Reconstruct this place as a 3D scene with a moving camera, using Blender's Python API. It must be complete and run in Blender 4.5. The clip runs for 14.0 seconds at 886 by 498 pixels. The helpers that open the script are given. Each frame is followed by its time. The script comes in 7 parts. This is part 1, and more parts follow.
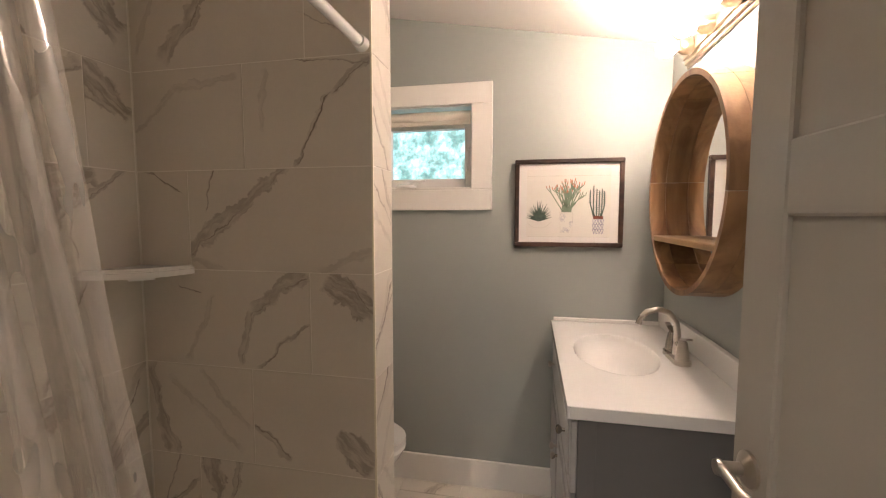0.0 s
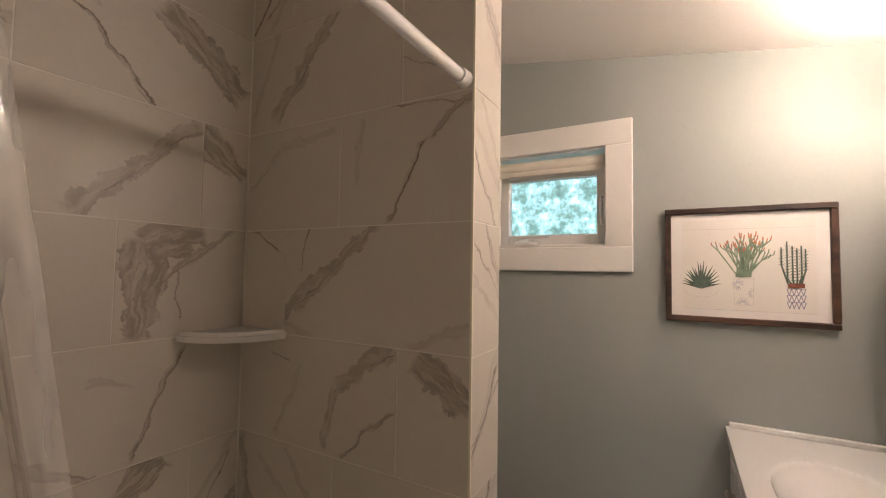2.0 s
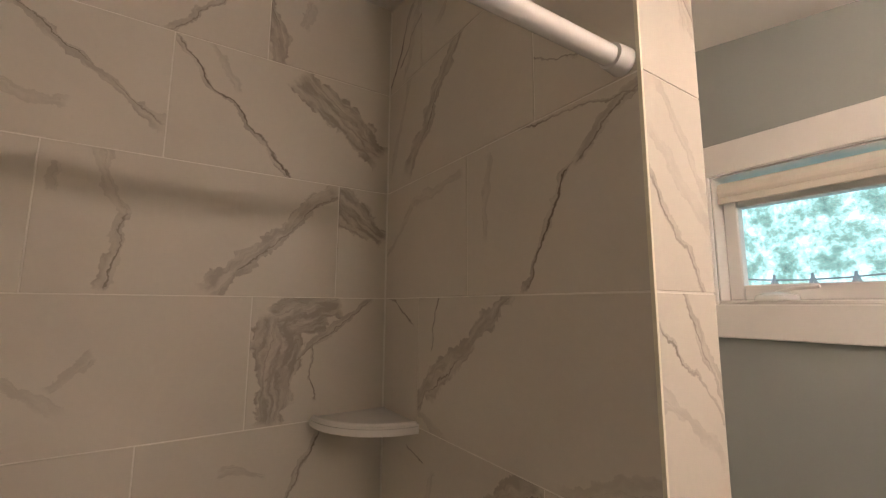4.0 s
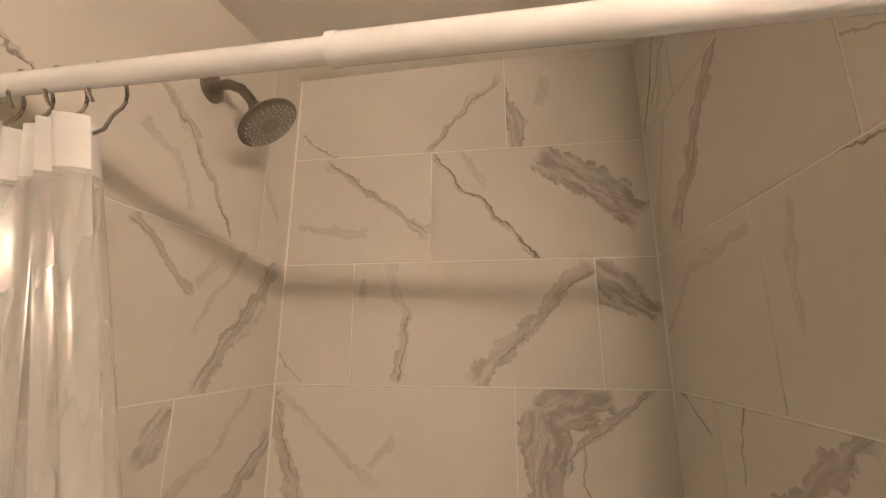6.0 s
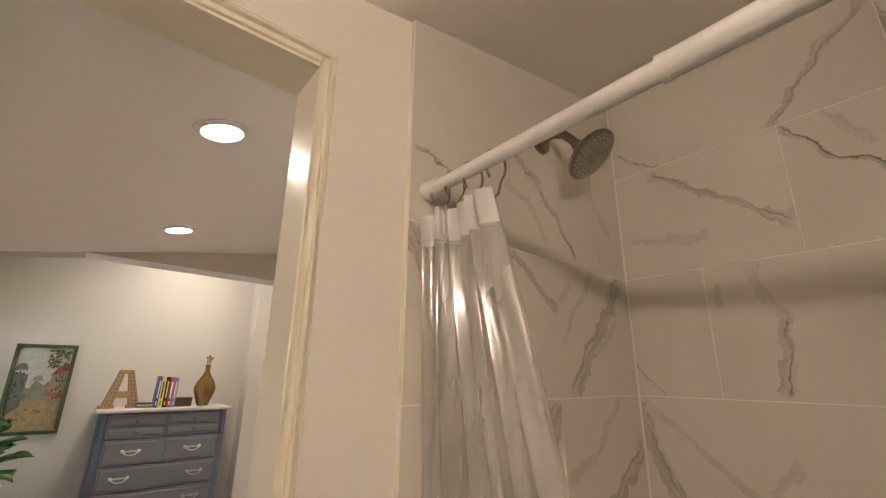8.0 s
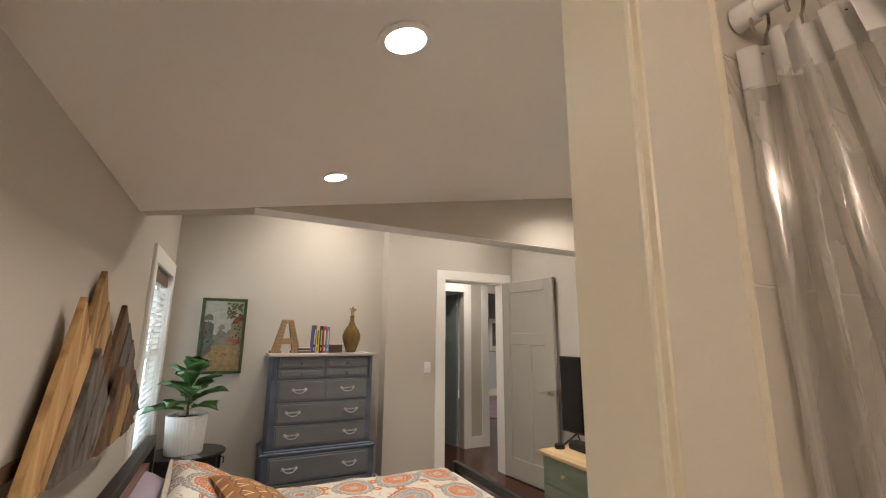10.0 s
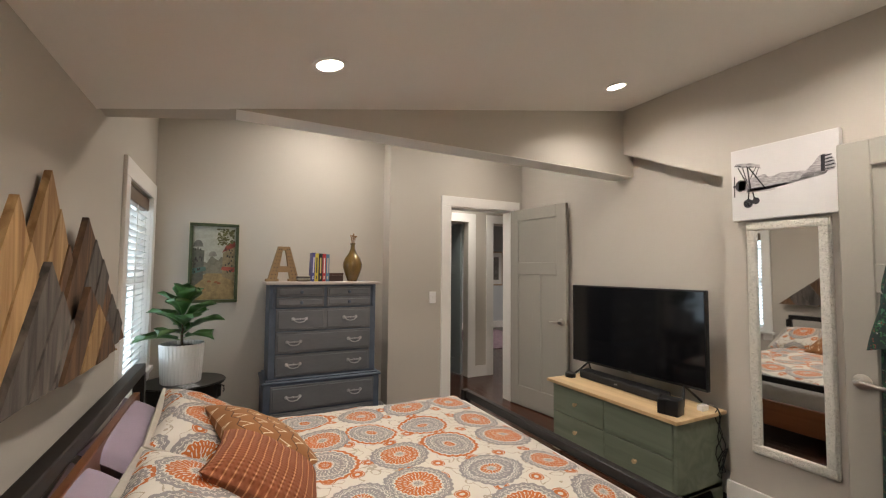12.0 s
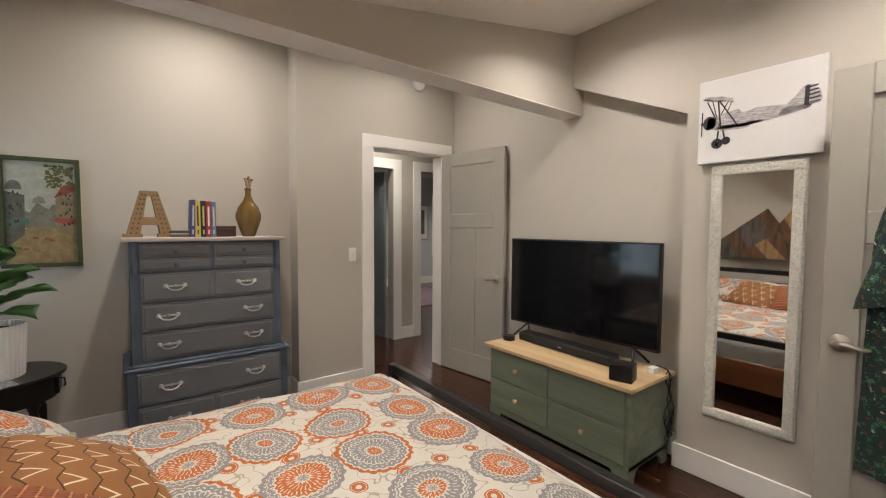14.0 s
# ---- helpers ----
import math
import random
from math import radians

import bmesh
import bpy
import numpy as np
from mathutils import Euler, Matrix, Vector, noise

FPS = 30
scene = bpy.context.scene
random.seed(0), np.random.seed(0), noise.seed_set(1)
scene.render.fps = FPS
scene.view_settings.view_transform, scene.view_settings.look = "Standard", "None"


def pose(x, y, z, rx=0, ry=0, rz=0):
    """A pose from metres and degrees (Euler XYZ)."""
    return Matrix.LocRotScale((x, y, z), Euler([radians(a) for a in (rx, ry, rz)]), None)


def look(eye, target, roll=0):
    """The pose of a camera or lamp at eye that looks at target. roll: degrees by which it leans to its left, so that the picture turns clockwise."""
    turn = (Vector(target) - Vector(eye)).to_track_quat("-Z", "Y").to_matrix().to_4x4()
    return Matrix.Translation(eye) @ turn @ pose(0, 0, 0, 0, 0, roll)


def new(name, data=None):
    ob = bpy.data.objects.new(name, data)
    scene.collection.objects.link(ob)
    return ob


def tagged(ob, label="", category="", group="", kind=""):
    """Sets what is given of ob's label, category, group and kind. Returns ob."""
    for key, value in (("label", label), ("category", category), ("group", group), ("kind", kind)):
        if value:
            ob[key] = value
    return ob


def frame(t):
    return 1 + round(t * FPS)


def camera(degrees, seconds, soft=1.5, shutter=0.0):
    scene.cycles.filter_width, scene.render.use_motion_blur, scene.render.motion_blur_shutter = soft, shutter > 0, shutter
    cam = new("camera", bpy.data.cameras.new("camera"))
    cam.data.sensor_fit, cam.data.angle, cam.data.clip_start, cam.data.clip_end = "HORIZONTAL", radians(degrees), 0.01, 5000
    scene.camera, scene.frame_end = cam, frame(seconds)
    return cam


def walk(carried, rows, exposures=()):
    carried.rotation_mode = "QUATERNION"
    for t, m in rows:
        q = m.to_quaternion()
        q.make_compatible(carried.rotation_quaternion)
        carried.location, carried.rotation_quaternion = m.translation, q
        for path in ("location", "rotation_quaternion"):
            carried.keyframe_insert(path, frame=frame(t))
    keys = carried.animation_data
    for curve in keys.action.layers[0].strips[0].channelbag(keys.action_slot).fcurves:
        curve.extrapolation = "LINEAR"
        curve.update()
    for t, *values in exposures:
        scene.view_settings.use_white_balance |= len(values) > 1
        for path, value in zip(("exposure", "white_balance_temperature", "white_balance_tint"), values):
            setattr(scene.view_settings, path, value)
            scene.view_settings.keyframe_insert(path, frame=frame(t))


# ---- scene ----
cam = camera(93.1, 14.0, 1.2)
PATH = [
    (0, (0.312, 0.995, 1.379), (-0.098, 2.946, 1.225), 0.0),
    (0.5, (0.307, 1.029, 1.370), (-0.240, 2.950, 1.259), 0.1),
    (1, (0.309, 1.099, 1.365), (-0.363, 2.982, 1.305), 0.4),
    (1.5, (0.287, 1.171, 1.405), (-0.501, 3.010, 1.388), 0.6),
    (2, (0.280, 1.265, 1.410), (-0.701, 3.004, 1.507), 0.9),
    (4.3, (0.170, 1.627, 1.516), (-1.587, 2.536, 1.809), 0.3),
    (4.5, (0.166, 1.646, 1.525), (-1.651, 2.421, 1.836), 0.4),
    (5, (0.150, 1.678, 1.551), (-1.758, 2.154, 1.906), 0.5),
    (5.5, (0.137, 1.702, 1.590), (-1.816, 1.845, 1.998), 0.3),
    (6, (0.127, 1.744, 1.611), (-1.804, 1.471, 2.072), 0.2),
    (6.5, (0.133, 1.774, 1.605), (-1.711, 1.202, 2.125), 0.2),
    (7, (0.141, 1.783, 1.584), (-1.55, 0.876, 2.148), 0.6),
    (7.5, (0.159, 1.78, 1.57), (-1.288, 0.526, 2.147), 0.9),
    (8, (0.218, 1.735, 1.569), (-0.997, 0.253, 2.14), 0.7),
    (8.5, (0.284, 1.693, 1.546), (-0.761, 0.081, 2.103), 0.7),
    (9, (0.333, 1.643, 1.517), (-0.617, -0.035, 2.049), 1.3),
    (9.2, (0.352, 1.604, 1.507), (-0.571, -0.096, 2.015), 1.3),
    (11.3, (0.387, 1.229, 1.401), (-0.446, -0.577, 1.611), 0.6),
    (11.5, (0.365, 1.203, 1.397), (-0.48, -0.601, 1.575), 0.6),
    (12, (0.32, 1.131, 1.384), (-0.576, -0.654, 1.487), 0.5),
    (12.5, (0.266, 1.008, 1.373), (-0.698, -0.745, 1.399), 0.5),
    (13, (0.191, 0.865, 1.373), (-0.846, -0.845, 1.338), 0.5),
    (13.5, (0.124, 0.758, 1.372), (-0.994, -0.898, 1.292), 0.4),
    (14, (0.064, 0.643, 1.363), (-1.142, -0.949, 1.254), 0.3),
]
EXPOSURES = [(0, 0.18, 6280, 15), (2, -0.15, 6230, 15), (4.5, 0.15, 6350, 14), (5.5, 0.55, 6950, 14), (6.5, 0.92, 6380, 12), (7.5, 0.32, 6400, 12), (9, 0.13, 6420, 12), (11.5, -0.18, 6280, 11), (13, -0.1, 6180, 11), (14, -0.12, 6180, 11)]
walk(cam, [(t, look(eye, target, roll)) for t, eye, target, roll in PATH], EXPOSURES)

# ---- world and light ----
world = bpy.data.worlds.new("world")
scene.world = world
world.use_nodes = True
wn = world.node_tree.nodes
sky = wn.new("ShaderNodeTexSky")
sky.sky_type, sky.sun_disc, sky.sun_elevation, sky.sun_rotation = "NISHITA", False, radians(50), radians(200)
world.node_tree.links.new(sky.outputs[0], wn["Background"].inputs[0])
wn["Background"].inputs[1].default_value = 0.12

BULB_WARM, CAN_WARM = (1.0, 0.77, 0.60), (1.0, 0.90, 0.78)


def lamp(name, kind, m, watts, colour, size=0.1, spread=None):
    data = bpy.data.lights.new(name, kind)
    data.energy, data.color = watts, colour
    if kind == "AREA":
        data.shape, data.size = "DISK", size
        if spread:
            data.spread = radians(spread)
    else:
        data.shadow_soft_size = size
    ob = new(name, data)
    ob.matrix_basis = m
    return ob


def ceil_z(x):
    return 2.232 - 0.177 * x


# ---- materials ----
def mat(name, colour, rough=0.6, metal=0.0, vary=0.08, scale=3.0, grain=60.0, bump=0.05, stretch=(1, 1, 1), spec=0.5, emit=None):
    m = bpy.data.materials.new(name)
    m.use_nodes = True
    n, l = m.node_tree.nodes, m.node_tree.links
    b = n["Principled BSDF"]
    b.inputs["Roughness"].default_value, b.inputs["Metallic"].default_value = rough, metal
    b.inputs["Specular IOR Level"].default_value = spec
    tc, mp = n.new("ShaderNodeTexCoord"), n.new("ShaderNodeMapping")
    mp.inputs["Scale"].default_value = stretch
    l.new(tc.outputs["Object"], mp.inputs[0])
    big, small = n.new("ShaderNodeTexNoise"), n.new("ShaderNodeTexNoise")
    big.inputs["Scale"].default_value, small.inputs["Scale"].default_value = scale, grain
    big.inputs["Detail"].default_value, small.inputs["Detail"].default_value = 4, 3
    for t in (big, small):
        l.new(mp.outputs[0], t.inputs["Vector"])
    add = n.new("ShaderNodeMath")
    add.operation = "MULTIPLY_ADD"
    add.inputs[1].default_value = 0.35
    l.new(small.outputs[0], add.inputs[0]), l.new(big.outputs[0], add.inputs[2])
    ramp = n.new("ShaderNodeMapRange")
    ramp.inputs[1].default_value, ramp.inputs[2].default_value = 0.4, 0.95
    ramp.inputs[3].default_value, ramp.inputs[4].default_value = 1 - vary, 1 + vary
    l.new(add.outputs[0], ramp.inputs[0])
    mul = n.new("ShaderNodeVectorMath")
    mul.operation = "SCALE"
    mul.inputs[0].default_value = colour
    l.new(ramp.outputs[0], mul.inputs["Scale"])
    l.new(mul.outputs[0], b.inputs["Base Color"])
    rr = n.new("ShaderNodeMapRange")
    rr.inputs[3].default_value, rr.inputs[4].default_value = rough - min(0.06, rough * 0.25), rough + min(0.06, rough * 0.25)
    l.new(big.outputs[0], rr.inputs[0]), l.new(rr.outputs[0], b.inputs["Roughness"])
    if bump:
        bp = n.new("ShaderNodeBump")
        bp.inputs["Strength"].default_value, bp.inputs["Distance"].default_value = bump, 0.004
        l.new(small.outputs[0], bp.inputs["Height"]), l.new(bp.outputs[0], b.inputs["Normal"])
    if emit:
        b.inputs["Emission Color"].default_value, b.inputs["Emission Strength"].default_value = (*emit[:3], 1), emit[3]
    return m


def graph(m):
    n, l = m.node_tree.nodes, m.node_tree.links
    return n, l, n["Principled BSDF"]


def node(n, kind, **values):
    x = n.new("ShaderNode" + kind)
    for key, value in values.items():
        if key == "op":
            x.operation = value
        elif key == "blend":
            x.blend_type = value
        else:
            x.inputs[int(key[1:])].default_value = value
    return x


VEIN_SLOTS = 5


def marble(name, base=(0.67, 0.63, 0.56), vein=(0.135, 0.10, 0.075)):
    """Glazed white marble tile: each tile's own veins (vein_0, style_0 and so on), wandering lines with ragged grey bands."""
    m = mat(name, base, rough=0.4, vary=0.04, scale=4, grain=90, bump=0.0, spec=0.35)
    n, l, b = graph(m)
    tc, info = n.new("ShaderNodeTexCoord"), n.new("ShaderNodeObjectInfo")

    def mth(op, *args):
        x = node(n, "Math", op=op)
        for i, q in enumerate(args):
            if isinstance(q, (int, float)):
                x.inputs[i].default_value = q
            else:
                l.new(q, x.inputs[i])
        return x.outputs[0]

    def vec(op, *args):
        x = node(n, "VectorMath", op=op)
        for i, q in enumerate(args):
            l.new(q, x.inputs[i])
        return x.outputs["Value" if op == "DOT_PRODUCT" else "Vector"]

    def comb(x, y, z=None):
        c = n.new("ShaderNodeCombineXYZ")
        l.new(x, c.inputs[0]), l.new(y, c.inputs[1])
        if z is not None:
            l.new(z, c.inputs[2])
        return c.outputs[0]

    def fall(value, lo, hi):
        r = node(n, "MapRange", i3=1.0, i4=0.0)
        l.new(value, r.inputs[0])
        for k, q in ((1, lo), (2, hi)):
            if isinstance(q, (int, float)):
                r.inputs[k].default_value = q
            else:
                l.new(q, r.inputs[k])
        return r.outputs[0]
    xyz = n.new("ShaderNodeSeparateXYZ")
    l.new(tc.outputs["Object"], xyz.inputs[0])
    along, up = mth("ADD", xyz.outputs[0], xyz.outputs[1]), xyz.outputs[2]
    place = comb(along, up, mth("MULTIPLY", info.outputs["Random"], 60.0))

    def tex(scale, detail, rough):
        t = n.new("ShaderNodeTexNoise")
        t.inputs["Scale"].default_value, t.inputs["Detail"].default_value, t.inputs["Roughness"].default_value = scale, detail, rough
        l.new(place, t.inputs["Vector"])
        return t
    wander, cloud = tex(10.0, 6, 0.62), tex(7.0, 3, 0.5)
    sep = n.new("ShaderNodeSeparateColor")
    l.new(wander.outputs["Color"], sep.inputs[0])
    point = comb(mth("ADD", along, mth("MULTIPLY", mth("SUBTRACT", sep.outputs[0], 0.5), 0.075)), mth("ADD", up, mth("MULTIPLY", mth("SUBTRACT", sep.outputs[1], 0.5), 0.075)))
    fade = node(n, "MapRange", i1=0.36, i2=0.56, i3=0.45, i4=1.0)
    l.new(cloud.outputs[0], fade.inputs[0])
    amount = None
    for k in range(VEIN_SLOTS):
        at, st = n.new("ShaderNodeAttribute"), n.new("ShaderNodeAttribute")
        at.attribute_type = st.attribute_type = "OBJECT"
        at.attribute_name, st.attribute_name = "vein_%d" % k, "style_%d" % k
        ends, looks = n.new("ShaderNodeSeparateColor"), n.new("ShaderNodeSeparateColor")
        l.new(at.outputs["Color"], ends.inputs[0]), l.new(st.outputs["Color"], looks.inputs[0])
        start, end = comb(ends.outputs[0], ends.outputs[1]), comb(ends.outputs[2], at.outputs["Alpha"])
        thin, wide, grey, dark = looks.outputs[0], looks.outputs[1], looks.outputs[2], st.outputs["Alpha"]
        run, here = vec("SUBTRACT", end, start), vec("SUBTRACT", point, start)
        long2 = vec("DOT_PRODUCT", run, run)
        t = mth("DIVIDE", vec("DOT_PRODUCT", here, run), long2)
        cross = n.new("ShaderNodeSeparateXYZ")
        l.new(vec("CROSS_PRODUCT", run, here), cross.inputs[0])
        off = mth("DIVIDE", cross.outputs[2], mth("SQRT", long2))
        within = fall(mth("ABSOLUTE", mth("SUBTRACT", t, 0.5)), 0.46, 0.54)
        line_ = mth("MULTIPLY", fall(mth("ABSOLUTE", off), mth("MULTIPLY", thin, 0.3), thin), mth("MULTIPLY", dark, fade.outputs[0]))
        reach = mth("MULTIPLY", t, mth("SQRT", long2))
        jag, streak = n.new("ShaderNodeTexNoise"), n.new("ShaderNodeTexNoise")
        for q, across, detail, rough in ((jag, 9.0, 4, 0.6), (streak, 75.0, 3, 0.55)):
            q.inputs["Scale"].default_value, q.inputs["Detail"].default_value, q.inputs["Roughness"].default_value = 1.0, detail, rough
            l.new(comb(mth("MULTIPLY", reach, 15.0), mth("MULTIPLY", off, across), mth("MULTIPLY", info.outputs["Random"], 40.0 + 7 * k)), q.inputs["Vector"])
        edge = mth("ADD", mth("ABSOLUTE", mth("ADD", off, mth("MULTIPLY", wide, 0.22))), mth("MULTIPLY", mth("MULTIPLY", mth("SUBTRACT", jag.outputs[0], 0.5), wide), 1.7))
        flecks = node(n, "MapRange", i1=0.36, i2=0.60, i3=0.30, i4=1.0)
        l.new(streak.outputs[0], flecks.inputs[0])
        band = mth("MULTIPLY", fall(edge, mth("MULTIPLY", wide, 0.44), mth("MULTIPLY", wide, 0.50)), mth("MULTIPLY", grey, flecks.outputs[0]))
        one = mth("MULTIPLY", mth("MAXIMUM", line_, band), within)
        amount = one if amount is None else mth("MAXIMUM", amount, one)
    mix = n.new("ShaderNodeMix")
    mix.data_type = "RGBA"
    mix.inputs["B"].default_value = (*vein, 1)
    old = b.inputs["Base Color"].links[0].from_socket
    l.new(old, mix.inputs["A"])
    l.new(amount, mix.inputs["Factor"]), l.new(mix.outputs["Result"], b.inputs["Base Color"])
    return m


def wood(name, dark, light, along="Y", rough=0.5, ring=14.0, bump=0.12, tones=(0.72, 1.15)):
    """Wood with long grain streaks, its own on each piece."""
    m = mat(name, light, rough=rough, vary=0.12, bump=bump, grain=120)
    n, l, b = graph(m)
    tc, info, mp = n.new("ShaderNodeTexCoord"), n.new("ShaderNodeObjectInfo"), n.new("ShaderNodeMapping")
    off = node(n, "VectorMath", op="SCALE")
    off.inputs[0].default_value = (13.0, 29.0, 17.0)
    l.new(info.outputs["Random"], off.inputs["Scale"])
    pos = node(n, "VectorMath", op="ADD")
    l.new(tc.outputs["Object"], pos.inputs[0]), l.new(off.outputs[0], pos.inputs[1])
    s = {"X": (0.09, 1, 1), "Y": (1, 0.09, 1), "Z": (1, 1, 0.09)}[along]
    mp.inputs["Scale"].default_value = s
    l.new(pos.outputs[0], mp.inputs[0])
    t = n.new("ShaderNodeTexNoise")
    t.inputs["Scale"].default_value, t.inputs["Detail"].default_value, t.inputs["Distortion"].default_value = ring, 6, 1.2
    l.new(mp.outputs[0], t.inputs["Vector"])
    ramp = n.new("ShaderNodeValToRGB")
    ramp.color_ramp.elements[0].position, ramp.color_ramp.elements[1].position = 0.35, 0.66
    ramp.color_ramp.elements[0].color, ramp.color_ramp.elements[1].color = (*dark, 1), (*light, 1)
    l.new(t.outputs[0], ramp.inputs[0])
    tone = node(n, "MapRange", i3=tones[0], i4=tones[1])
    l.new(info.outputs["Random"], tone.inputs[0])
    sc = node(n, "VectorMath", op="SCALE")
    l.new(ramp.outputs[0], sc.inputs[0]), l.new(tone.outputs[0], sc.inputs["Scale"])
    l.new(sc.outputs[0], b.inputs["Base Color"])
    return m


CREAMTRIM = mat("cream_gloss_paint", (0.86, 0.82, 0.68), 0.36, vary=0.015, scale=3, grain=120, bump=0.0)
GREIGE = mat("greige_paint", (0.52, 0.48, 0.42), 0.75, vary=0.025, scale=1.5, grain=220, bump=0.06)
SAGE = mat("grey_green_paint", (0.34, 0.365, 0.345), 0.6, vary=0.025, scale=1.5, grain=220, bump=0.06)
CREAM = mat("cream_paint", (0.87, 0.83, 0.74), 0.5, vary=0.02, scale=2, grain=200, bump=0.05)
CEIL = mat("ceiling_paint", (0.86, 0.835, 0.79), 0.8, vary=0.02, scale=1.2, grain=250, bump=0.08)
TRIM = mat("white_trim_paint", (0.85, 0.83, 0.79), 0.35, vary=0.02, scale=5, grain=120, bump=0.02)
DOORGREY = mat("warm_grey_door_paint", (0.39, 0.37, 0.32), 0.4, vary=0.03, scale=4, grain=140, bump=0.03)
HALLDOOR = mat("slate_door_paint", (0.20, 0.235, 0.24), 0.4, vary=0.03, bump=0.03)
MARBLE = marble("marble_tile")
GROUT = mat("grout", (0.84, 0.81, 0.75), 0.9, vary=0.06, scale=20, bump=0.1)
WHITEPLASTIC = mat("white_enamel", (0.82, 0.81, 0.79), 0.25, vary=0.015, bump=0.0)
CERAMIC = mat("white_ceramic", (0.84, 0.83, 0.81), 0.12, vary=0.02, bump=0.0)
NICKEL = mat("brushed_nickel", (0.50, 0.465, 0.42), 0.28, metal=1.0, vary=0.06, grain=300, bump=0.02)
BRONZE = mat("dark_nickel", (0.27, 0.24, 0.205), 0.3, metal=1.0, vary=0.08, bump=0.02)
CHROME = mat("chrome", (0.75, 0.74, 0.72), 0.12, metal=1.0, vary=0.02, bump=0.0)
BLACK = mat("black_plastic", (0.010, 0.010, 0.011), 0.4, vary=0.1, bump=0.02, spec=0.35)
SCREEN = mat("black_screen", (0.006, 0.006, 0.007), 0.08, vary=0.02, bump=0.0)
BLACKWOOD = mat("black_stained_wood", (0.013, 0.011, 0.010), 0.36, spec=0.35, vary=0.2, scale=8, grain=90, bump=0.05, stretch=(1, 0.2, 1))
FLOORWOOD = wood("dark_cherry_floor", (0.025, 0.009, 0.005), (0.085, 0.028, 0.014), "Y", rough=0.24, ring=20, bump=0.04)
MIRROR = mat("mirror_glass", (0.92, 0.93, 0.92), 0.02, metal=1.0, vary=0.0, bump=0.0)
GLOW = mat("lamp_diffuser", (0.9, 0.85, 0.75), 0.5, vary=0.0, bump=0.0, emit=(1.0, 0.86, 0.68, 30.0))
VANITYGREY = mat("vanity_grey_paint", (0.15, 0.15, 0.148), 0.4, vary=0.04, bump=0.03)
OLIVE = wood("sage_stained_wood", (0.155, 0.185, 0.13), (0.225, 0.26, 0.19), "Y", rough=0.5, ring=10, bump=0.06, tones=(0.92, 1.02))
PINE = wood("honey_pine", (0.52, 0.36, 0.19), (0.66, 0.49, 0.28), "Y", rough=0.4, ring=10, bump=0.05)
DRESSERGREY = mat("chalk_grey_paint", (0.145, 0.15, 0.16), 0.55, vary=0.16, scale=6, grain=70, bump=0.06, stretch=(0.3, 1, 1))
DRESSERBLUE = mat("slate_blue_paint", (0.085, 0.110, 0.150), 0.5, vary=0.25, scale=9, grain=80, bump=0.06)
DRESSERTOP = mat("pale_whitewashed_top", (0.52, 0.46, 0.42), 0.5, vary=0.1, scale=6, grain=90, bump=0.05, stretch=(0.2, 1, 1))
SILVER = mat("painted_silver_pull", (0.50, 0.50, 0.50), 0.35, metal=0.7, vary=0.1, bump=0.02)
HEADWOOD = wood("cherry_headboard", (0.13, 0.042, 0.013), (0.21, 0.075, 0.025), "Y", rough=0.35, ring=10, bump=0.04)
LILAC = mat("lilac_cotton", (0.30, 0.24, 0.295), 0.9, vary=0.06, scale=9, grain=300, bump=0.15)


# ---- mesh helpers ----
def box(bm, x0, x1, y0, y1, z0, z1, bevel=0.0, segments=1):
    r = bmesh.ops.create_cube(bm, size=1.0)
    vs = r["verts"]
    for v in vs:
        v.co = Vector(((x0 + x1) / 2 + v.co.x * (x1 - x0), (y0 + y1) / 2 + v.co.y * (y1 - y0), (z0 + z1) / 2 + v.co.z * (z1 - z0)))
    if bevel:
        es = list({e for v in vs for e in v.link_edges})
        bmesh.ops.bevel(bm, geom=es, offset=bevel, segments=segments, profile=0.6, affect="EDGES")
    return bm


def cyl(bm, p0, p1, r0, r1=None, seg=20, caps=True):
    p0, p1 = Vector(p0), Vector(p1)
    d = p1 - p0
    m = Matrix.Translation((p0 + p1) / 2) @ d.to_track_quat("Z", "Y").to_matrix().to_4x4()
    bmesh.ops.create_cone(bm, cap_ends=caps, segments=seg, radius1=r0, radius2=r0 if r1 is None else r1, depth=d.length, matrix=m)
    return bm


def lathe(bm, profile, centre=(0, 0, 0), seg=32, m=None, flute=None):
    """A turned shape from (radius, height) pairs about the z axis."""
    rings = []
    for r, z in profile:
        ring = []
        for i in range(seg):
            a = 2 * math.pi * i / seg
            k = r * (1 + (flute * math.cos(a * seg / 2) if flute and r > 0.02 else 0))
            p = Vector((k * math.cos(a), k * math.sin(a), z))
            ring.append(bm.verts.new((m @ p) if m else p + Vector(centre)))
        rings.append(ring)
    for a, b in zip(rings, rings[1:]):
        for i in range(seg):
            bm.faces.new((a[i], a[(i + 1) % seg], b[(i + 1) % seg], b[i]))
    for ring, flip in ((rings[0], True), (rings[-1], False)):
        f = bm.faces.new(ring[::-1] if flip else ring)
    return bm


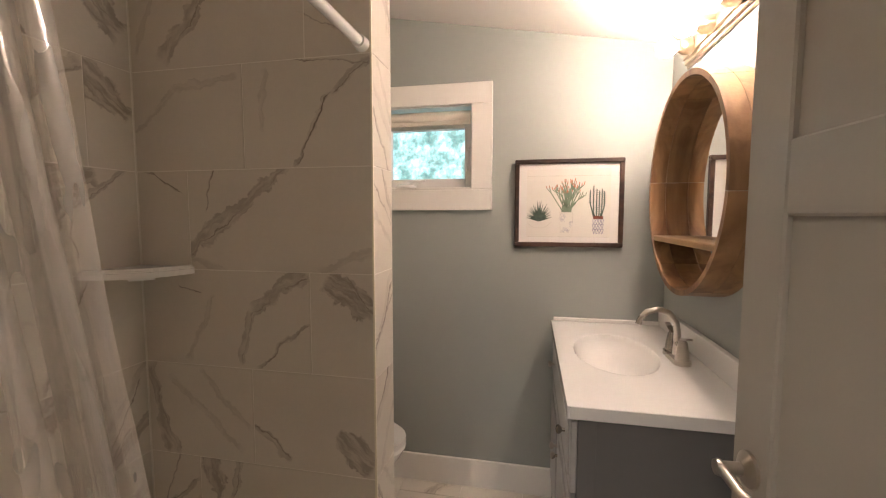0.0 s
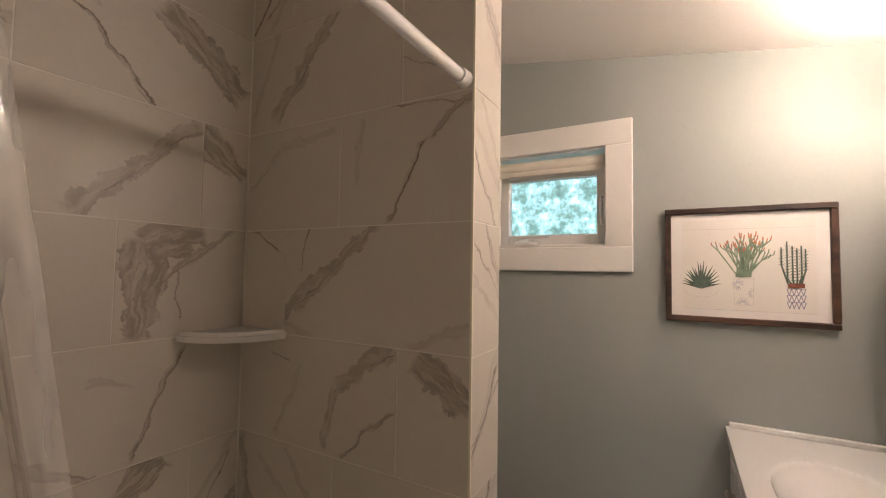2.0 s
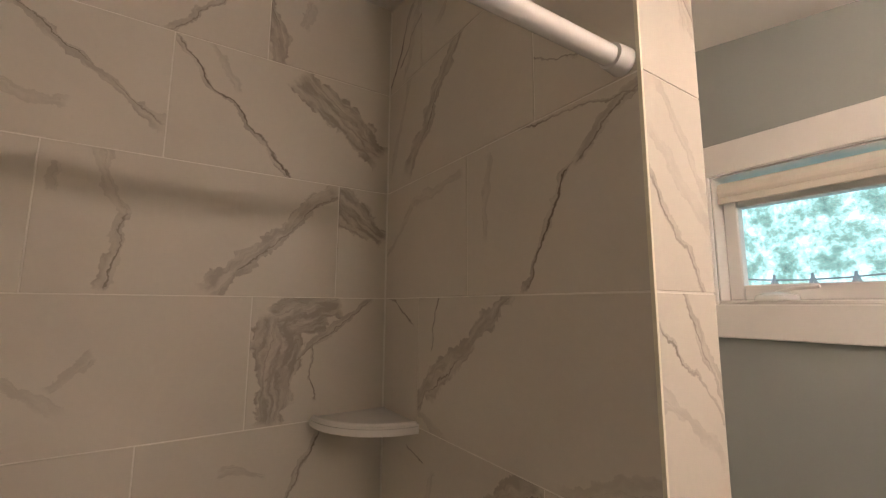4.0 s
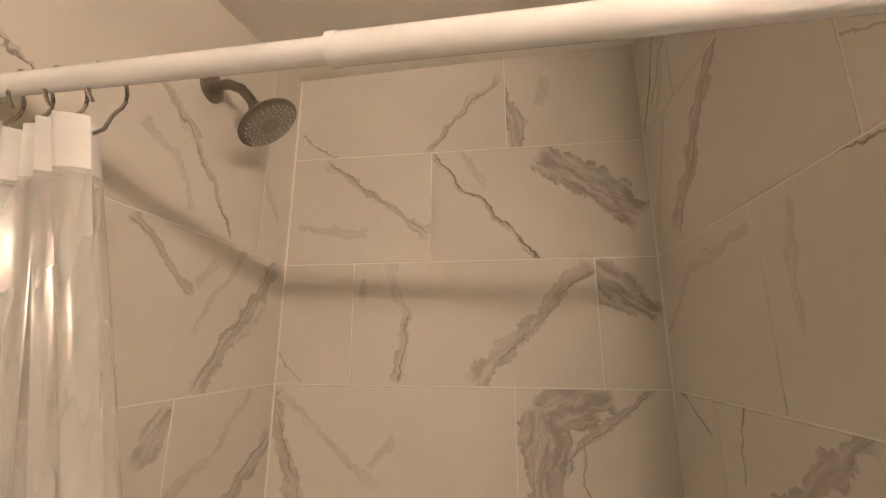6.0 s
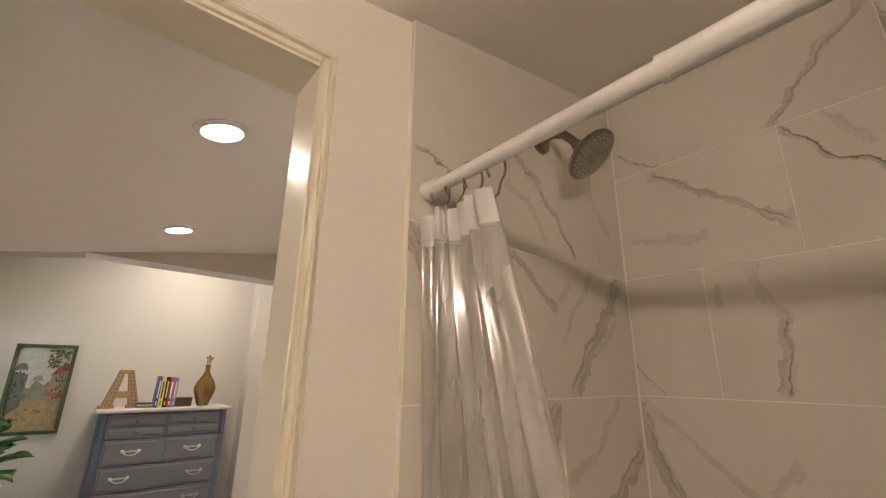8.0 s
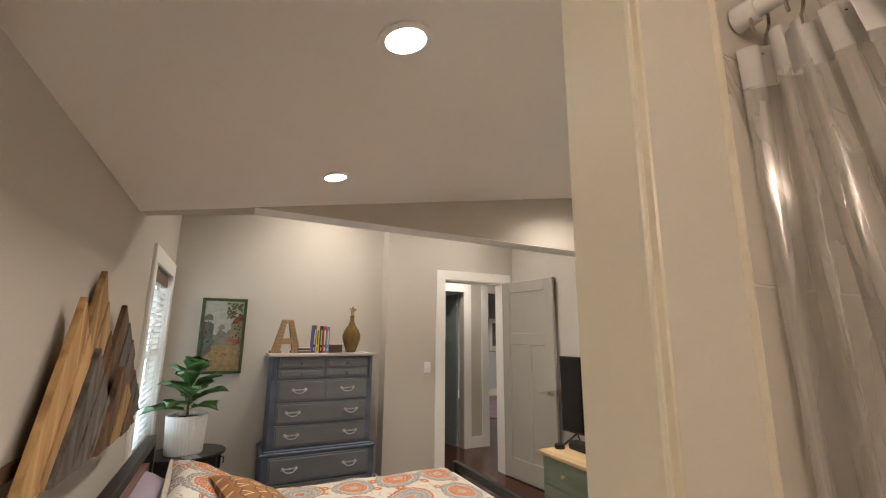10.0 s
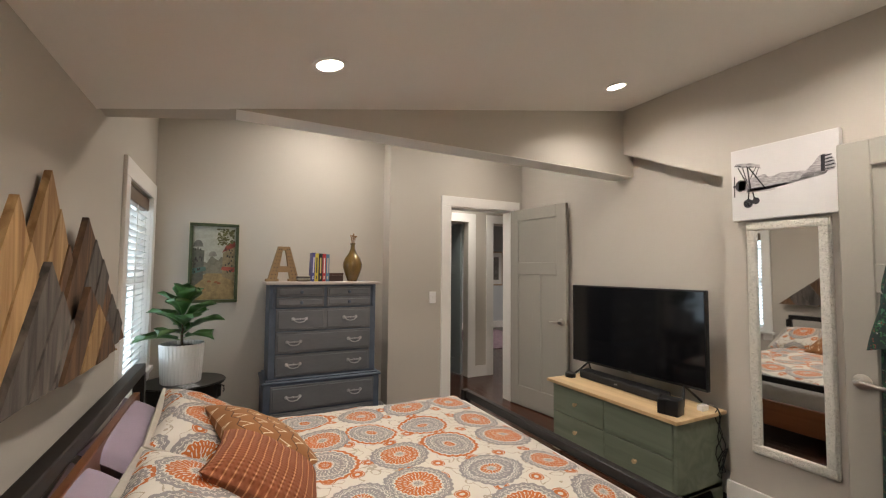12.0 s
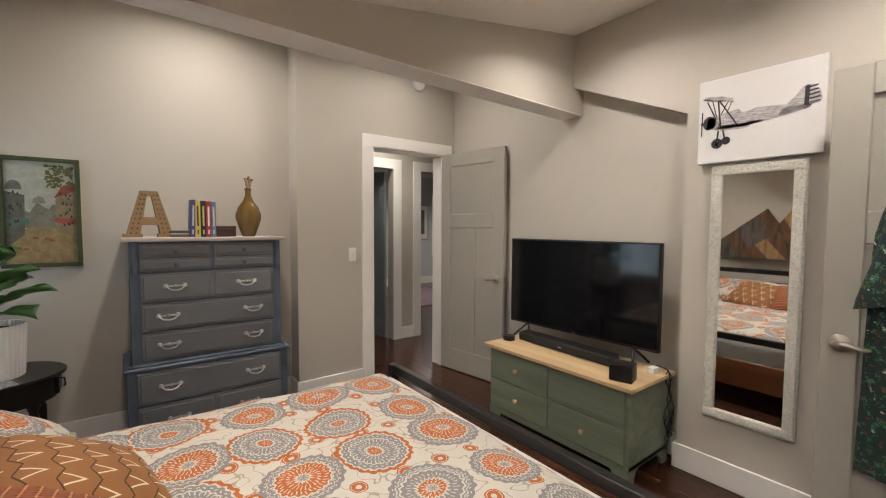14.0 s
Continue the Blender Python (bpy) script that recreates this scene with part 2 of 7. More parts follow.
def prism(bm, pts, axis, a0, a1):
    """Extrudes a polygon (pairs) along an axis from a0 to a1."""
    def at(p, a):
        return {"x": (a, p[0], p[1]), "y": (p[0], a, p[1]), "z": (p[0], p[1], a)}[axis]
    lo, hi = [bm.verts.new(at(p, a0)) for p in pts], [bm.verts.new(at(p, a1)) for p in pts]
    k = len(pts)
    for i in range(k):
        bm.faces.new((lo[i], lo[(i + 1) % k], hi[(i + 1) % k], hi[i]))
    bm.faces.new(lo[::-1]), bm.faces.new(hi)
    bmesh.ops.recalc_face_normals(bm, faces=bm.faces)
    return bm


def tube(bm, pts, r, seg=10):
    """A round bar along a line of points."""
    pts = [Vector(p) for p in pts]
    rings, up = [], Vector((0.13, 0.29, 0.95)).normalized()
    for i, p in enumerate(pts):
        d = (pts[min(i + 1, len(pts) - 1)] - pts[max(i - 1, 0)]).normalized()
        u = d.cross(up).normalized()
        v = d.cross(u)
        rr = r[i] if isinstance(r, (list, tuple)) else r
        rings.append([bm.verts.new(p + rr * (math.cos(2 * math.pi * k / seg) * u + math.sin(2 * math.pi * k / seg) * v)) for k in range(seg)])
    for a, b in zip(rings, rings[1:]):
        for k in range(seg):
            bm.faces.new((a[k], a[(k + 1) % seg], b[(k + 1) % seg], b[k]))
    bm.faces.new(rings[0][::-1]), bm.faces.new(rings[-1])
    bmesh.ops.recalc_face_normals(bm, faces=bm.faces)
    return bm


def B():
    return bmesh.new()


def mesh_of(name, bm, material, smooth=False):
    me = bpy.data.meshes.new(name)
    bm.to_mesh(me), bm.free()
    me.materials.append(material)
    if smooth:
        me.shade_smooth()
        me.set_sharp_from_angle(angle=radians(38))
    return me


def part(name, bm, material, parent=None, label="", smooth=False):
    ob = new(name, mesh_of(name, bm, material, smooth))
    if parent:
        ob.parent = parent
    if label:
        ob["label"] = label
    return ob


def thing(name, label, category, m=None, group=""):
    ob = tagged(new(name), label, category, group)
    ob.empty_display_size = 0.1
    if m is not None:
        ob.matrix_basis = m
    return ob


def setting(name, bm, material, label, category, smooth=False):
    return tagged(part(name, bm, material, None, "", smooth), label, category, "", "structure")


# ---- structure ----
XE, XW, XTV = 0.87, -2.41, -2.52
YB, YS, YSW, YDR = 1.064, 1.152, -2.60, -2.78
XEB = 0.905
TOP = 2.95

bm = box(B(), -2.66, 1.0, -2.92, 1.096, -0.12, -0.006)
box(bm, -7.4, -0.9, -7.8, -2.92, -0.12, -0.006)
floor = setting("floor", bm, FLOORWOOD, "dark cherry wood plank floor of the bedroom and hall", "floor")
bath_floor = setting("floor_bath", box(B(), -1.06, 1.0, 1.096, 3.17, -0.12, -0.004), GROUT, "pale marble tiled bathroom floor", "floor")

# sloping ceiling over bathroom and bedroom, higher ceiling past the beam
pts = [(-2.66, ceil_z(-2.66)), (1.0, ceil_z(1.0)), (1.0, ceil_z(1.0) + 0.1), (-2.66, ceil_z(-2.66) + 0.1)]
setting("ceiling", prism(B(), pts, "y", -1.16, 1.11), CEIL, "sloping smooth off-white painted ceiling", "ceiling")
bm = prism(B(), pts, "y", 1.11, 3.17)
for v in bm.verts:
    if v.co.y > 2:
        v.co.z += 0.055
setting("ceiling_bath", bm, CEIL, "sloping smooth off-white painted bathroom ceiling", "ceiling")
setting("ceiling_south", box(B(), -2.66, 1.0, -2.92, -1.16, TOP, TOP + 0.1), CEIL, "flat off-white ceiling beyond the beam", "ceiling")

# beam: level underside, following the slope where the ceiling is lower
pts = [(-2.52, 2.145), (0.33, 2.1728), (1.0, ceil_z(1.0) + 0.02), (1.0, TOP), (-2.52, TOP)]
setting("beam", prism(B(), pts, "y", -1.32, -1.15), GREIGE, "greige painted dropped header beam across the bedroom ceiling", "beam")
pts = [(-2.51, 2.137), (0.325, 2.1722), (0.325, 2.1736), (-2.51, 2.1448)]
setting("beam_soffit", prism(B(), pts, "y", -1.318, -1.152), CEIL, "white painted underside of the dropped beam", "beam")

# east wall with the bedroom window
WY0, WY1, WZ0, WZ1 = -2.60, -1.80, 0.66, 1.90
bm = B()
box(bm, XE, 1.0, WY1, YS, 0, TOP), box(bm, XE, 1.0, -2.92, WY0, 0, TOP)
box(bm, XE, 1.0, WY0, WY1, 0, WZ0), box(bm, XE, 1.0, WY0, WY1, WZ1, TOP)
setting("wall_east", bm, GREIGE, "greige painted bedroom wall behind the bed", "wall")
setting("wall_east_bath", box(B(), XEB, 1.03, YS, 3.17, 0, TOP), SAGE, "grey-green painted bathroom wall behind the vanity", "wall")

# wall between bedroom and bathroom, with the doorway
DX0, DX1, DZ = 0.008, 0.765, 2.062
bm = B()
box(bm, -2.53, DX0, YB, YS, 0, TOP), box(bm, DX1, XE, YB, YS, 0, TOP), box(bm, DX0, DX1, YB, YS, DZ, TOP)
setting("wall_bath_door", bm, CREAM, "cream painted wall around the bathroom doorway", "wall")

# bathroom walls
NX0, NX1, NZ0, NZ1 = -0.45, 0.025, 1.51, 1.915
YN = 3.04
bm = B()
box(bm, -1.06, NX0, YN, 3.17, 0, TOP), box(bm, NX1, XEB, YN, 3.17, 0, TOP)
box(bm, NX0, NX1, YN, 3.17, 0, NZ0), box(bm, NX0, NX1, YN, 3.17, NZ1, TOP)
setting("wall_north_bath", bm, SAGE, "grey-green painted bathroom wall with a small window", "wall")
wall_shower_back = setting("wall_shower_back", box(B(), -1.06, -0.9265, YS, YN, 0, TOP), GROUT, "shower back wall of marble tiles with pale grout", "wall")
wall_partition = setting("wall_partition", box(B(), -0.9265, -0.1265, 2.1215, 2.279, 0, TOP), GROUT, "tiled partition between shower and toilet", "wall")
wall_shower_head = setting("wall_shower_head", box(B(), -0.9265, -0.175, YS + 0.0005, 1.1605, 0, TOP), GROUT, "shower wall of marble tiles behind the shower head", "wall")

# west wall: mirror wall, recess behind the television with a sloping header
setting("wall_west", box(B(), XTV - 0.12, XW, -0.41, YB, 0, TOP), GREIGE, "greige painted wall with the mirror", "wall")
bm = prism(B(), [(-1.32, 2.385), (-1.15, 2.31), (-0.41, 1.985), (-0.41, TOP), (-1.32, TOP)], "x", XTV, XW)
setting("wall_header_west", bm, GREIGE, "greige header with a sloping underside above the recess", "wall")
setting("wall_recess", box(B(), XTV - 0.12, XTV, -2.72, -0.41, 0, TOP), GREIGE, "greige recessed wall behind the television", "wall")

# south walls
OX0, OX1, OZ = -2.38, -1.63, 2.035
bm = B()
box(bm, OX1, -0.99, -2.72, YSW, 0, TOP), box(bm, XTV, OX0, -2.72, YSW, 0, TOP), box(bm, OX0, OX1, -2.72, YSW, OZ, TOP)
box(bm, -1.11, -0.99, -2.92, -2.72, 0, TOP)
setting("wall_south_door", bm, GREIGE, "greige wall around the open bedroom doorway", "wall")
setting("wall_south", box(B(), -0.99, XE, -2.90, YDR, 0, TOP), GREIGE, "greige wall behind the dresser", "wall")

# hall and the rooms past it
HY = -3.67
bm = B()
box(bm, -1.75, -0.9, HY - 0.12, HY, 0, 2.5), box(bm, -2.85, -2.46, HY - 0.12, HY, 0, 2.5), box(bm, -7.4, -3.58, HY - 0.12, HY, 0, 2.5)
box(bm, -2.46, -1.75, HY - 0.12, HY, 2.03, 2.5), box(bm, -3.58, -2.85, HY - 0.12, HY, 2.03, 2.5)
setting("wall_hall", bm, GREIGE, "greige hall wall with two open doorways", "wall")
bm = B()
box(bm, -1.0, -0.9, HY, -2.92, 0, 2.5), box(bm, -4.6, -4.5, HY, -2.6, 0, 2.5), box(bm, -4.6, XTV - 0.12, -2.72, -2.60, 0, 2.5)
setting("wall_hall_end", bm, GREIGE, "greige end walls of the hall", "wall")
setting("ceiling_hall", box(B(), -7.4, -1.05, -7.8, -2.72, 2.5, 2.6), CEIL, "white hall ceiling", "ceiling")
HALLROOM = mat("pale_blue_grey_paint", (0.52, 0.55, 0.56), 0.7, vary=0.02, bump=0.05)
bm = B()
box(bm, -7.4, -6.25, -7.72, -7.6, 0, 2.5), box(bm, -5.93, -0.9, -7.72, -7.6, 0, 2.5)
box(bm, -6.25, -5.93, -7.72, -7.6, 0, 0.75), box(bm, -6.25, -5.93, -7.72, -7.6, 2.0, 2.5)
box(bm, -7.4, -7.3, -7.6, HY - 0.12, 0, 2.5), box(bm, -1.0, -0.9, -7.6, HY - 0.12, 0, 2.5)
setting("wall_far_room", bm, HALLROOM, "pale grey walls of the far room", "wall")


def casing(name, label, x0, x1, z1, y0, y1, w=0.1, head=0.1, axis="y", z0=0.0, sill=False):
    """Flat boards round an opening on the wall face y0..y1 (or x0..x1 of an east wall)."""
    bm = B()
    def bx(a0, a1, c0, c1):
        if axis == "y":
            box(bm, a0, a1, y0, y1, c0, c1, 0.002)
        else:
            box(bm, y0, y1, a0, a1, c0, c1, 0.002)
    zb = z0 if sill else 0
    bx(x0 - w, x0, zb, z1), bx(x1, x1 + w, zb, z1), bx(x0 - w, x1 + w, z1, z1 + head)
    if sill:
        bx(x0 - w, x1 + w, z0 - head, z0)
    return setting(name, bm, TRIM, label, "trim")


casing("trim_bedroom_door", "flat white painted door casing", OX0, OX1, OZ, YSW, YSW + 0.018)
bm = B()
box(bm, OX1 - 0.014, OX1 + 0.0, -2.735, YSW + 0.004, 0, OZ), box(bm, OX0, OX0 + 0.014, -2.735, YSW + 0.004, 0, OZ), box(bm, OX0 + 0.014, OX1 - 0.014, -2.735, YSW + 0.004, OZ - 0.014, OZ)
setting("trim_bedroom_jamb", bm, TRIM, "white painted door jamb", "trim")
for i, (a, b) in enumerate(((-2.46, -1.75), (-3.58, -2.85))):
    casing("trim_hall_door_%d" % (i + 1), "white painted casing of a hall doorway", a, b, 2.03, HY, HY + 0.018, 0.11, 0.11)

# bathroom door casing: moulded, cream white, and its jamb with a stop
bm = B()
for a, b, d in ((-0.004, 0.000, 0.012), (0.000, 0.014, 0.005), (0.014, 0.018, 0.014), (0.018, 0.029, 0.004)):
    box(bm, DX0 - b, DX0 - a, YS, YS + d, 0, DZ + b, 0.003)
    box(bm, DX0 - a, DX1 + a, YS, YS + d, DZ + a, DZ + b, 0.003)
    box(bm, DX1 + a, DX1 + b, YS, YS + d, 0, DZ + b, 0.003)
box(bm, DX0 - 0.003, DX0 + 0.003, YB - 0.002, YS + 0.006, 0, DZ), box(bm, DX1 - 0.012, DX1 + 0.003, YB - 0.002, YS + 0.006, 0, DZ)
box(bm, DX0 + 0.003, DX1 - 0.012, YB - 0.002, YS + 0.006, DZ - 0.010, DZ + 0.003)
setting("trim_bath_door", bm, CREAMTRIM, "moulded cream-white casing and jamb of the bathroom doorway", "trim")
casing("trim_bath_door_bedroom_side", "flat white painted door casing", DX0 - 0.016, DX1 + 0.016, DZ, YB - 0.010, YB, 0.09, 0.09)

# baseboards
bm = B()
box(bm, XW, XW + 0.016, -0.426, YB - 0.02, 0, 0.14, 0.003), box(bm, XTV, XW, -0.426, -0.41, 0, 0.14, 0.003)
box(bm, XTV, XTV + 0.016, -2.58, -0.426, 0, 0.14, 0.003)
box(bm, OX1 + 0.1, -0.974, YSW, YSW + 0.016, 0, 0.14, 0.003), box(bm, -0.99, -0.974, YDR, YSW, 0, 0.14, 0.003)
box(bm, -0.974, XE, YDR, YDR + 0.016, 0, 0.14, 0.003), box(bm, XE - 0.016, XE, YDR + 0.016, YB - 0.02, 0, 0.14, 0.003)
setting("baseboard", bm, TRIM, "white painted baseboard of the bedroom", "baseboard")
setting("baseboard_bath", box(B(), -0.92, 0.43, YN - 0.016, YN, 0, 0.145, 0.003), TRIM, "white painted baseboard of the bathroom", "baseboard")
bm = box(B(), -2.74, -2.57, HY, HY + 0.016, 0, 0.14, 0.003)
box(bm, -7.3, -1.0, -7.6, -7.584, 0, 0.16, 0.003)
setting("baseboard_hall", bm, TRIM, "white painted baseboard of the hall", "baseboard")


# ---- windows ----
def pane_mat():
    m = bpy.data.materials.new("window_glass")
    m.use_nodes = True
    n, l, b = graph(m)
    tr, gl, mx = n.new("ShaderNodeBsdfTransparent"), n.new("ShaderNodeBsdfGlossy"), n.new("ShaderNodeMixShader")
    gl.inputs["Roughness"].default_value = 0.02
    mx.inputs[0].default_value = 0.06
    l.new(tr.outputs[0], mx.inputs[1]), l.new(gl.outputs[0], mx.inputs[2]), l.new(mx.outputs[0], n["Material Output"].inputs[0])
    return m


GLASS = pane_mat()


def window_north():
    w = tagged(thing("window_1", "small white casement window with a rolled shade and crank", "window", pose((NX0 + NX1) / 2, YN, NZ0)), kind="structure")
    cx, h, hw = (NX0 + NX1) / 2, NZ1 - NZ0, (NX1 - NX0) / 2
    bm = B()
    for a0, a1, c0, c1 in ((-hw - 0.1, -hw, 0, h), (hw, hw + 0.1, 0, h), (-hw - 0.1, hw + 0.1, h, h + 0.1), (-hw - 0.1, hw + 0.1, -0.1, 0)):
        box(bm, a0, a1, -0.02, 0, c0, c1, 0.003)
    part("casing", bm, TRIM, w)
    bm = B()
    box(bm, -hw, -hw + 0.004, 0, 0.12, 0, h), box(bm, hw - 0.004, hw, 0, 0.12, 0, h), box(bm, -hw, hw, 0, 0.12, h - 0.004, h), box(bm, -hw, hw, -0.006, 0.12, 0.0, 0.012, 0.003)
    part("window_sill", bm, TRIM, w)
    bm = B()
    for a0, a1, c0, c1 in ((-hw + 0.004, -hw + 0.045, 0.012, h - 0.06), (hw - 0.045, hw - 0.004, 0.012, h - 0.06), (-hw + 0.045, hw - 0.045, 0.012, 0.06), (-hw + 0.045, hw - 0.045, h - 0.1, h - 0.06)):
        box(bm, a0, a1, 0.06, 0.10, c0, c1, 0.004)
    part("window_frame", bm, WHITEPLASTIC, w)
    g = part("pane", box(B(), -hw + 0.044, hw - 0.044, 0.078, 0.084, 0.058, h - 0.098), GLASS, w)
    g.visible_shadow = False
    bm = B()
    cyl(bm, (-hw + 0.01, 0.045, h - 0.045), (hw - 0.01, 0.045, h - 0.045), 0.03)
    box(bm, -hw + 0.01, hw - 0.01, 0.013, 0.021, h - 0.088, h - 0.066, 0.003)
    part("shade", bm, mat("shade_cloth", (0.76, 0.71, 0.62), 0.9, vary=0.05, grain=300, bump=0.1), w, "rolled-up beige fabric shade")
    bm = B()
    lathe(bm, [(0.055, 0.012), (0.05, 0.026), (0.03, 0.034), (0.004, 0.036)], (-0.10, 0.03, 0.0), 24)
    tube(bm, [(-0.10, 0.03, 0.034), (-0.06, 0.028, 0.046), (-0.02, 0.026, 0.048), (0.0, 0.026, 0.05)], 0.006)
    part("crank", bm, WHITEPLASTIC, w, "folded white window crank", True)
    bm = tube(B(), [(hw - 0.024, 0.058, 0.10), (hw - 0.024, 0.04, 0.12), (hw - 0.024, 0.036, 0.19), (hw - 0.024, 0.058, 0.21)], 0.007)
    part("latch", bm, WHITEPLASTIC, w, "white sash latch", True)


window_north()


def window_east():
    w = tagged(thing("window_2", "white sash window with half-open white slatted blinds", "window", pose(XE, (WY0 + WY1) / 2, WZ0)), kind="structure")
    h, hw = WZ1 - WZ0, (WY1 - WY0) / 2
    bm = B()
    for a0, a1, c0, c1 in ((-hw - 0.1, -hw, -0.1, h), (hw, hw + 0.1, -0.1, h), (-hw - 0.1, hw + 0.1, h, h + 0.11)):
        box(bm, -0.02, 0, a0, a1, c0, c1, 0.003)
    box(bm, -0.045, 0, -hw - 0.1, hw + 0.12, -0.03, 0, 0.004)
    part("casing", bm, TRIM, w)
    bm = B()
    for a0, a1, c0, c1 in ((-hw, -hw + 0.05, 0, h), (hw - 0.05, hw, 0, h), (-hw + 0.05, hw - 0.05, 0, 0.05), (-hw + 0.05, hw - 0.05, h - 0.05, h), (-hw + 0.05, hw - 0.05, h / 2 - 0.025, h / 2 + 0.025)):
        box(bm, 0.075, 0.115, a0, a1, c0, c1, 0.003)
    box(bm, 0.0, 0.12, -hw, hw, -0.001, 0.003), box(bm, 0, 0.12, -hw - 0.0, -hw + 0.004, 0, h), box(bm, 0, 0.12, hw - 0.004, hw, 0, h)
    part("window_frame", bm, TRIM, w)
    g = part("pane", box(B(), 0.09, 0.096, -hw + 0.048, hw - 0.048, 0.048, h - 0.048), GLASS, w)
    g.visible_shadow = False
    part("valance", box(B(), 0.01, 0.06, -hw + 0.006, hw - 0.006, h - 0.10, h - 0.006, 0.006), mat("brown_shade", (0.16, 0.115, 0.08), 0.6, bump=0.05), w, "brown wooden blind valance")
    slat = mesh_of("slat", box(B(), -0.024, 0.024, -hw + 0.012, hw - 0.012, -0.0015, 0.0015), mat("blind_slat", (0.72, 0.70, 0.66), 0.4, vary=0.02, bump=0.0))
    n = int((h - 0.14) / 0.042)
    for i in range(n):
        s = new("slat", slat)
        s.parent = w
        s.matrix_basis = pose(0.035, 0, 0.03 + 0.042 * i, 0, 24, 0)
    bm = B()
    for y in (-hw + 0.12, 0, hw - 0.12):
        box(bm, 0.009, 0.0105, y - 0.006, y + 0.006, 0.02, h - 0.1)
    part("ladder_tape", bm, mat("blind_tape", (0.7, 0.68, 0.64), 0.9), w)
    bm = tube(B(), [(0.0, hw - 0.06, h - 0.1), (-0.002, hw - 0.06, h * 0.5)], 0.002, 6)
    box(bm, -0.008, 0.008, hw - 0.072, hw - 0.048, h * 0.5 - 0.05, h * 0.5)
    part("pull_cord", bm, BLACK, w, "dark cord weight")


window_east()
sky_lamp = lamp("window_daylight", "AREA", pose(0.985, (WY0 + WY1) / 2, (WZ0 + WZ1) / 2, 0, 90, 0), 9, (0.78, 0.89, 1.0), 1.0)
sky_lamp.data.shape, sky_lamp.data.size, sky_lamp.data.size_y = "RECTANGLE", 1.12, 0.68


# ---- doors ----
def door(name, label, width, height, m, material, knob_side=1, hw_mat=NICKEL, thick=0.035, lever=True):
    """A shaker door: one wide panel over two tall ones. The hinge is at x = 0, the leaf runs along +x, faces at y = +-thick / 2."""
    d = tagged(thing(name, label, "door", m), kind="structure")
    t = thick / 2
    st, zr0 = 0.115, height - 0.555
    bm = B()
    box(bm, 0, st, -t, t, 0, height, 0.004), box(bm, width - st, width, -t, t, 0, height, 0.004)
    box(bm, st, width - st, -t, t, height - 0.12, height, 0.004), box(bm, st, width - st, -t, t, 0, 0.2, 0.004)
    box(bm, st, width - st, -t, t, zr0 - 0.125, zr0, 0.004)
    box(bm, width / 2 - 0.055, width / 2 + 0.055, -t, t, 0.2, zr0 - 0.125, 0.004)
    part("frame", bm, material, d)
    for a0, a1, c0, c1 in ((st, width - st, zr0, height - 0.12), (st, width / 2 - 0.055, 0.2, zr0 - 0.125), (width / 2 + 0.055, width - st, 0.2, zr0 - 0.125)):
        part("panel", box(B(), a0 - 0.004, a1 + 0.004, -t + 0.0125, t - 0.0125, c0 - 0.004, c1 + 0.004), material, d)
    kx, kz = width - 0.06, 0.90
    for s in (-1, 1):
        bm = B()
        turn = Matrix.Translation((kx, s * t, kz)) @ Matrix.Rotation(radians(-90 * s), 4, "X")
        lathe(bm, [(0.034, 0.0), (0.033, 0.006), (0.024, 0.012), (0.012, 0.016), (0.012, 0.045), (0.016, 0.052), (0.014, 0.06), (0.003, 0.062)], seg=24, m=turn)
        y = s * (t + 0.05)
        tube(bm, [(kx, y, kz), (kx - 0.03, y + s * 0.004, kz + 0.003), (kx - 0.07, y, kz - 0.006), (kx - 0.105, y - s * 0.004, kz - 0.002)], [0.011, 0.010, 0.009, 0.006])
        part("door_handle", bm, hw_mat, d, "satin nickel lever handle", True)
    bm = box(B(), width - 0.0005, width + 0.0015, -0.011, 0.011, kz - 0.028, kz + 0.028)
    part("latch_plate", bm, BRONZE, d)
    bm = B()
    for z in (0.2, height / 2, height - 0.2):
        cyl(bm, (-0.006, t, z - 0.045), (-0.006, t, z + 0.045), 0.006, seg=10)
    part("hinge", bm, BRONZE, d)
    return d


def leaf_pose(h, e, z=0.01):
    return pose(h[0], h[1], z, 0, 0, math.degrees(math.atan2(e[1] - h[1], e[0] - h[0])))


door("door_1", "warm grey shaker bathroom door standing open", 0.71, 2.05, leaf_pose((0.772, 1.195), (0.731, 1.90)), DOORGREY)
door("door_2", "warm grey shaker bedroom door standing open against the recess", 0.74, 2.02, leaf_pose((-2.37, -2.578), (-2.47, -1.84)), DOORGREY)
door("door_3", "warm grey shaker closet door standing open along the wall", 0.74, 1.975, leaf_pose((-2.19, 0.965), (-2.20, 0.225)), DOORGREY)
door("door_4", "slate grey hall door standing open", 0.72, 2.0, leaf_pose((-2.44, HY - 0.14), (-2.30, HY - 0.86)), HALLDOOR, hw_mat=BLACK)


# ---- ceiling lights ----
def can_light(x, y, z, slope, watts):
    t = thing("ceiling_light", "round recessed ceiling light with white trim, switched on", "ceiling light", pose(x, y, z, 0, slope, 0), "recessed ceiling lights")
    bm = lathe(B(), [(0.075, -0.001), (0.075, -0.006), (0.055, -0.008), (0.052, 0.004), (0.052, 0.004)], seg=32)
    part("trim_ring", bm, TRIM, t, "", True)
    part("diffuser", lathe(B(), [(0.0515, -0.004), (0.03, -0.0065), (0.002, -0.007)], seg=32), GLOW, t, "glowing lens", True)
    return lamp("can_lamp", "AREA", pose(x, y, z - 0.03, 0, slope, 0), watts, CAN_WARM, 0.1, 150)


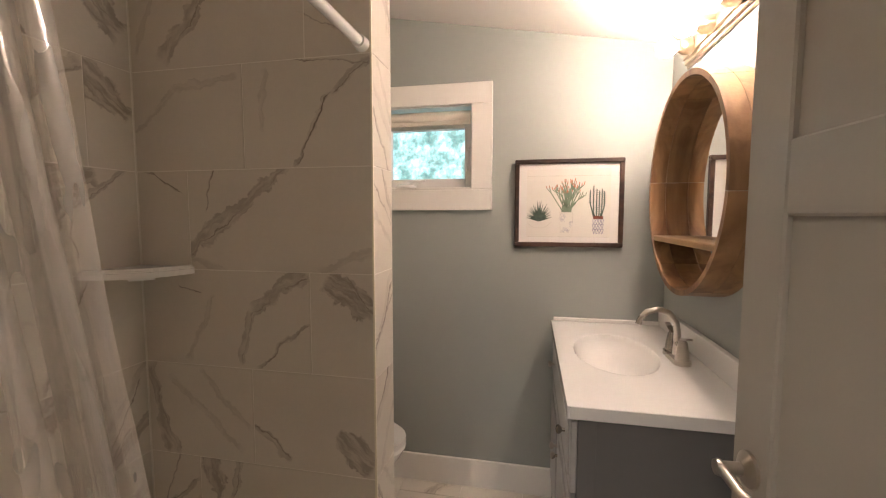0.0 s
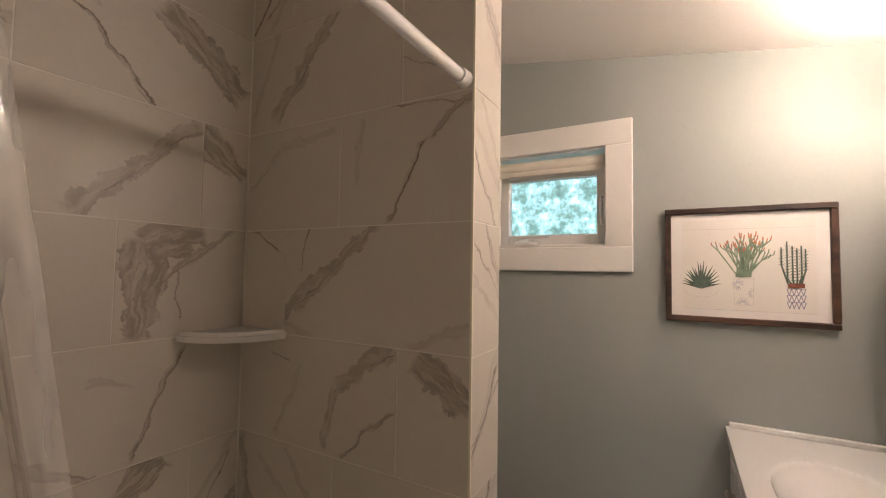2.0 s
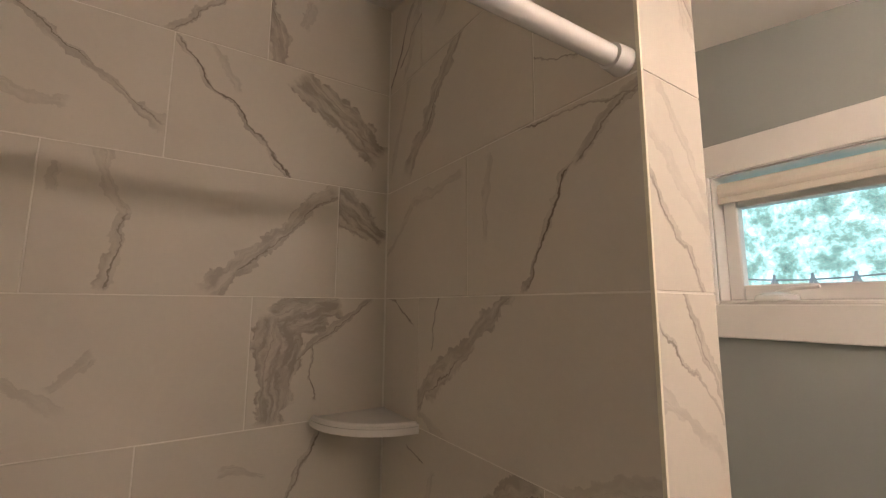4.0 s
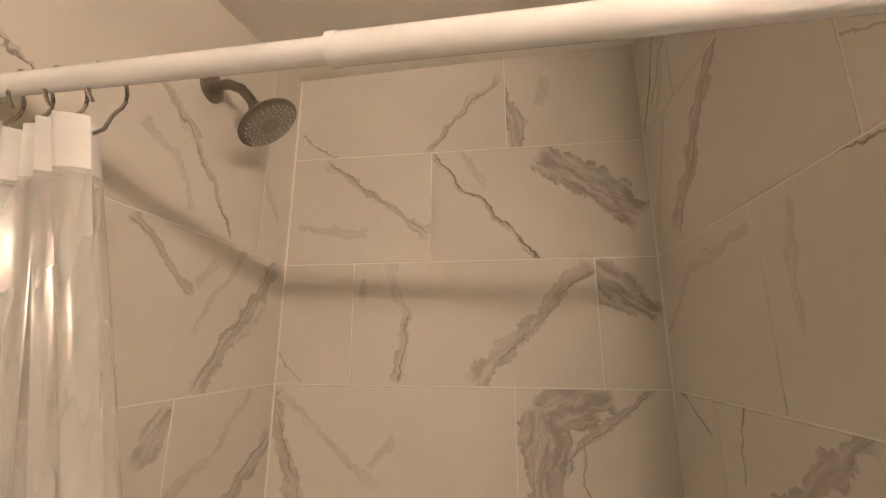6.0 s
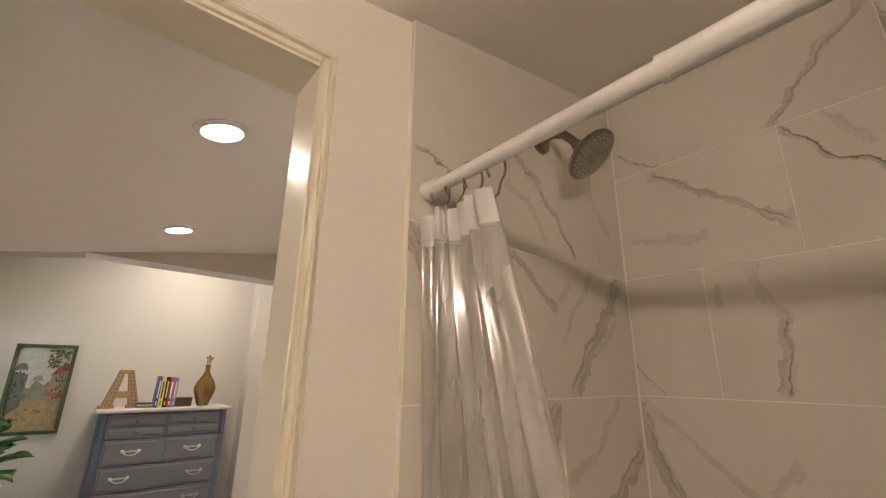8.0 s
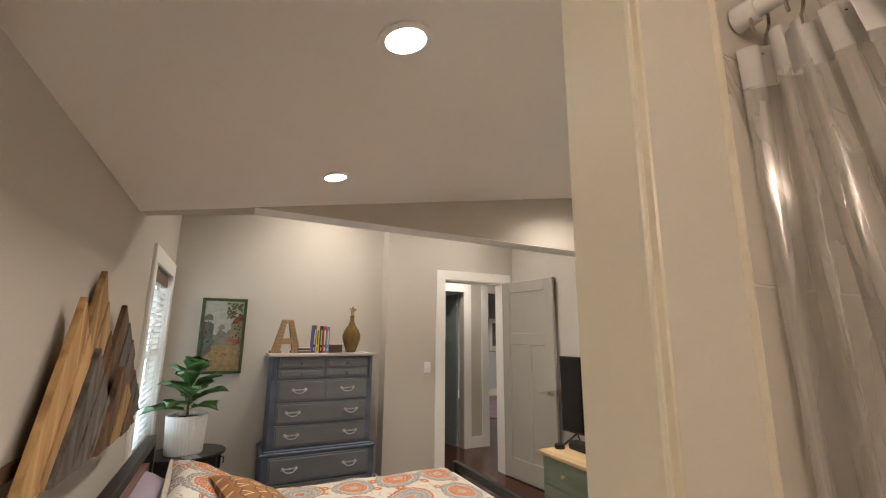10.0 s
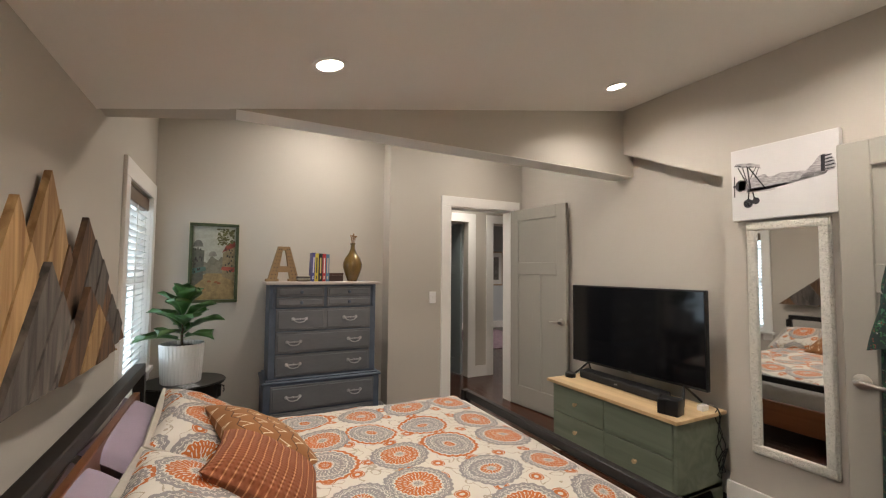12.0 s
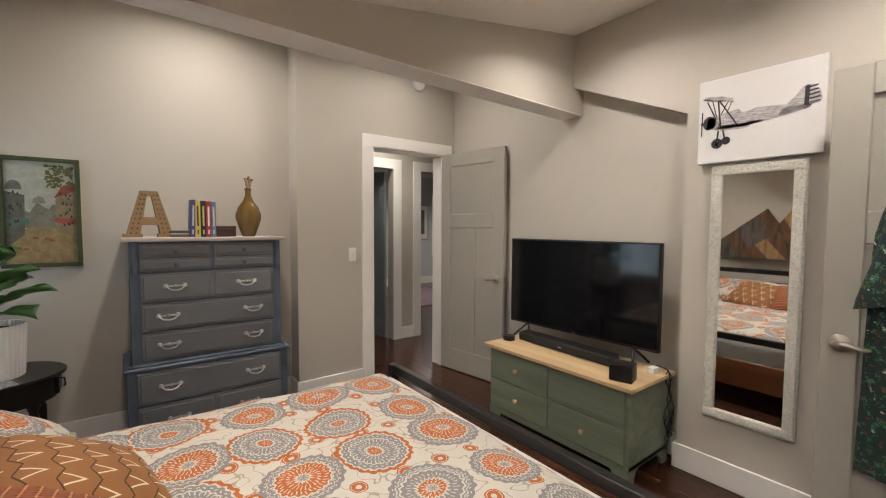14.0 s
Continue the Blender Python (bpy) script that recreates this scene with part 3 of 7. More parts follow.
SL = math.degrees(math.atan(0.177))
for x, y in ((-0.016, -0.60), (0.04, 0.52), (-1.80, -0.69), (-1.80, 0.40)):
    can_light(x, y, ceil_z(x), SL, 11 if x > -1 else 8.5)
for x, y, watts in ((-0.35, -2.15, 16), (-1.75, -1.95, 10)):
    can_light(x, y, TOP, 0, watts)
# two unseen lights, added to brighten the hall and the far room
can_light(-2.2, -3.2, 2.5, 0, 10)
can_light(-4.6, -5.8, 2.5, 0, 42)


# ---- shower ----
def rod():
    t = thing("shower_rod", "white tension shower rod with a thinner end", "shower rod", pose(0, 0, 1.862))
    n, s = Vector((-0.152, 2.12, -0.010)), Vector((-0.212, 1.165, 0.030))
    mid = s.lerp(n, 0.455)
    part("outer_tube", cyl(B(), mid, n - Vector((0, 0.004, 0)), 0.0148, seg=28), WHITEPLASTIC, t, "", True)
    part("inner_tube", cyl(B(), s, mid, 0.0122, seg=28), WHITEPLASTIC, t, "", True)
    part("collar", cyl(B(), mid + Vector((0, -0.004, 0)), mid + Vector((0, 0.006, 0)), 0.0158, seg=28), WHITEPLASTIC, t, "", True)
    part("end_cap", cyl(B(), n - Vector((0, 0.03, 0)), n, 0.0185, 0.021, seg=28), WHITEPLASTIC, t, "", True)
    part("end_cap", cyl(B(), s, s + Vector((0, 0.028, 0)), 0.019, 0.0165, seg=28), WHITEPLASTIC, t, "", True)


rod()


def curtain():
    m = bpy.data.materials.new("clear_vinyl")
    m.use_nodes = True
    n, l, b = graph(m)
    b.inputs["Base Color"].default_value, b.inputs["Roughness"].default_value = (0.85, 0.83, 0.80, 1), 0.12
    tr, mx, lw = n.new("ShaderNodeBsdfTransparent"), n.new("ShaderNodeMixShader"), n.new("ShaderNodeTexNoise")
    tr.inputs[0].default_value = (0.95, 0.945, 0.93, 1)
    lw.inputs["Scale"].default_value = 7
    r = node(n, "MapRange", i1=0.3, i2=0.7, i3=0.20, i4=0.40)
    l.new(lw.outputs[0], r.inputs[0]), l.new(r.outputs[0], mx.inputs[0])
    l.new(tr.outputs[0], mx.inputs[1]), l.new(b.outputs[0], mx.inputs[2])
    gl, mg = n.new("ShaderNodeBsdfGlossy"), n.new("ShaderNodeMixShader")
    gl.inputs["Roughness"].default_value = 0.16
    mg.inputs[0].default_value = 0.13
    l.new(mx.outputs[0], mg.inputs[1]), l.new(gl.outputs[0], mg.inputs[2]), l.new(mg.outputs[0], n["Material Output"].inputs[0])
    hem = mat("frosted_vinyl", (0.85, 0.84, 0.82), 0.4, vary=0.05, scale=20, bump=0.1)
    n2, l2, b2 = graph(hem)
    tr2, mx2 = n2.new("ShaderNodeBsdfTransparent"), n2.new("ShaderNodeMixShader")
    mx2.inputs[0].default_value = 0.7
    l2.new(tr2.outputs[0], mx2.inputs[1]), l2.new(b2.outputs[0], mx2.inputs[2]), l2.new(mx2.outputs[0], n2["Material Output"].inputs[0])
    t = thing("shower_curtain", "clear vinyl shower curtain bunched at one end of the rod", "shower curtain", pose(-0.216, 1.175, 0.184))
    H = 1.655

    def sheet(v0, v1, rows, cols=150):
        bm = B()
        grid = []
        for j in range(rows + 1):
            v = v0 + (v1 - v0) * j / rows            # 0 at the top
            d = 1 - v
            spread = 0.15 + 0.32 * min(v, 0.8)
            row = []
            for i in range(cols + 1):
                u = i / cols
                a = u * 2 * math.pi * 5.5
                amp = 0.022 + 0.028 * v
                y = spread * u + 0.012 * math.sin(a * 2 + 1.1)
                x = amp * math.sin(a + 0.9 * math.sin(3 * v + u * 4)) * (0.8 + 0.4 * math.sin(9 * u)) - 0.13 * v * (0.3 + 0.7 * u) + 0.012 * noise.noise(Vector((u * 9, v * 3, 2.0)))
                row.append(bm.verts.new((x, y + 0.01 * noise.noise(Vector((u * 7, v * 4, 9.0))), H * d)))
            grid.append(row)
        for a, b_ in zip(grid, grid[1:]):
            for i in range(cols):
                bm.faces.new((a[i], a[i + 1], b_[i + 1], b_[i]))
        return bm
    part("sheet", sheet(0.035, 1.0, 40), m, t, "clear vinyl sheet with vertical folds", True)
    part("hem", sheet(0.0, 0.035, 3), hem, t, "frosted white top hem", True)
    for y in (0.012, 0.052, 0.098, 0.150):
        bm = B()
        pts = [(0.022 * math.cos(a) - 0.008, y + 0.004 * math.sin(a), 1.70 + 0.024 * math.sin(a)) for a in [math.radians(k) for k in range(-60, 236, 20)]]
        pts += [(-0.018, y, 1.675), (-0.012, y, 1.655), (0.0, y, 1.643)]
        tube(bm, pts, 0.0022, 8)
        for k in (50, 75, 100, 125):
            a = math.radians(k)
            bmesh.ops.create_icosphere(bm, subdivisions=1, radius=0.0052, matrix=Matrix.Translation((0.022 * math.cos(a) - 0.008, y, 1.702 + 0.024 * math.sin(a))))
        part("ring", bm, NICKEL, t, "nickel roller ring", True)


curtain()


def shower_head():
    t = thing("rain_shower", "round dark nickel shower head on a curved arm", "shower head", pose(-0.565, 1.162, 2.135))
    bm = lathe(B(), [(0.034, 0), (0.033, 0.006), (0.022, 0.014), (0.012, 0.018)], seg=28, m=Matrix.Rotation(radians(-90), 4, "X"))
    part("flange", bm, BRONZE, t, "", True)
    bm = tube(B(), [(0, 0.01, 0), (0, 0.04, 0.002), (0, 0.07, -0.012), (0, 0.092, -0.038), (0.0, 0.104, -0.058)], 0.0105, 14)
    part("arm", bm, BRONZE, t, "", True)
    d = Vector((-0.15, 0.62, -0.77)).normalized()
    m = Matrix.Translation((0.0, 0.104, -0.056)) @ d.to_track_quat("Z", "Y").to_matrix().to_4x4() @ Matrix.Scale(0.94, 4)
    bm = lathe(B(), [(0.014, -0.004), (0.018, 0.006), (0.015, 0.016), (0.026, 0.026), (0.058, 0.036), (0.067, 0.044), (0.067, 0.05), (0.062, 0.053)], seg=40, m=m)
    head = part("head", bm, BRONZE, t, "", True)
    bm = lathe(B(), [(0.0618, 0.0525), (0.02, 0.0545), (0.017, 0.05), (0.004, 0.05)], seg=40, m=m)
    part("face_plate", bm, mat("shower_face", (0.30, 0.27, 0.22), 0.35, metal=0.8, bump=0.1), head, "", True)
    bm = B()
    for r, k in ((0.028, 12), (0.038, 18), (0.048, 22), (0.056, 28)):
        for i in range(k):
            a = 2 * math.pi * i / k
            cyl(bm, m @ Vector((r * math.cos(a), r * math.sin(a), 0.052)), m @ Vector((r * math.cos(a), r * math.sin(a), 0.0565)), 0.0022, 0.0015, 6)
    part("nozzle", bm, mat("nozzle_rubber", (0.45, 0.42, 0.36), 0.6), head)


shower_head()


def corner_shelf():
    t = thing("corner_shelf", "white ceramic corner shelf in the shower", "shelf", pose(-0.925, 2.12, 1.215))
    bm = B()
    pts = [(0.0, 0.0)] + [(0.205 * math.cos(a), -0.205 * math.sin(a)) for a in [math.radians(90 * i / 16) for i in range(17)]]
    pts = [(x, y) for x, y in pts]
    prism(bm, pts, "z", -0.014, 0.008)
    es = [e for e in bm.edges if all((Vector((v.co.x, v.co.y)).length > 0.1) for v in e.verts)]
    bmesh.ops.bevel(bm, geom=es, offset=0.005, segments=2, affect="EDGES")
    part("shelf_plate", bm, CERAMIC, t, "", True)
    bm = tube(B(), [(0.195 * math.cos(math.radians(a)), -0.195 * math.sin(math.radians(a)), 0.009) for a in range(2, 90, 4)], 0.006, 8)
    part("lip", bm, CERAMIC, t, "", True)
    part("foot", prism(B(), [(0, 0), (0.05, 0), (0, -0.05)], "z", -0.04, -0.014), CERAMIC, t)


corner_shelf()


# ---- vanity corner ----
def vanity():
    x0, x1, y0, y1, h = 0.412, 0.903, 2.10, 3.036, 0.886
    t = thing("vanity_cabinet", "dark grey painted vanity cabinet with white doors edge and nickel knobs", "cabinet", pose(x0, y0, 0))
    w, d = x1 - x0, y1 - y0
    bm = box(B(), 0.03, w, 0.012, d, 0.09, h - 0.13)
    part("body", bm, VANITYGREY, t)
    part("front_rail", box(B(), 0.03, 0.045, 0.012, d, h - 0.13, h - 0.037), VANITYGREY, t)
    part("side_rail", box(B(), 0.045, w, 0.012, 0.027, h - 0.13, h - 0.037), VANITYGREY, t)
    part("plinth", box(B(), 0.08, w, 0.02, d - 0.01, 0, 0.09), VANITYGREY, t)
    bm = box(B(), 0.028, 0.075, 0.008, 0.012, 0.0, h - 0.036, 0.001)
    part("stile", bm, VANITYGREY, t)
    white = mat("vanity_door_paint", (0.42, 0.42, 0.42), 0.35, vary=0.03)
    for i, (a, b, c0, c1) in enumerate(((0.02, d / 2 - 0.004, 0.11, 0.62), (d / 2 + 0.004, d - 0.01, 0.11, 0.62), (0.02, d - 0.01, 0.635, h - 0.05))):
        bm = B()
        box(bm, 0.012, 0.029, a, b, c0, c1, 0.003)
        box(bm, 0.006, 0.013, a + 0.05, b - 0.05, c0 + 0.05, c1 - 0.05, 0.005) if i < 2 else box(bm, 0.008, 0.013, a + 0.03, b - 0.03, c0 + 0.03, c1 - 0.03, 0.004)
        dr = part("door" if i < 2 else "drawer", bm, white, t)
        for ky, kz in {0: [(b - 0.03, 0.5)], 1: [(a + 0.03, 0.5)], 2: [(0.16, 0.74), (d - 0.2, 0.74)]}[i]:
            part("knob", lathe(B(), [(0.006, 0), (0.005, 0.012), (0.012, 0.018), (0.014, 0.024), (0.009, 0.03), (0.002, 0.031)], seg=18, m=Matrix.Translation((0.012, ky, kz)) @ Matrix.Rotation(radians(-90), 4, "Y")), NICKEL, dr, "round nickel knob", True)
    # one-piece top with an oval basin
    top = thing("washbasin", "white cultured marble vanity top with an oval sink", "sink", pose(x0, y0, h))
    bm = B()
    nx, ny = 110, 160
    cx, cy, rx, ry = 0.205, d * 0.53, 0.142, 0.23
    g = []
    for i in range(nx + 1):
        row = []
        for j in range(ny + 1):
            x, y = w * i / nx, d * j / ny
            q = math.sqrt(((x - cx) / rx) ** 2 + ((y - cy) / ry) ** 2)
            z = 0.0
            if q < 1:
                z = -0.105 * (1 - q ** 2.4) ** 0.75
            elif q < 1.12:
                z = -0.0016 * (1 - (q - 1) / 0.12) ** 2
            row.append(bm.verts.new((x, y, z)))
        g.append(row)
    for i in range(nx):
        for j in range(ny):
            bm.faces.new((g[i][j], g[i + 1][j], g[i + 1][j + 1], g[i][j + 1]))
    part("basin", bm, CERAMIC, top, "glossy white basin and deck", True)
    bm = B()
    box(bm, 0, 0.006, 0, d, -0.036, -0.0005, 0.002), box(bm, 0.006, w, 0, 0.006, -0.036, -0.0005, 0.002), box(bm, 0.006, w, d - 0.006, d, -0.036, -0.0005)
    part("edge", bm, CERAMIC, top)
    part("backsplash", box(B(), w - 0.02, w, 0, d, 0.0005, 0.085, 0.004, 2), CERAMIC, top)
    part("side_splash", box(B(), 0.01, w - 0.02, d - 0.018, d, 0.0005, 0.018, 0.003), CERAMIC, top)
    part("drain", lathe(B(), [(0.022, 0.0), (0.021, 0.003), (0.014, 0.004), (0.002, 0.002)], (cx, cy, -0.104), 24), NICKEL, top, "nickel drain", True)
    # faucet
    f = thing("faucet", "brushed nickel two-handle faucet with a high curved spout", "faucet", pose(x0 + 0.400, y0 + d * 0.485, h))
    bm = B()
    prism(bm, [(0.028 * math.cos(a), (0.055 if math.sin(a) > 0 else -0.055) + 0.027 * math.sin(a)) for a in [2 * math.pi * i / 32 for i in range(32)]], "z", 0.0, 0.016)
    part("base_plate", bm, NICKEL, f, "", True)
    bm = tube(B(), [(0, 0, 0.01), (0, 0, 0.09), (-0.006, 0, 0.13), (-0.03, 0, 0.162), (-0.065, 0, 0.172), (-0.10, 0, 0.162), (-0.122, 0, 0.135), (-0.127, 0, 0.118)], [0.014, 0.0115, 0.0105, 0.010, 0.010, 0.010, 0.010, 0.0105], 16)
    part("spout", bm, NICKEL, f, "", True)
    for s in (-1, 1):
        bm = lathe(B(), [(0.023, 0.014), (0.018, 0.05), (0.014, 0.075), (0.010, 0.082), (0.002, 0.084)], (0, s * 0.055, 0), 20)
        part("handle_stem", bm, NICKEL, f, "", True)
        bm = box(B(), -0.010, 0.010, -0.008, 0.062, -0.004, 0.004, 0.003)
        bmesh.ops.transform(bm, matrix=Matrix.Translation((0, s * 0.055, 0.085)) @ Matrix.Rotation(radians(15 * s), 4, "X") @ Matrix.Rotation(radians(0 if s > 0 else 180), 4, "Z"), verts=bm.verts)
        part("lever", bm, NICKEL, f)


vanity()


def round_mirror():
    t = thing("round_mirror", "deep round wooden framed mirror with a small shelf", "mirror", pose(XEB, 2.53, 1.48))
    WOODM = wood("mango_wood", (0.17, 0.085, 0.038), (0.38, 0.225, 0.11), "Z", rough=0.5, ring=9, bump=0.12)
    R, dp, th = 0.362, 0.115, 0.018
    for k, d0, d1 in [(k, *d) for k in range(6) for d in ((0.0, dp / 2 - 0.0006), (dp / 2 + 0.0006, dp))]:
        bm = B()
        a0, a1 = math.radians(60 * k + 6), math.radians(60 * k + 65.8)
        n = 12
        ring = []
        for i in range(n + 1):
            a = a0 + (a1 - a0) * i / n
            c, s = math.cos(a), math.sin(a)
            ring.append([bm.verts.new((-x, r * c, r * s)) for x, r in ((d0, R), (d1, R), (d1, R - th), (d0, R - th))])
        for p, q in zip(ring, ring[1:]):
            for j in range(4):
                bm.faces.new((p[j], p[(j + 1) % 4], q[(j + 1) % 4], q[j]))
        bm.faces.new(ring[0][::-1]), bm.faces.new(ring[-1])
        bmesh.ops.recalc_face_normals(bm, faces=bm.faces)
        part("hoop_segment", bm, WOODM, t, "", True)
    part("glass", lathe(B(), [(R - th, 0), (R - th, 0.004)], seg=64, m=Matrix.Translation((-0.012, 0, 0)) @ Matrix.Rotation(radians(-90), 4, "Y")), MIRROR, t, "round mirror glass")
    hw = math.sqrt((R - th) ** 2 - 0.185 ** 2)
    part("shelf", box(B(), -dp + 0.003, -0.016, -hw + 0.002, hw - 0.002, -0.196, -0.176, 0.003), wood("mango_shelf", (0.30, 0.17, 0.085), (0.52, 0.34, 0.18), "Y", rough=0.5, ring=10), t, "light wooden shelf across the hoop")


round_mirror()


def vanity_light():
    t = thing("vanity_light", "brass-toned vanity light bar with four glowing globe bulbs", "wall lamp", pose(XEB, 2.48, 2.0))
    BAR = mat("brushed_bronze_bar", (0.42, 0.34, 0.25), 0.3, metal=0.9, vary=0.1, stretch=(1, 0.1, 1), bump=0.03)
    bm = box(B(), -0.012, 0, -0.40, 0.36, -0.05, 0.05, 0.004)
    box(bm, -0.022, -0.012, -0.39, 0.35, -0.04, 0.04, 0.004), box(bm, -0.03, -0.022, -0.385, 0.345, -0.022, 0.022, 0.003)
    part("bar", bm, BAR, t, "stepped metal backplate")
    GB = mat("glowing_bulb", (1, 0.95, 0.85), 0.4, vary=0, bump=0, emit=(*BULB_WARM, 180.0))
    for i in range(4):
        y = -0.29 + i * 0.18
        bm = lathe(B(), [(0.026, 0.028), (0.03, 0.034), (0.03, 0.06), (0.022, 0.072), (0.018, 0.08)], seg=20, m=Matrix.Translation((0, y, 0)) @ Matrix.Rotation(radians(-90), 4, "Y"))
        s = part("socket", bm, BAR, t, "", True)
        bm = B()
        bmesh.ops.create_uvsphere(bm, u_segments=24, v_segments=16, radius=0.034, matrix=Matrix.Translation((-0.115, y, 0.0)))
        part("bulb", bm, GB, s, "glowing globe bulb", True)


vanity_light()


def framed_print():
    t = thing("framed_print", "dark wood framed print of three potted cacti", "picture", pose(0.476, YN - 0.001, 1.441))
    W, Hh = 0.242, 0.202
    FR = wood("walnut_frame", (0.022, 0.012, 0.008), (0.07, 0.035, 0.022), "X", rough=0.4, ring=18)
    for a0, a1, c0, c1 in ((-W, W, Hh - 0.02, Hh), (-W, W, -Hh, -Hh + 0.02), (-W, -W + 0.02, -Hh + 0.02, Hh - 0.02), (W - 0.02, W, -Hh + 0.02, Hh - 0.02)):
        part("frame", box(B(), a0, a1, -0.026, -0.002, c0, c1, 0.003), FR, t)
    part("mount", box(B(), -W + 0.018, W - 0.018, -0.012, -0.004, -Hh + 0.018, Hh - 0.018), mat("white_mount", (0.78, 0.765, 0.74), 0.7, vary=0.01), t, "white mount board")
    paper = part("paper", box(B(), -W + 0.055, W - 0.055, -0.0136, -0.0125, -Hh + 0.045, Hh - 0.045), mat("cream_paper", (0.76, 0.74, 0.69), 0.8, vary=0.01), t)
    rnd = random.Random(5)

    def ink(name, colour):
        return mat(name, colour, 0.8, vary=0.25, scale=60)

    def stroke(bm, p, q, w0, w1, lift):
        p, q = Vector((p[0] * 1.15, p[1] * 1.28)), Vector((q[0] * 1.15, q[1] * 1.28))
        w0, w1 = w0 * 1.28, w1 * 1.28
        d = (q - p).normalized()
        nrm = Vector((-d.y, d.x))
        vs = [bm.verts.new((a.x, -0.0138 - lift, a.y)) for a in (p + nrm * w0, p - nrm * w0, q - nrm * w1, q + nrm * w1)]
        bm.faces.new(vs)
    green, dgreen, red = ink("ink_sage", (0.20, 0.27, 0.19)), ink("ink_green", (0.07, 0.105, 0.085)), ink("ink_coral", (0.50, 0.19, 0.10))
    faint = ink("ink_faint", (0.55, 0.52, 0.47))
    blue, brown = ink("ink_blue", (0.17, 0.18, 0.30)), ink("ink_brown", (0.20, 0.06, 0.035))
    bm = B()
    for i in range(19):
        a = radians(8 + 164 * i / 18)
        stroke(bm, (-0.113, -0.062), (-0.113 + 0.052 * math.cos(a), -0.060 + 0.072 * math.sin(a) * (0.72 + 0.28 * rnd.random())), 0.0048, 0.0004, 0.0001 * (i % 5))
    part("aloe", bm, dgreen, paper)
    bm = B()
    for i in range(12):
        a, b = radians(180 + 15 * i), radians(195 + 15 * i)
        stroke(bm, (-0.113 + 0.045 * math.cos(a), -0.066 + 0.024 * math.sin(a)), (-0.113 + 0.045 * math.cos(b), -0.066 + 0.024 * math.sin(b)), 0.0004, 0.0004, 0.0002)
    part("pale_bowl", bm, faint, paper)
    bm, bm2 = B(), B()
    for i in range(34):
        a = radians(rnd.gauss(90, 22))
        p = Vector((-0.005 + 0.038 * (rnd.random() - 0.5), -0.032))
        q = p + Vector((math.cos(a) * 1.1, math.sin(a))) * (0.04 + 0.055 * rnd.random())
        stroke(bm, p, q, 0.0017, 0.0015, 0.0001 * (i % 6))
        for k in (-1, 1):
            b = a + radians(k * rnd.uniform(14, 32))
            e = q + Vector((math.cos(b), math.sin(b))) * rnd.uniform(0.012, 0.024)
            f = e + Vector((0.3 * math.cos(b), 1.0)).normalized() * rnd.uniform(0.006, 0.013)
            stroke(bm, q, e, 0.0015, 0.0013, 0.0001 * (i % 6))
            stroke(bm2 if e.y > 0.035 else bm, e, f, 0.0016, 0.0011, 0.0001 * (i % 6))
    part("pencil_cactus", bm, green, paper), part("cactus_tip", bm2, red, paper)
    bm = B()
    for x, zb, zt in ((0.085, 0.0, 0.047), (0.098, -0.035, 0.062), (0.110, -0.04, 0.050), (0.120, -0.04, 0.044), (0.130, -0.03, 0.050), (0.139, -0.012, 0.042)):
        stroke(bm, (0.116 + (x - 0.116) * 0.55, -0.048), (x, zb), 0.0020, 0.0020, 0.0002), stroke(bm, (x, zb), (x, zt), 0.0020, 0.0016, 0.0003)
        for k in range(int((zt - zb) / 0.0075)):
            z = zb + 0.0075 * k
            stroke(bm, (x - 0.0062, z + 0.003), (x, z), 0.0005, 0.0009, 0.0004), stroke(bm, (x, z), (x + 0.0062, z + 0.003), 0.0009, 0.0005, 0.0004)
    part("tall_cactus", bm, dgreen, paper)
    bm = B()
    stroke(bm, (0.098, -0.052), (0.136, -0.052), 0.0055, 0.0055, 0.0004)
    part("soil", bm, brown, paper)
    bm = B()
    for z in (-0.060, -0.077, -0.094):
        for k in range(4):
            x = 0.096 + k * 0.0105
            stroke(bm, (x, z), (x + 0.005, z - 0.017), 0.0008, 0.0008, 0.0003), stroke(bm, (x + 0.005, z - 0.017), (x + 0.0105, z), 0.0008, 0.0008, 0.0004)
        stroke(bm, (0.096, z), (0.138, z), 0.0007, 0.0007, 0.0005)
    part("pot_pattern", bm, blue, paper)
    bm = B()
    for cx, cz, r0, r1, n0, n1 in ((-0.018, -0.053, 0.005, 0.016, 0, 14), (-0.008, -0.104, 0.005, 0.018, 0, 9), (0.018, -0.075, 0.006, 0.014, 4, 12)):
        for k in range(n0, n1):
            a = 2 * math.pi * k / 16
            stroke(bm, (cx + r0 * math.cos(a), cz + r0 * math.sin(a)), (cx + r1 * math.cos(a), cz + r1 * math.sin(a)), 0.0005, 0.0003, 0.0003)
    part("pot_marks", bm, blue, paper)
    bm = B()
    for p, q in (((-0.030, -0.035), (-0.028, -0.107)), ((0.020, -0.035), (0.018, -0.107)), ((-0.028, -0.107), (0.018, -0.107)), ((-0.030, -0.035), (0.020, -0.035)), ((-0.160, 0.098), (0.158, 0.098)), ((-0.160, -0.122), (0.158, -0.122))):
        stroke(bm, p, q, 0.0004, 0.0004, 0.0002)
    part("pale_outline", bm, faint, paper)


framed_print()


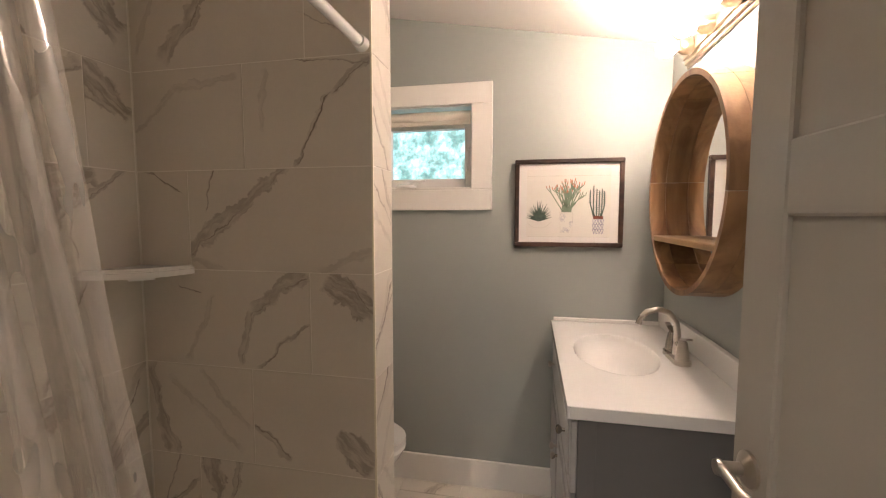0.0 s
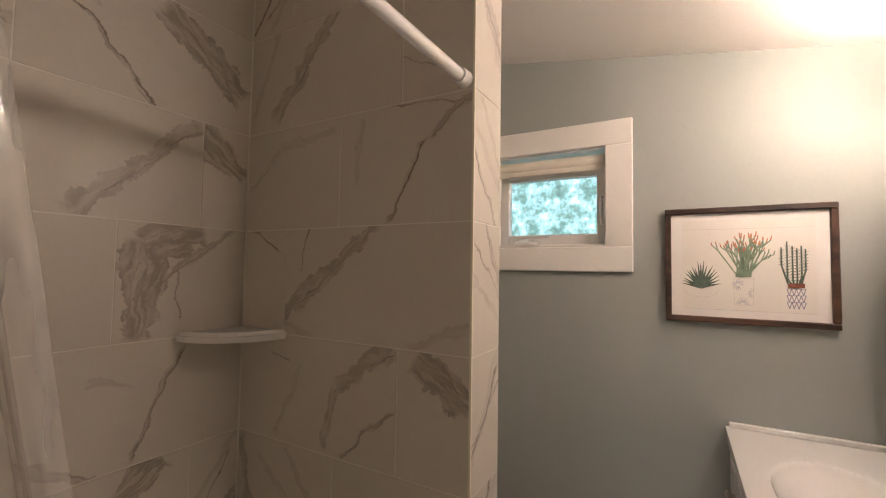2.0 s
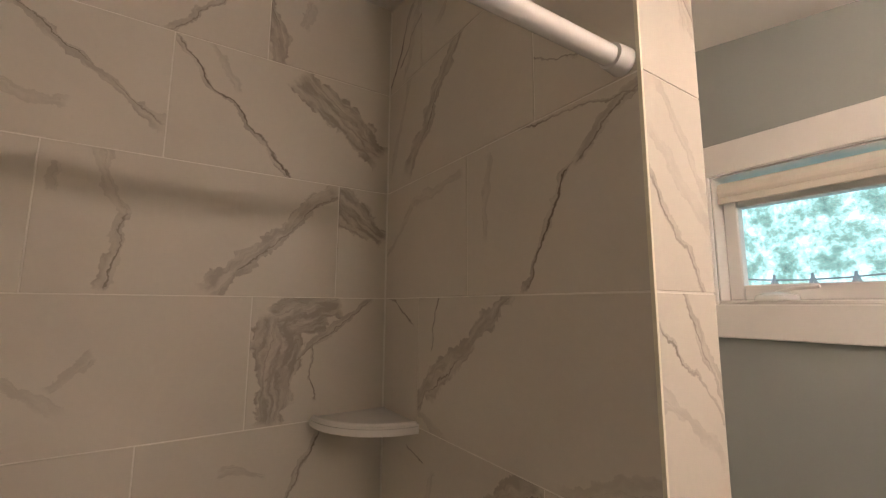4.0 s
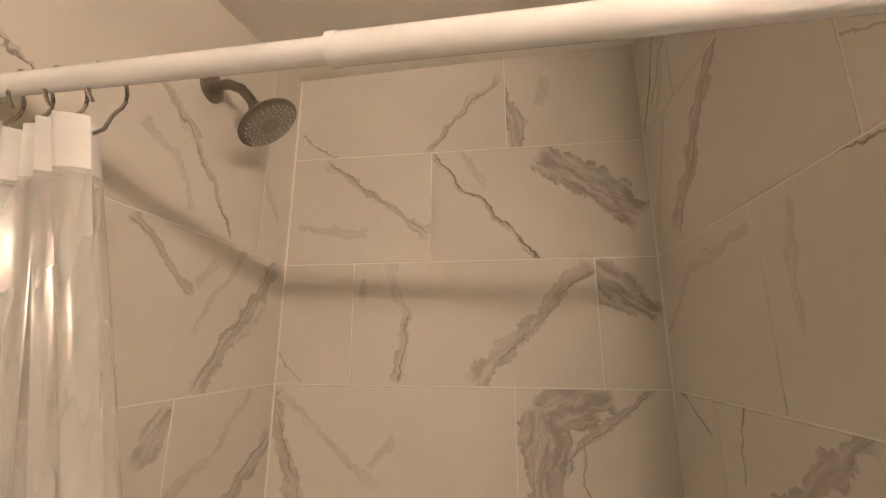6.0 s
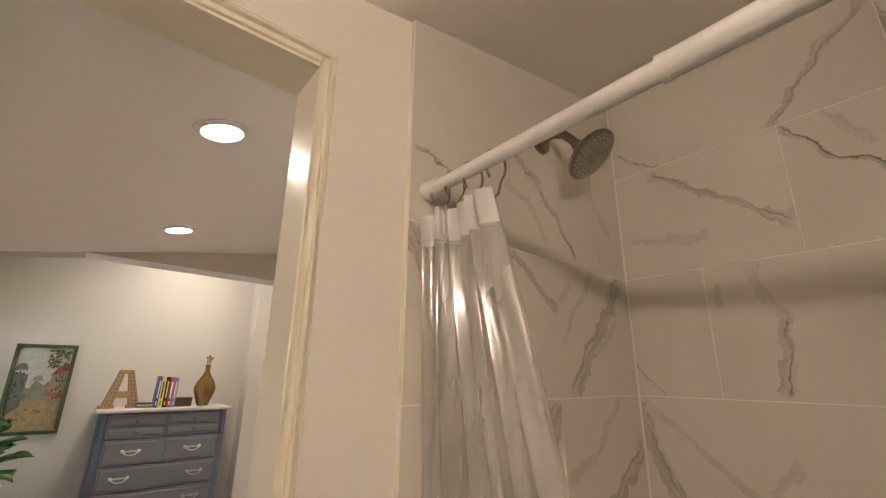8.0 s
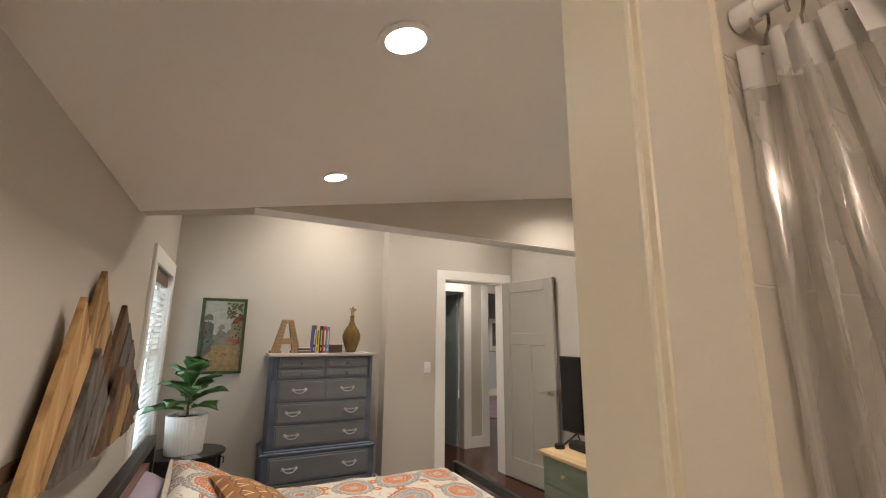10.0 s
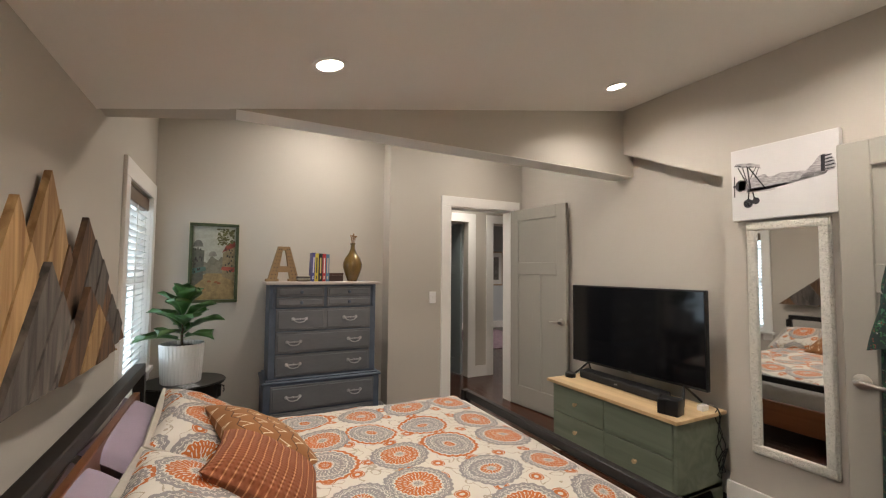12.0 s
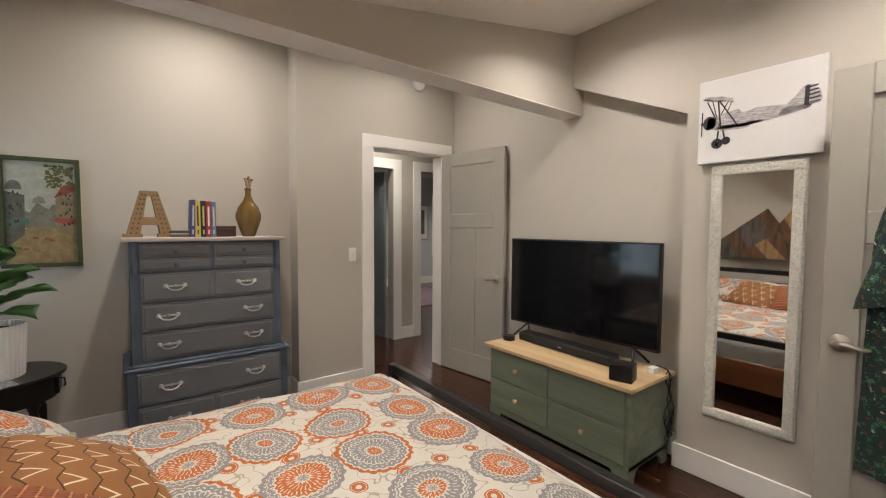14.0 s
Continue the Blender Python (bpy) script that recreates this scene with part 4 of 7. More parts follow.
def toilet():
    t = thing("toilet", "white ceramic toilet beside the partition", "toilet", pose(-0.60, 2.66, 0))
    bm = B()
    rings = []
    for z, a, b, ox in ((0.0, 0.16, 0.10, -0.08), (0.10, 0.17, 0.10, -0.06), (0.22, 0.24, 0.14, 0.02), (0.34, 0.31, 0.18, 0.06), (0.385, 0.325, 0.185, 0.07), (0.40, 0.32, 0.18, 0.07)):
        rings.append([bm.verts.new((ox + a * math.cos(q), b * math.sin(q), z)) for q in [2 * math.pi * i / 36 for i in range(36)]])
    for p, q in zip(rings, rings[1:]):
        for i in range(36):
            bm.faces.new((p[i], p[(i + 1) % 36], q[(i + 1) % 36], q[i]))
    bm.faces.new(rings[0][::-1]), bm.faces.new(rings[-1])
    part("bowl", bm, CERAMIC, t, "", True)
    bm = prism(B(), [(0.07 + 0.325 * math.cos(q), 0.187 * math.sin(q)) for q in [2 * math.pi * i / 36 for i in range(36)]], "z", 0.402, 0.425)
    part("lid", bm, WHITEPLASTIC, t, "closed white seat and lid", True)
    part("tank", box(B(), -0.32, -0.16, -0.2, 0.2, 0.38, 0.74, 0.02, 3), CERAMIC, t, "", True)
    part("tank_lid", box(B(), -0.325, -0.15, -0.21, 0.21, 0.742, 0.775, 0.01, 2), CERAMIC, t, "", True)


toilet()


# ---- bed ----
def medallion_cloth(name, scale=3.0):
    """Cream cotton printed with orange and grey medallions, small leaves and thin tendrils."""
    m = mat(name, (0.53, 0.49, 0.43), 0.85, vary=0.03, scale=6, grain=400, bump=0.15)
    n, l, b = graph(m)
    base = b.inputs["Base Color"].links[0].from_socket
    tc = n.new("ShaderNodeTexCoord")
    wob = n.new("ShaderNodeTexNoise")
    wob.inputs["Scale"].default_value = 30
    wv = node(n, "VectorMath", op="SCALE")
    wv.inputs["Scale"].default_value = 0.012
    cen = node(n, "VectorMath", op="SUBTRACT")
    cen.inputs[1].default_value = (0.5, 0.5, 0.5)
    l.new(tc.outputs["UV"], wob.inputs["Vector"]), l.new(wob.outputs["Color"], cen.inputs[0]), l.new(cen.outputs[0], wv.inputs[0])
    pos = node(n, "VectorMath", op="ADD")
    l.new(tc.outputs["UV"], pos.inputs[0]), l.new(wv.outputs[0], pos.inputs[1])

    def voro(sc, rand, shift):
        mp = n.new("ShaderNodeMapping")
        mp.inputs["Location"].default_value = (shift, shift * 0.7, 0)
        v = n.new("ShaderNodeTexVoronoi")
        v.voronoi_dimensions = "2D"
        v.inputs["Scale"].default_value, v.inputs["Randomness"].default_value = sc, rand
        l.new(pos.outputs[0], mp.inputs[0]), l.new(mp.outputs[0], v.inputs["Vector"])
        return v
    orange, grey, cream, taupe = (0.40, 0.105, 0.012, 1), (0.215, 0.20, 0.20, 1), (0.53, 0.49, 0.43, 1), (0.33, 0.285, 0.225, 1)

    def ramp(stops):
        r = n.new("ShaderNodeValToRGB")
        r.color_ramp.interpolation = "CONSTANT"
        e = r.color_ramp.elements
        e[0].position, e[0].color = stops[0]
        e[1].position, e[1].color = stops[1]
        for p, c in stops[2:]:
            x = e.new(p)
            x.color = c
        return r
    def mix(fac, a, bb):
        x = n.new("ShaderNodeMix")
        x.data_type = "RGBA"
        l.new(fac, x.inputs["Factor"]), l.new(a, x.inputs["A"]), l.new(bb, x.inputs["B"])
        return x.outputs["Result"]
    # tendrils
    tn = n.new("ShaderNodeTexNoise")
    tn.inputs["Scale"].default_value, tn.inputs["Detail"].default_value = 13, 1.5
    l.new(tc.outputs["UV"], tn.inputs["Vector"])
    d = node(n, "Math", op="SUBTRACT", i1=0.5)
    a = node(n, "Math", op="ABSOLUTE")
    lt = node(n, "Math", op="LESS_THAN", i1=0.012)
    l.new(tn.outputs[0], d.inputs[0]), l.new(d.outputs[0], a.inputs[0]), l.new(a.outputs[0], lt.inputs[0])
    tp = n.new("ShaderNodeRGB")
    tp.outputs[0].default_value = taupe
    col = mix(lt.outputs[0], base, tp.outputs[0])
    # small leaves between
    v2 = voro(scale * 1.9, 0.5, 0.31)
    r2 = ramp([(0.0, cream), (0.06, orange), (0.15, cream), (0.165, orange), (0.2, cream)])
    l.new(v2.outputs["Distance"], r2.inputs[0])
    lim = node(n, "Math", op="LESS_THAN", i1=0.2)
    l.new(v2.outputs["Distance"], lim.inputs[0])
    col = mix(lim.outputs[0], col, r2.outputs[0])
    # medallions, two colourings, scalloped rims and rayed petals
    v = voro(scale, 0.28, 0.0)
    sep = n.new("ShaderNodeSeparateColor")
    l.new(v.outputs["Color"], sep.inputs[0])
    loc = node(n, "VectorMath", op="SUBTRACT")
    mp2 = node(n, "VectorMath", op="SCALE")
    mp2.inputs["Scale"].default_value = scale
    l.new(pos.outputs[0], mp2.inputs[0])
    ps = node(n, "VectorMath", op="SCALE")
    ps.inputs["Scale"].default_value = scale
    l.new(v.outputs["Position"], ps.inputs[0])
    l.new(mp2.outputs[0], loc.inputs[0]), l.new(ps.outputs[0], loc.inputs[1])
    xy = n.new("ShaderNodeSeparateXYZ")
    l.new(loc.outputs[0], xy.inputs[0])
    ang = node(n, "Math", op="ARCTAN2")
    l.new(xy.outputs[1], ang.inputs[0]), l.new(xy.outputs[0], ang.inputs[1])
    mul = node(n, "Math", op="MULTIPLY", i1=22.0)
    l.new(ang.outputs[0], mul.inputs[0])
    sn = node(n, "Math", op="SINE")
    l.new(mul.outputs[0], sn.inputs[0])
    sc = node(n, "Math", op="MULTIPLY_ADD", i1=0.012)
    l.new(sn.outputs[0], sc.inputs[0]), l.new(v.outputs["Distance"], sc.inputs[2])
    size = node(n, "MapRange", i3=0.74, i4=0.94)
    l.new(sep.outputs[1], size.inputs[0])
    dist = node(n, "Math", op="MULTIPLY")
    l.new(sc.outputs[0], dist.inputs[0]), l.new(size.outputs[0], dist.inputs[1])
    rA = ramp([(0.0, grey), (0.04, cream), (0.055, orange), (0.125, cream), (0.14, grey), (0.265, cream), (0.28, grey), (0.30, cream), (0.31, grey), (0.37, cream)])
    rB = ramp([(0.0, grey), (0.05, cream), (0.07, orange), (0.245, cream), (0.262, grey), (0.305, cream), (0.315, grey), (0.38, cream)])
    rC = ramp([(0.0, orange), (0.075, cream), (0.095, grey), (0.23, cream), (0.245, grey), (0.31, cream), (0.325, orange), (0.385, cream)])
    for r in (rA, rB, rC):
        l.new(dist.outputs[0], r.inputs[0])
    g1, g2 = node(n, "Math", op="GREATER_THAN", i1=0.30), node(n, "Math", op="GREATER_THAN", i1=0.76)
    l.new(sep.outputs[0], g1.inputs[0]), l.new(sep.outputs[0], g2.inputs[0])
    med = mix(g2.outputs[0], mix(g1.outputs[0], rA.outputs[0], rB.outputs[0]), rC.outputs[0])
    # cream petals and dashed rings inside the medallions
    cr = n.new("ShaderNodeRGB")
    cr.outputs[0].default_value = cream

    def spokes(count, limit, near, far, twist):
        """Cream strokes that point outwards between two radii, leaning with the radius."""
        lean_by = node(n, "Math", op="MULTIPLY", i1=twist)
        l.new(dist.outputs[0], lean_by.inputs[0])
        turn = node(n, "Math", op="MULTIPLY_ADD", i1=count)
        l.new(ang.outputs[0], turn.inputs[0]), l.new(lean_by.outputs[0], turn.inputs[2])
        wave = node(n, "Math", op="SINE")
        l.new(turn.outputs[0], wave.inputs[0])
        on, past, before = node(n, "Math", op="GREATER_THAN", i1=limit), node(n, "Math", op="GREATER_THAN", i1=near), node(n, "Math", op="LESS_THAN", i1=far)
        l.new(wave.outputs[0], on.inputs[0]), l.new(dist.outputs[0], past.inputs[0]), l.new(dist.outputs[0], before.inputs[0])
        p1, p2 = node(n, "Math", op="MULTIPLY"), node(n, "Math", op="MULTIPLY", i1=1.0)
        l.new(on.outputs[0], p1.inputs[0]), l.new(past.outputs[0], p1.inputs[1]), l.new(p1.outputs[0], p2.inputs[0]), l.new(before.outputs[0], p2.inputs[1])
        return p2.outputs[0]
    for args in ((7.0, 0.2, 0.018, 0.036, 0.0), (15.0, 0.55, 0.07, 0.10, 30.0), (24.0, 0.62, 0.115, 0.165, 40.0), (34.0, 0.66, 0.185, 0.225, -30.0), (34.0, 0.1, 0.272, 0.286, 0.0), (40.0, 0.2, 0.325, 0.337, 0.0)):
        med = mix(spokes(*args), med, cr.outputs[0])
    inside = node(n, "Math", op="LESS_THAN", i1=0.375)
    l.new(dist.outputs[0], inside.inputs[0])
    col = mix(inside.outputs[0], col, med)
    l.new(col, b.inputs["Base Color"])
    return m


def cloth_grid(bm, f, nu, nv, uv=None):
    """A sheet of points f(u, v), u and v from 0 to 1, with a cloth map in metres from uv(u, v)."""
    lay = bm.loops.layers.uv.verify() if uv else None
    g = [[bm.verts.new(f(i / nu, j / nv)) for j in range(nv + 1)] for i in range(nu + 1)]
    for i in range(nu):
        for j in range(nv):
            face = bm.faces.new((g[i][j], g[i + 1][j], g[i + 1][j + 1], g[i][j + 1]))
            if uv:
                for lp, (a, b) in zip(face.loops, ((i, j), (i + 1, j), (i + 1, j + 1), (i, j + 1))):
                    lp[lay].uv = uv(a / nu, b / nv)
    return bm


CLOTH = medallion_cloth("medallion_cotton", 3.6)


def bed():
    t = thing("bed", "queen bed frame with cherry headboard and black rails", "bed", pose(0.735, -0.67, 0))
    hw, L = 0.79, 1.93
    part("headboard", box(B(), -0.03, 0.0, -hw + 0.045, hw - 0.045, 0.30, 0.775, 0.003), HEADWOOD, t, "cherry wood headboard panel")
    part("head_rail", box(B(), -0.042, 0.006, -hw, hw, 0.855, 0.905, 0.004), BLACKWOOD, t, "black top rail")
    for s in (-1, 1):
        part("head_post", box(B(), -0.042, 0.006, s * hw - 0.025, s * hw + 0.025, 0, 0.855, 0.003), BLACKWOOD, t)
        part("foot_post", box(B(), -L, -L + 0.05, s * hw - 0.025, s * hw + 0.025, 0, 0.555, 0.003), BLACKWOOD, t)
        part("side_rail", box(B(), -L + 0.05, -0.042, s * hw - 0.018, s * hw + 0.018, 0.20, 0.36, 0.003), BLACKWOOD, t)
    part("foot_rail", box(B(), -L, -L + 0.04, -hw + 0.025, hw - 0.025, 0.505, 0.555, 0.004), BLACKWOOD, t, "black foot rail")
    part("foot_board", box(B(), -L + 0.005, -L + 0.03, -hw + 0.025, hw - 0.025, 0.16, 0.36, 0.003), HEADWOOD, t, "cherry wood foot board")
    m = tagged(part("mattress", box(B(), -1.86, -0.05, -0.74, 0.74, 0.27, 0.52, 0.05, 3), mat("mattress_ticking", (0.6, 0.58, 0.55), 0.9), None), "thick mattress under the bedding", "mattress")
    m.matrix_basis = pose(0.735, -0.67, 0)
    q = thing("duvet", "cream cotton duvet printed with orange and grey medallions", "bedding", pose(0, 0, 0))
    x0, x1, y0, y1 = -1.085, 0.52, -1.42, 0.10

    def f(u, v):
        a, c = -0.16 + 1.16 * u, -0.14 + 1.28 * v
        x, y = x0 + (x1 - x0) * max(a, 0), y0 + (y1 - y0) * min(max(c, 0), 1)
        drop = max(0, -a) * (x1 - x0) + max(0, -c, c - 1) * (y1 - y0)
        ex, ey = x - x0, min(y - y0, y1 - y)
        e = min(ex, ey)
        z = 0.595 - 0.07 * math.exp(-e / 0.07) - (drop if drop > 0 else 0)
        z += 0.016 * noise.noise(Vector((x * 3.1, y * 3.1, 4))) + 0.007 * noise.noise(Vector((x * 9, y * 9, 1)))
        z += 0.02 * (x + 0.2) * 0.6
        if drop > 0:
            w = 0.012 * math.sin(22 * (x + y)) * min(1, drop * 6)
            x -= w + 0.012 if a < 0 else 0
            y += (w + 0.012) * (1 if c > 1 else -1 if c < 0 else 0)
        return (x, y, max(z, 0.30))
    bm = cloth_grid(B(), f, 90, 90, lambda u, v: ((-0.16 + 1.16 * u) * (x1 - x0) + 0.13, (-0.14 + 1.28 * v) * (y1 - y0) + 0.05))
    part("cover", bm, CLOTH, q, "", True)


bed()


CREAMCOTTON = mat("cream_cotton", (0.36, 0.325, 0.275), 0.9, vary=0.1, scale=40, grain=300, bump=0.15)


def pillow(name, label, w, h, t, m, material, group="", flange=0.0, rows=28):
    p = thing(name, label, "pillow", m, group)
    bm = B()
    lay = bm.loops.layers.uv.verify()

    def at(u, v, s):
        a, b = 2 * u - 1, 2 * v - 1
        k = max(0.0, (1 - abs(a) ** 2.6)) ** 0.55 * max(0.0, (1 - abs(b) ** 2.6)) ** 0.55
        pinch = 1 - 0.07 * (1 - abs(b) ** 2) * abs(a) ** 3, 1 - 0.07 * (1 - abs(a) ** 2) * abs(b) ** 3
        wr = 0.006 * noise.noise(Vector((a * 3 + w, b * 3 + h, s)))
        return (a * w / 2 * pinch[0], b * h / 2 * pinch[1], s * (t / 2 * k + wr * k))
    for s in (1, -1):
        g = [[bm.verts.new(at(i / rows, j / rows, s)) for j in range(rows + 1)] for i in range(rows + 1)]
        for i in range(rows):
            for j in range(rows):
                q = (g[i][j], g[i + 1][j], g[i + 1][j + 1], g[i][j + 1])
                fc = bm.faces.new(q if s > 0 else q[::-1])
                cs = ((i, j), (i + 1, j), (i + 1, j + 1), (i, j + 1))
                for lp, (a, b) in zip(fc.loops, cs if s > 0 else cs[::-1]):
                    lp[lay].uv = (a / rows * w + 0.07, b / rows * h + 0.12)
    bmesh.ops.remove_doubles(bm, verts=bm.verts, dist=0.0008)
    part("cushion", bm, material, p, "", True)
    if flange:
        bm = B()
        for a0, a1, b0, b1 in ((-w / 2 - flange, w / 2 + flange, h / 2 - 0.02, h / 2 + flange), (-w / 2 - flange, w / 2 + flange, -h / 2 - flange, -h / 2 + 0.02), (-w / 2 - flange, -w / 2 + 0.02, -h / 2, h / 2), (w / 2 - 0.02, w / 2 + flange, -h / 2, h / 2)):
            box(bm, a0, a1, b0, b1, -0.004, 0.004, 0.003)
        part("flange", bm, CREAMCOTTON, p, "plain cream flange")
    return p


def knit():
    m = mat("rust_knit", (0.22, 0.065, 0.024), 0.9, vary=0.12, scale=9, grain=200, bump=0.0)
    n, l, b = graph(m)
    tc = n.new("ShaderNodeTexCoord")
    w1, w2 = n.new("ShaderNodeTexWave"), n.new("ShaderNodeTexWave")
    w1.bands_direction, w2.bands_direction = "Y", "X"
    w1.inputs["Scale"].default_value, w2.inputs["Scale"].default_value = 11, 22
    w1.inputs["Distortion"].default_value, w2.inputs["Distortion"].default_value = 1.0, 1.5
    for w in (w1, w2):
        l.new(tc.outputs["UV"], w.inputs["Vector"])
    ad = node(n, "Math", op="MULTIPLY")
    l.new(w1.outputs["Fac"], ad.inputs[0]), l.new(w2.outputs["Fac"], ad.inputs[1])
    bp = node(n, "Bump")
    bp.inputs["Strength"].default_value, bp.inputs["Distance"].default_value = 0.9, 0.008
    l.new(ad.outputs[0], bp.inputs["Height"]), l.new(bp.outputs[0], b.inputs["Normal"])
    mx = n.new("ShaderNodeMix")
    mx.data_type = "RGBA"
    mx.inputs["B"].default_value = (0.46, 0.20, 0.09, 1)
    old = b.inputs["Base Color"].links[0].from_socket
    g = node(n, "Math", op="GREATER_THAN", i1=0.93)
    l.new(w1.outputs["Fac"], g.inputs[0]), l.new(g.outputs[0], mx.inputs["Factor"]), l.new(old, mx.inputs["A"]), l.new(mx.outputs["Result"], b.inputs["Base Color"])
    return m


def arrow_print():
    m = mat("ochre_canvas", (0.23, 0.098, 0.03), 0.85, vary=0.08, scale=9, grain=300, bump=0.1)
    n, l, b = graph(m)
    tc = n.new("ShaderNodeTexCoord")
    xy = n.new("ShaderNodeSeparateXYZ")
    l.new(tc.outputs["UV"], xy.inputs[0])

    def m2(op, a, c):
        x = node(n, "Math", op=op)
        for i, q in enumerate((a, c)):
            if isinstance(q, (int, float)):
                x.inputs[i].default_value = q
            elif q is not None:
                l.new(q, x.inputs[i])
        return x.outputs[0]
    X, Y = xy.outputs[0], xy.outputs[1]
    row = m2("DIVIDE", Y, 0.075)
    ri = m2("FLOOR", row, 0)
    fy = m2("SUBTRACT", row, ri)
    fx = m2("FRACT", m2("ADD", m2("DIVIDE", X, 0.085), m2("MULTIPLY", ri, 0.5)), 0)
    dx = m2("ABSOLUTE", m2("SUBTRACT", fx, 0.5), 0)
    tri = m2("SUBTRACT", m2("SUBTRACT", 0.82, fy), m2("MULTIPLY", dx, 2.6))
    edge = m2("LESS_THAN", m2("ABSOLUTE", tri, 0), 0.075)
    low = m2("GREATER_THAN", fy, 0.2)
    arrow = m2("MULTIPLY", edge, low)
    zig = m2("LESS_THAN", m2("ABSOLUTE", m2("SUBTRACT", m2("ADD", fy, m2("MULTIPLY", dx, -0.6)), 0.0), 0), 0.03)
    for fac, c in ((zig, (0.06, 0.025, 0.012, 1)), (arrow, (0.62, 0.52, 0.38, 1))):
        mx = n.new("ShaderNodeMix")
        mx.data_type = "RGBA"
        mx.inputs["B"].default_value = c
        old = b.inputs["Base Color"].links[0].from_socket
        l.new(fac, mx.inputs["Factor"]), l.new(old, mx.inputs["A"]), l.new(mx.outputs["Result"], b.inputs["Base Color"])
    return m


def lean(x, y, z, tilt, turn=0, roll=0):
    """A pillow pose: its face looks west and up, tilt degrees back from upright."""
    return Matrix.Translation((x, y, z)) @ Matrix.Rotation(radians(turn), 4, "Z") @ Matrix.Rotation(radians(-90 + tilt), 4, "Y") @ Matrix.Rotation(radians(90 + roll), 4, "Z")


pillow("bed_pillow", "lilac cotton bed pillow against the headboard", 0.70, 0.42, 0.16, lean(0.60, -1.05, 0.63, 52), LILAC, "lilac pillows")
pillow("bed_pillow", "lilac cotton bed pillow against the headboard", 0.70, 0.42, 0.16, lean(0.60, -0.29, 0.63, 52), LILAC, "lilac pillows")
pillow("pillow_sham", "cream pillow sham with orange and grey medallions", 0.80, 0.42, 0.20, lean(0.405, -1.05, 0.665, 60, 3), CLOTH, "patterned shams", 0.010)
pillow("pillow_sham", "cream pillow sham with orange and grey medallions", 0.80, 0.42, 0.20, lean(0.405, -0.22, 0.665, 60, -2), CLOTH, "patterned shams", 0.010)
pillow("throw_pillow", "ochre throw pillow printed with cream arrowheads", 0.43, 0.42, 0.15, lean(0.185, -0.81, 0.68, 60, 8, 8), arrow_print())
pillow("throw_pillow", "rust orange knitted throw pillow", 0.41, 0.40, 0.16, lean(0.19, -0.47, 0.68, 58, -4, -6), knit())


# ---- mountain art on planks ----
def clip(poly, nx, ny, c):
    """The side of a polygon where nx * x + ny * y <= c."""
    out = []
    for (x0, y0), (x1, y1) in zip(poly, poly[1:] + poly[:1]):
        a, b = nx * x0 + ny * y0 - c, nx * x1 + ny * y1 - c
        if a <= 0:
            out.append((x0, y0))
        if a * b < 0:
            k = a / (a - b)
            out.append((x0 + k * (x1 - x0), y0 + k * (y1 - y0)))
    return out


def mountains():
    t = thing("wall_art", "mountain range wall art of reclaimed wood planks", "wall art", pose(0.87, -0.60, 1.02))
    pine = wood("reclaimed_pine", (0.26, 0.135, 0.048), (0.53, 0.335, 0.15), "Z", rough=0.7, ring=16, bump=0.2)
    grey = wood("weathered_grey_wood", (0.045, 0.037, 0.032), (0.15, 0.126, 0.107), "Z", rough=0.85, ring=16, bump=0.3)
    brown = wood("weathered_brown_wood", (0.045, 0.021, 0.010), (0.19, 0.098, 0.044), "Z", rough=0.8, ring=16, bump=0.3)
    # apex along the wall, height, run north and south of the apex, layer, planks
    for ya, za, rn, rs, layer, woods in ((0.284, 0.55, 0.30, 0.36, 1, (pine, pine, pine)), (0.003, 0.67, 0.36, 0.48, 0, (pine, pine, brown)), (-0.304, 0.555, 0.36, 0.70, 1, (brown, grey, grey)), (0.113, 0.38, 0.28, 0.36, 2, (grey, grey, grey)), (-0.19, 0.295, 0.24, 0.42, 3, (brown, pine, brown))):
        tri = [(ya + rn, 0.0), (ya, za), (ya - rs, 0.0)]
        dn = math.hypot(za, rn)
        nx, ny = -za / dn, -rn / dn
        c0 = nx * ya + ny * za
        far = nx * (ya - rs)
        k, w = 0, 0.125
        while c0 + k * w < far:
            poly = clip(clip(tri, nx, ny, c0 + (k + 1) * w - 0.002), -nx, -ny, -(c0 + k * w))
            if len(poly) > 2:
                d0, d1 = 0.014 + layer * 0.022, 0.034 + layer * 0.022 + 0.005 * ((k * 7) % 3)
                bm = B()
                prism(bm, [(a, b) for a, b in poly], "x", -d1, -d0)
                part("plank", bm, woods[k % 3], t)
            k += 1
    part("batten", box(B(), -0.0135, 0, -0.6, 0.7, 0.06, 0.10), brown, t)


mountains()


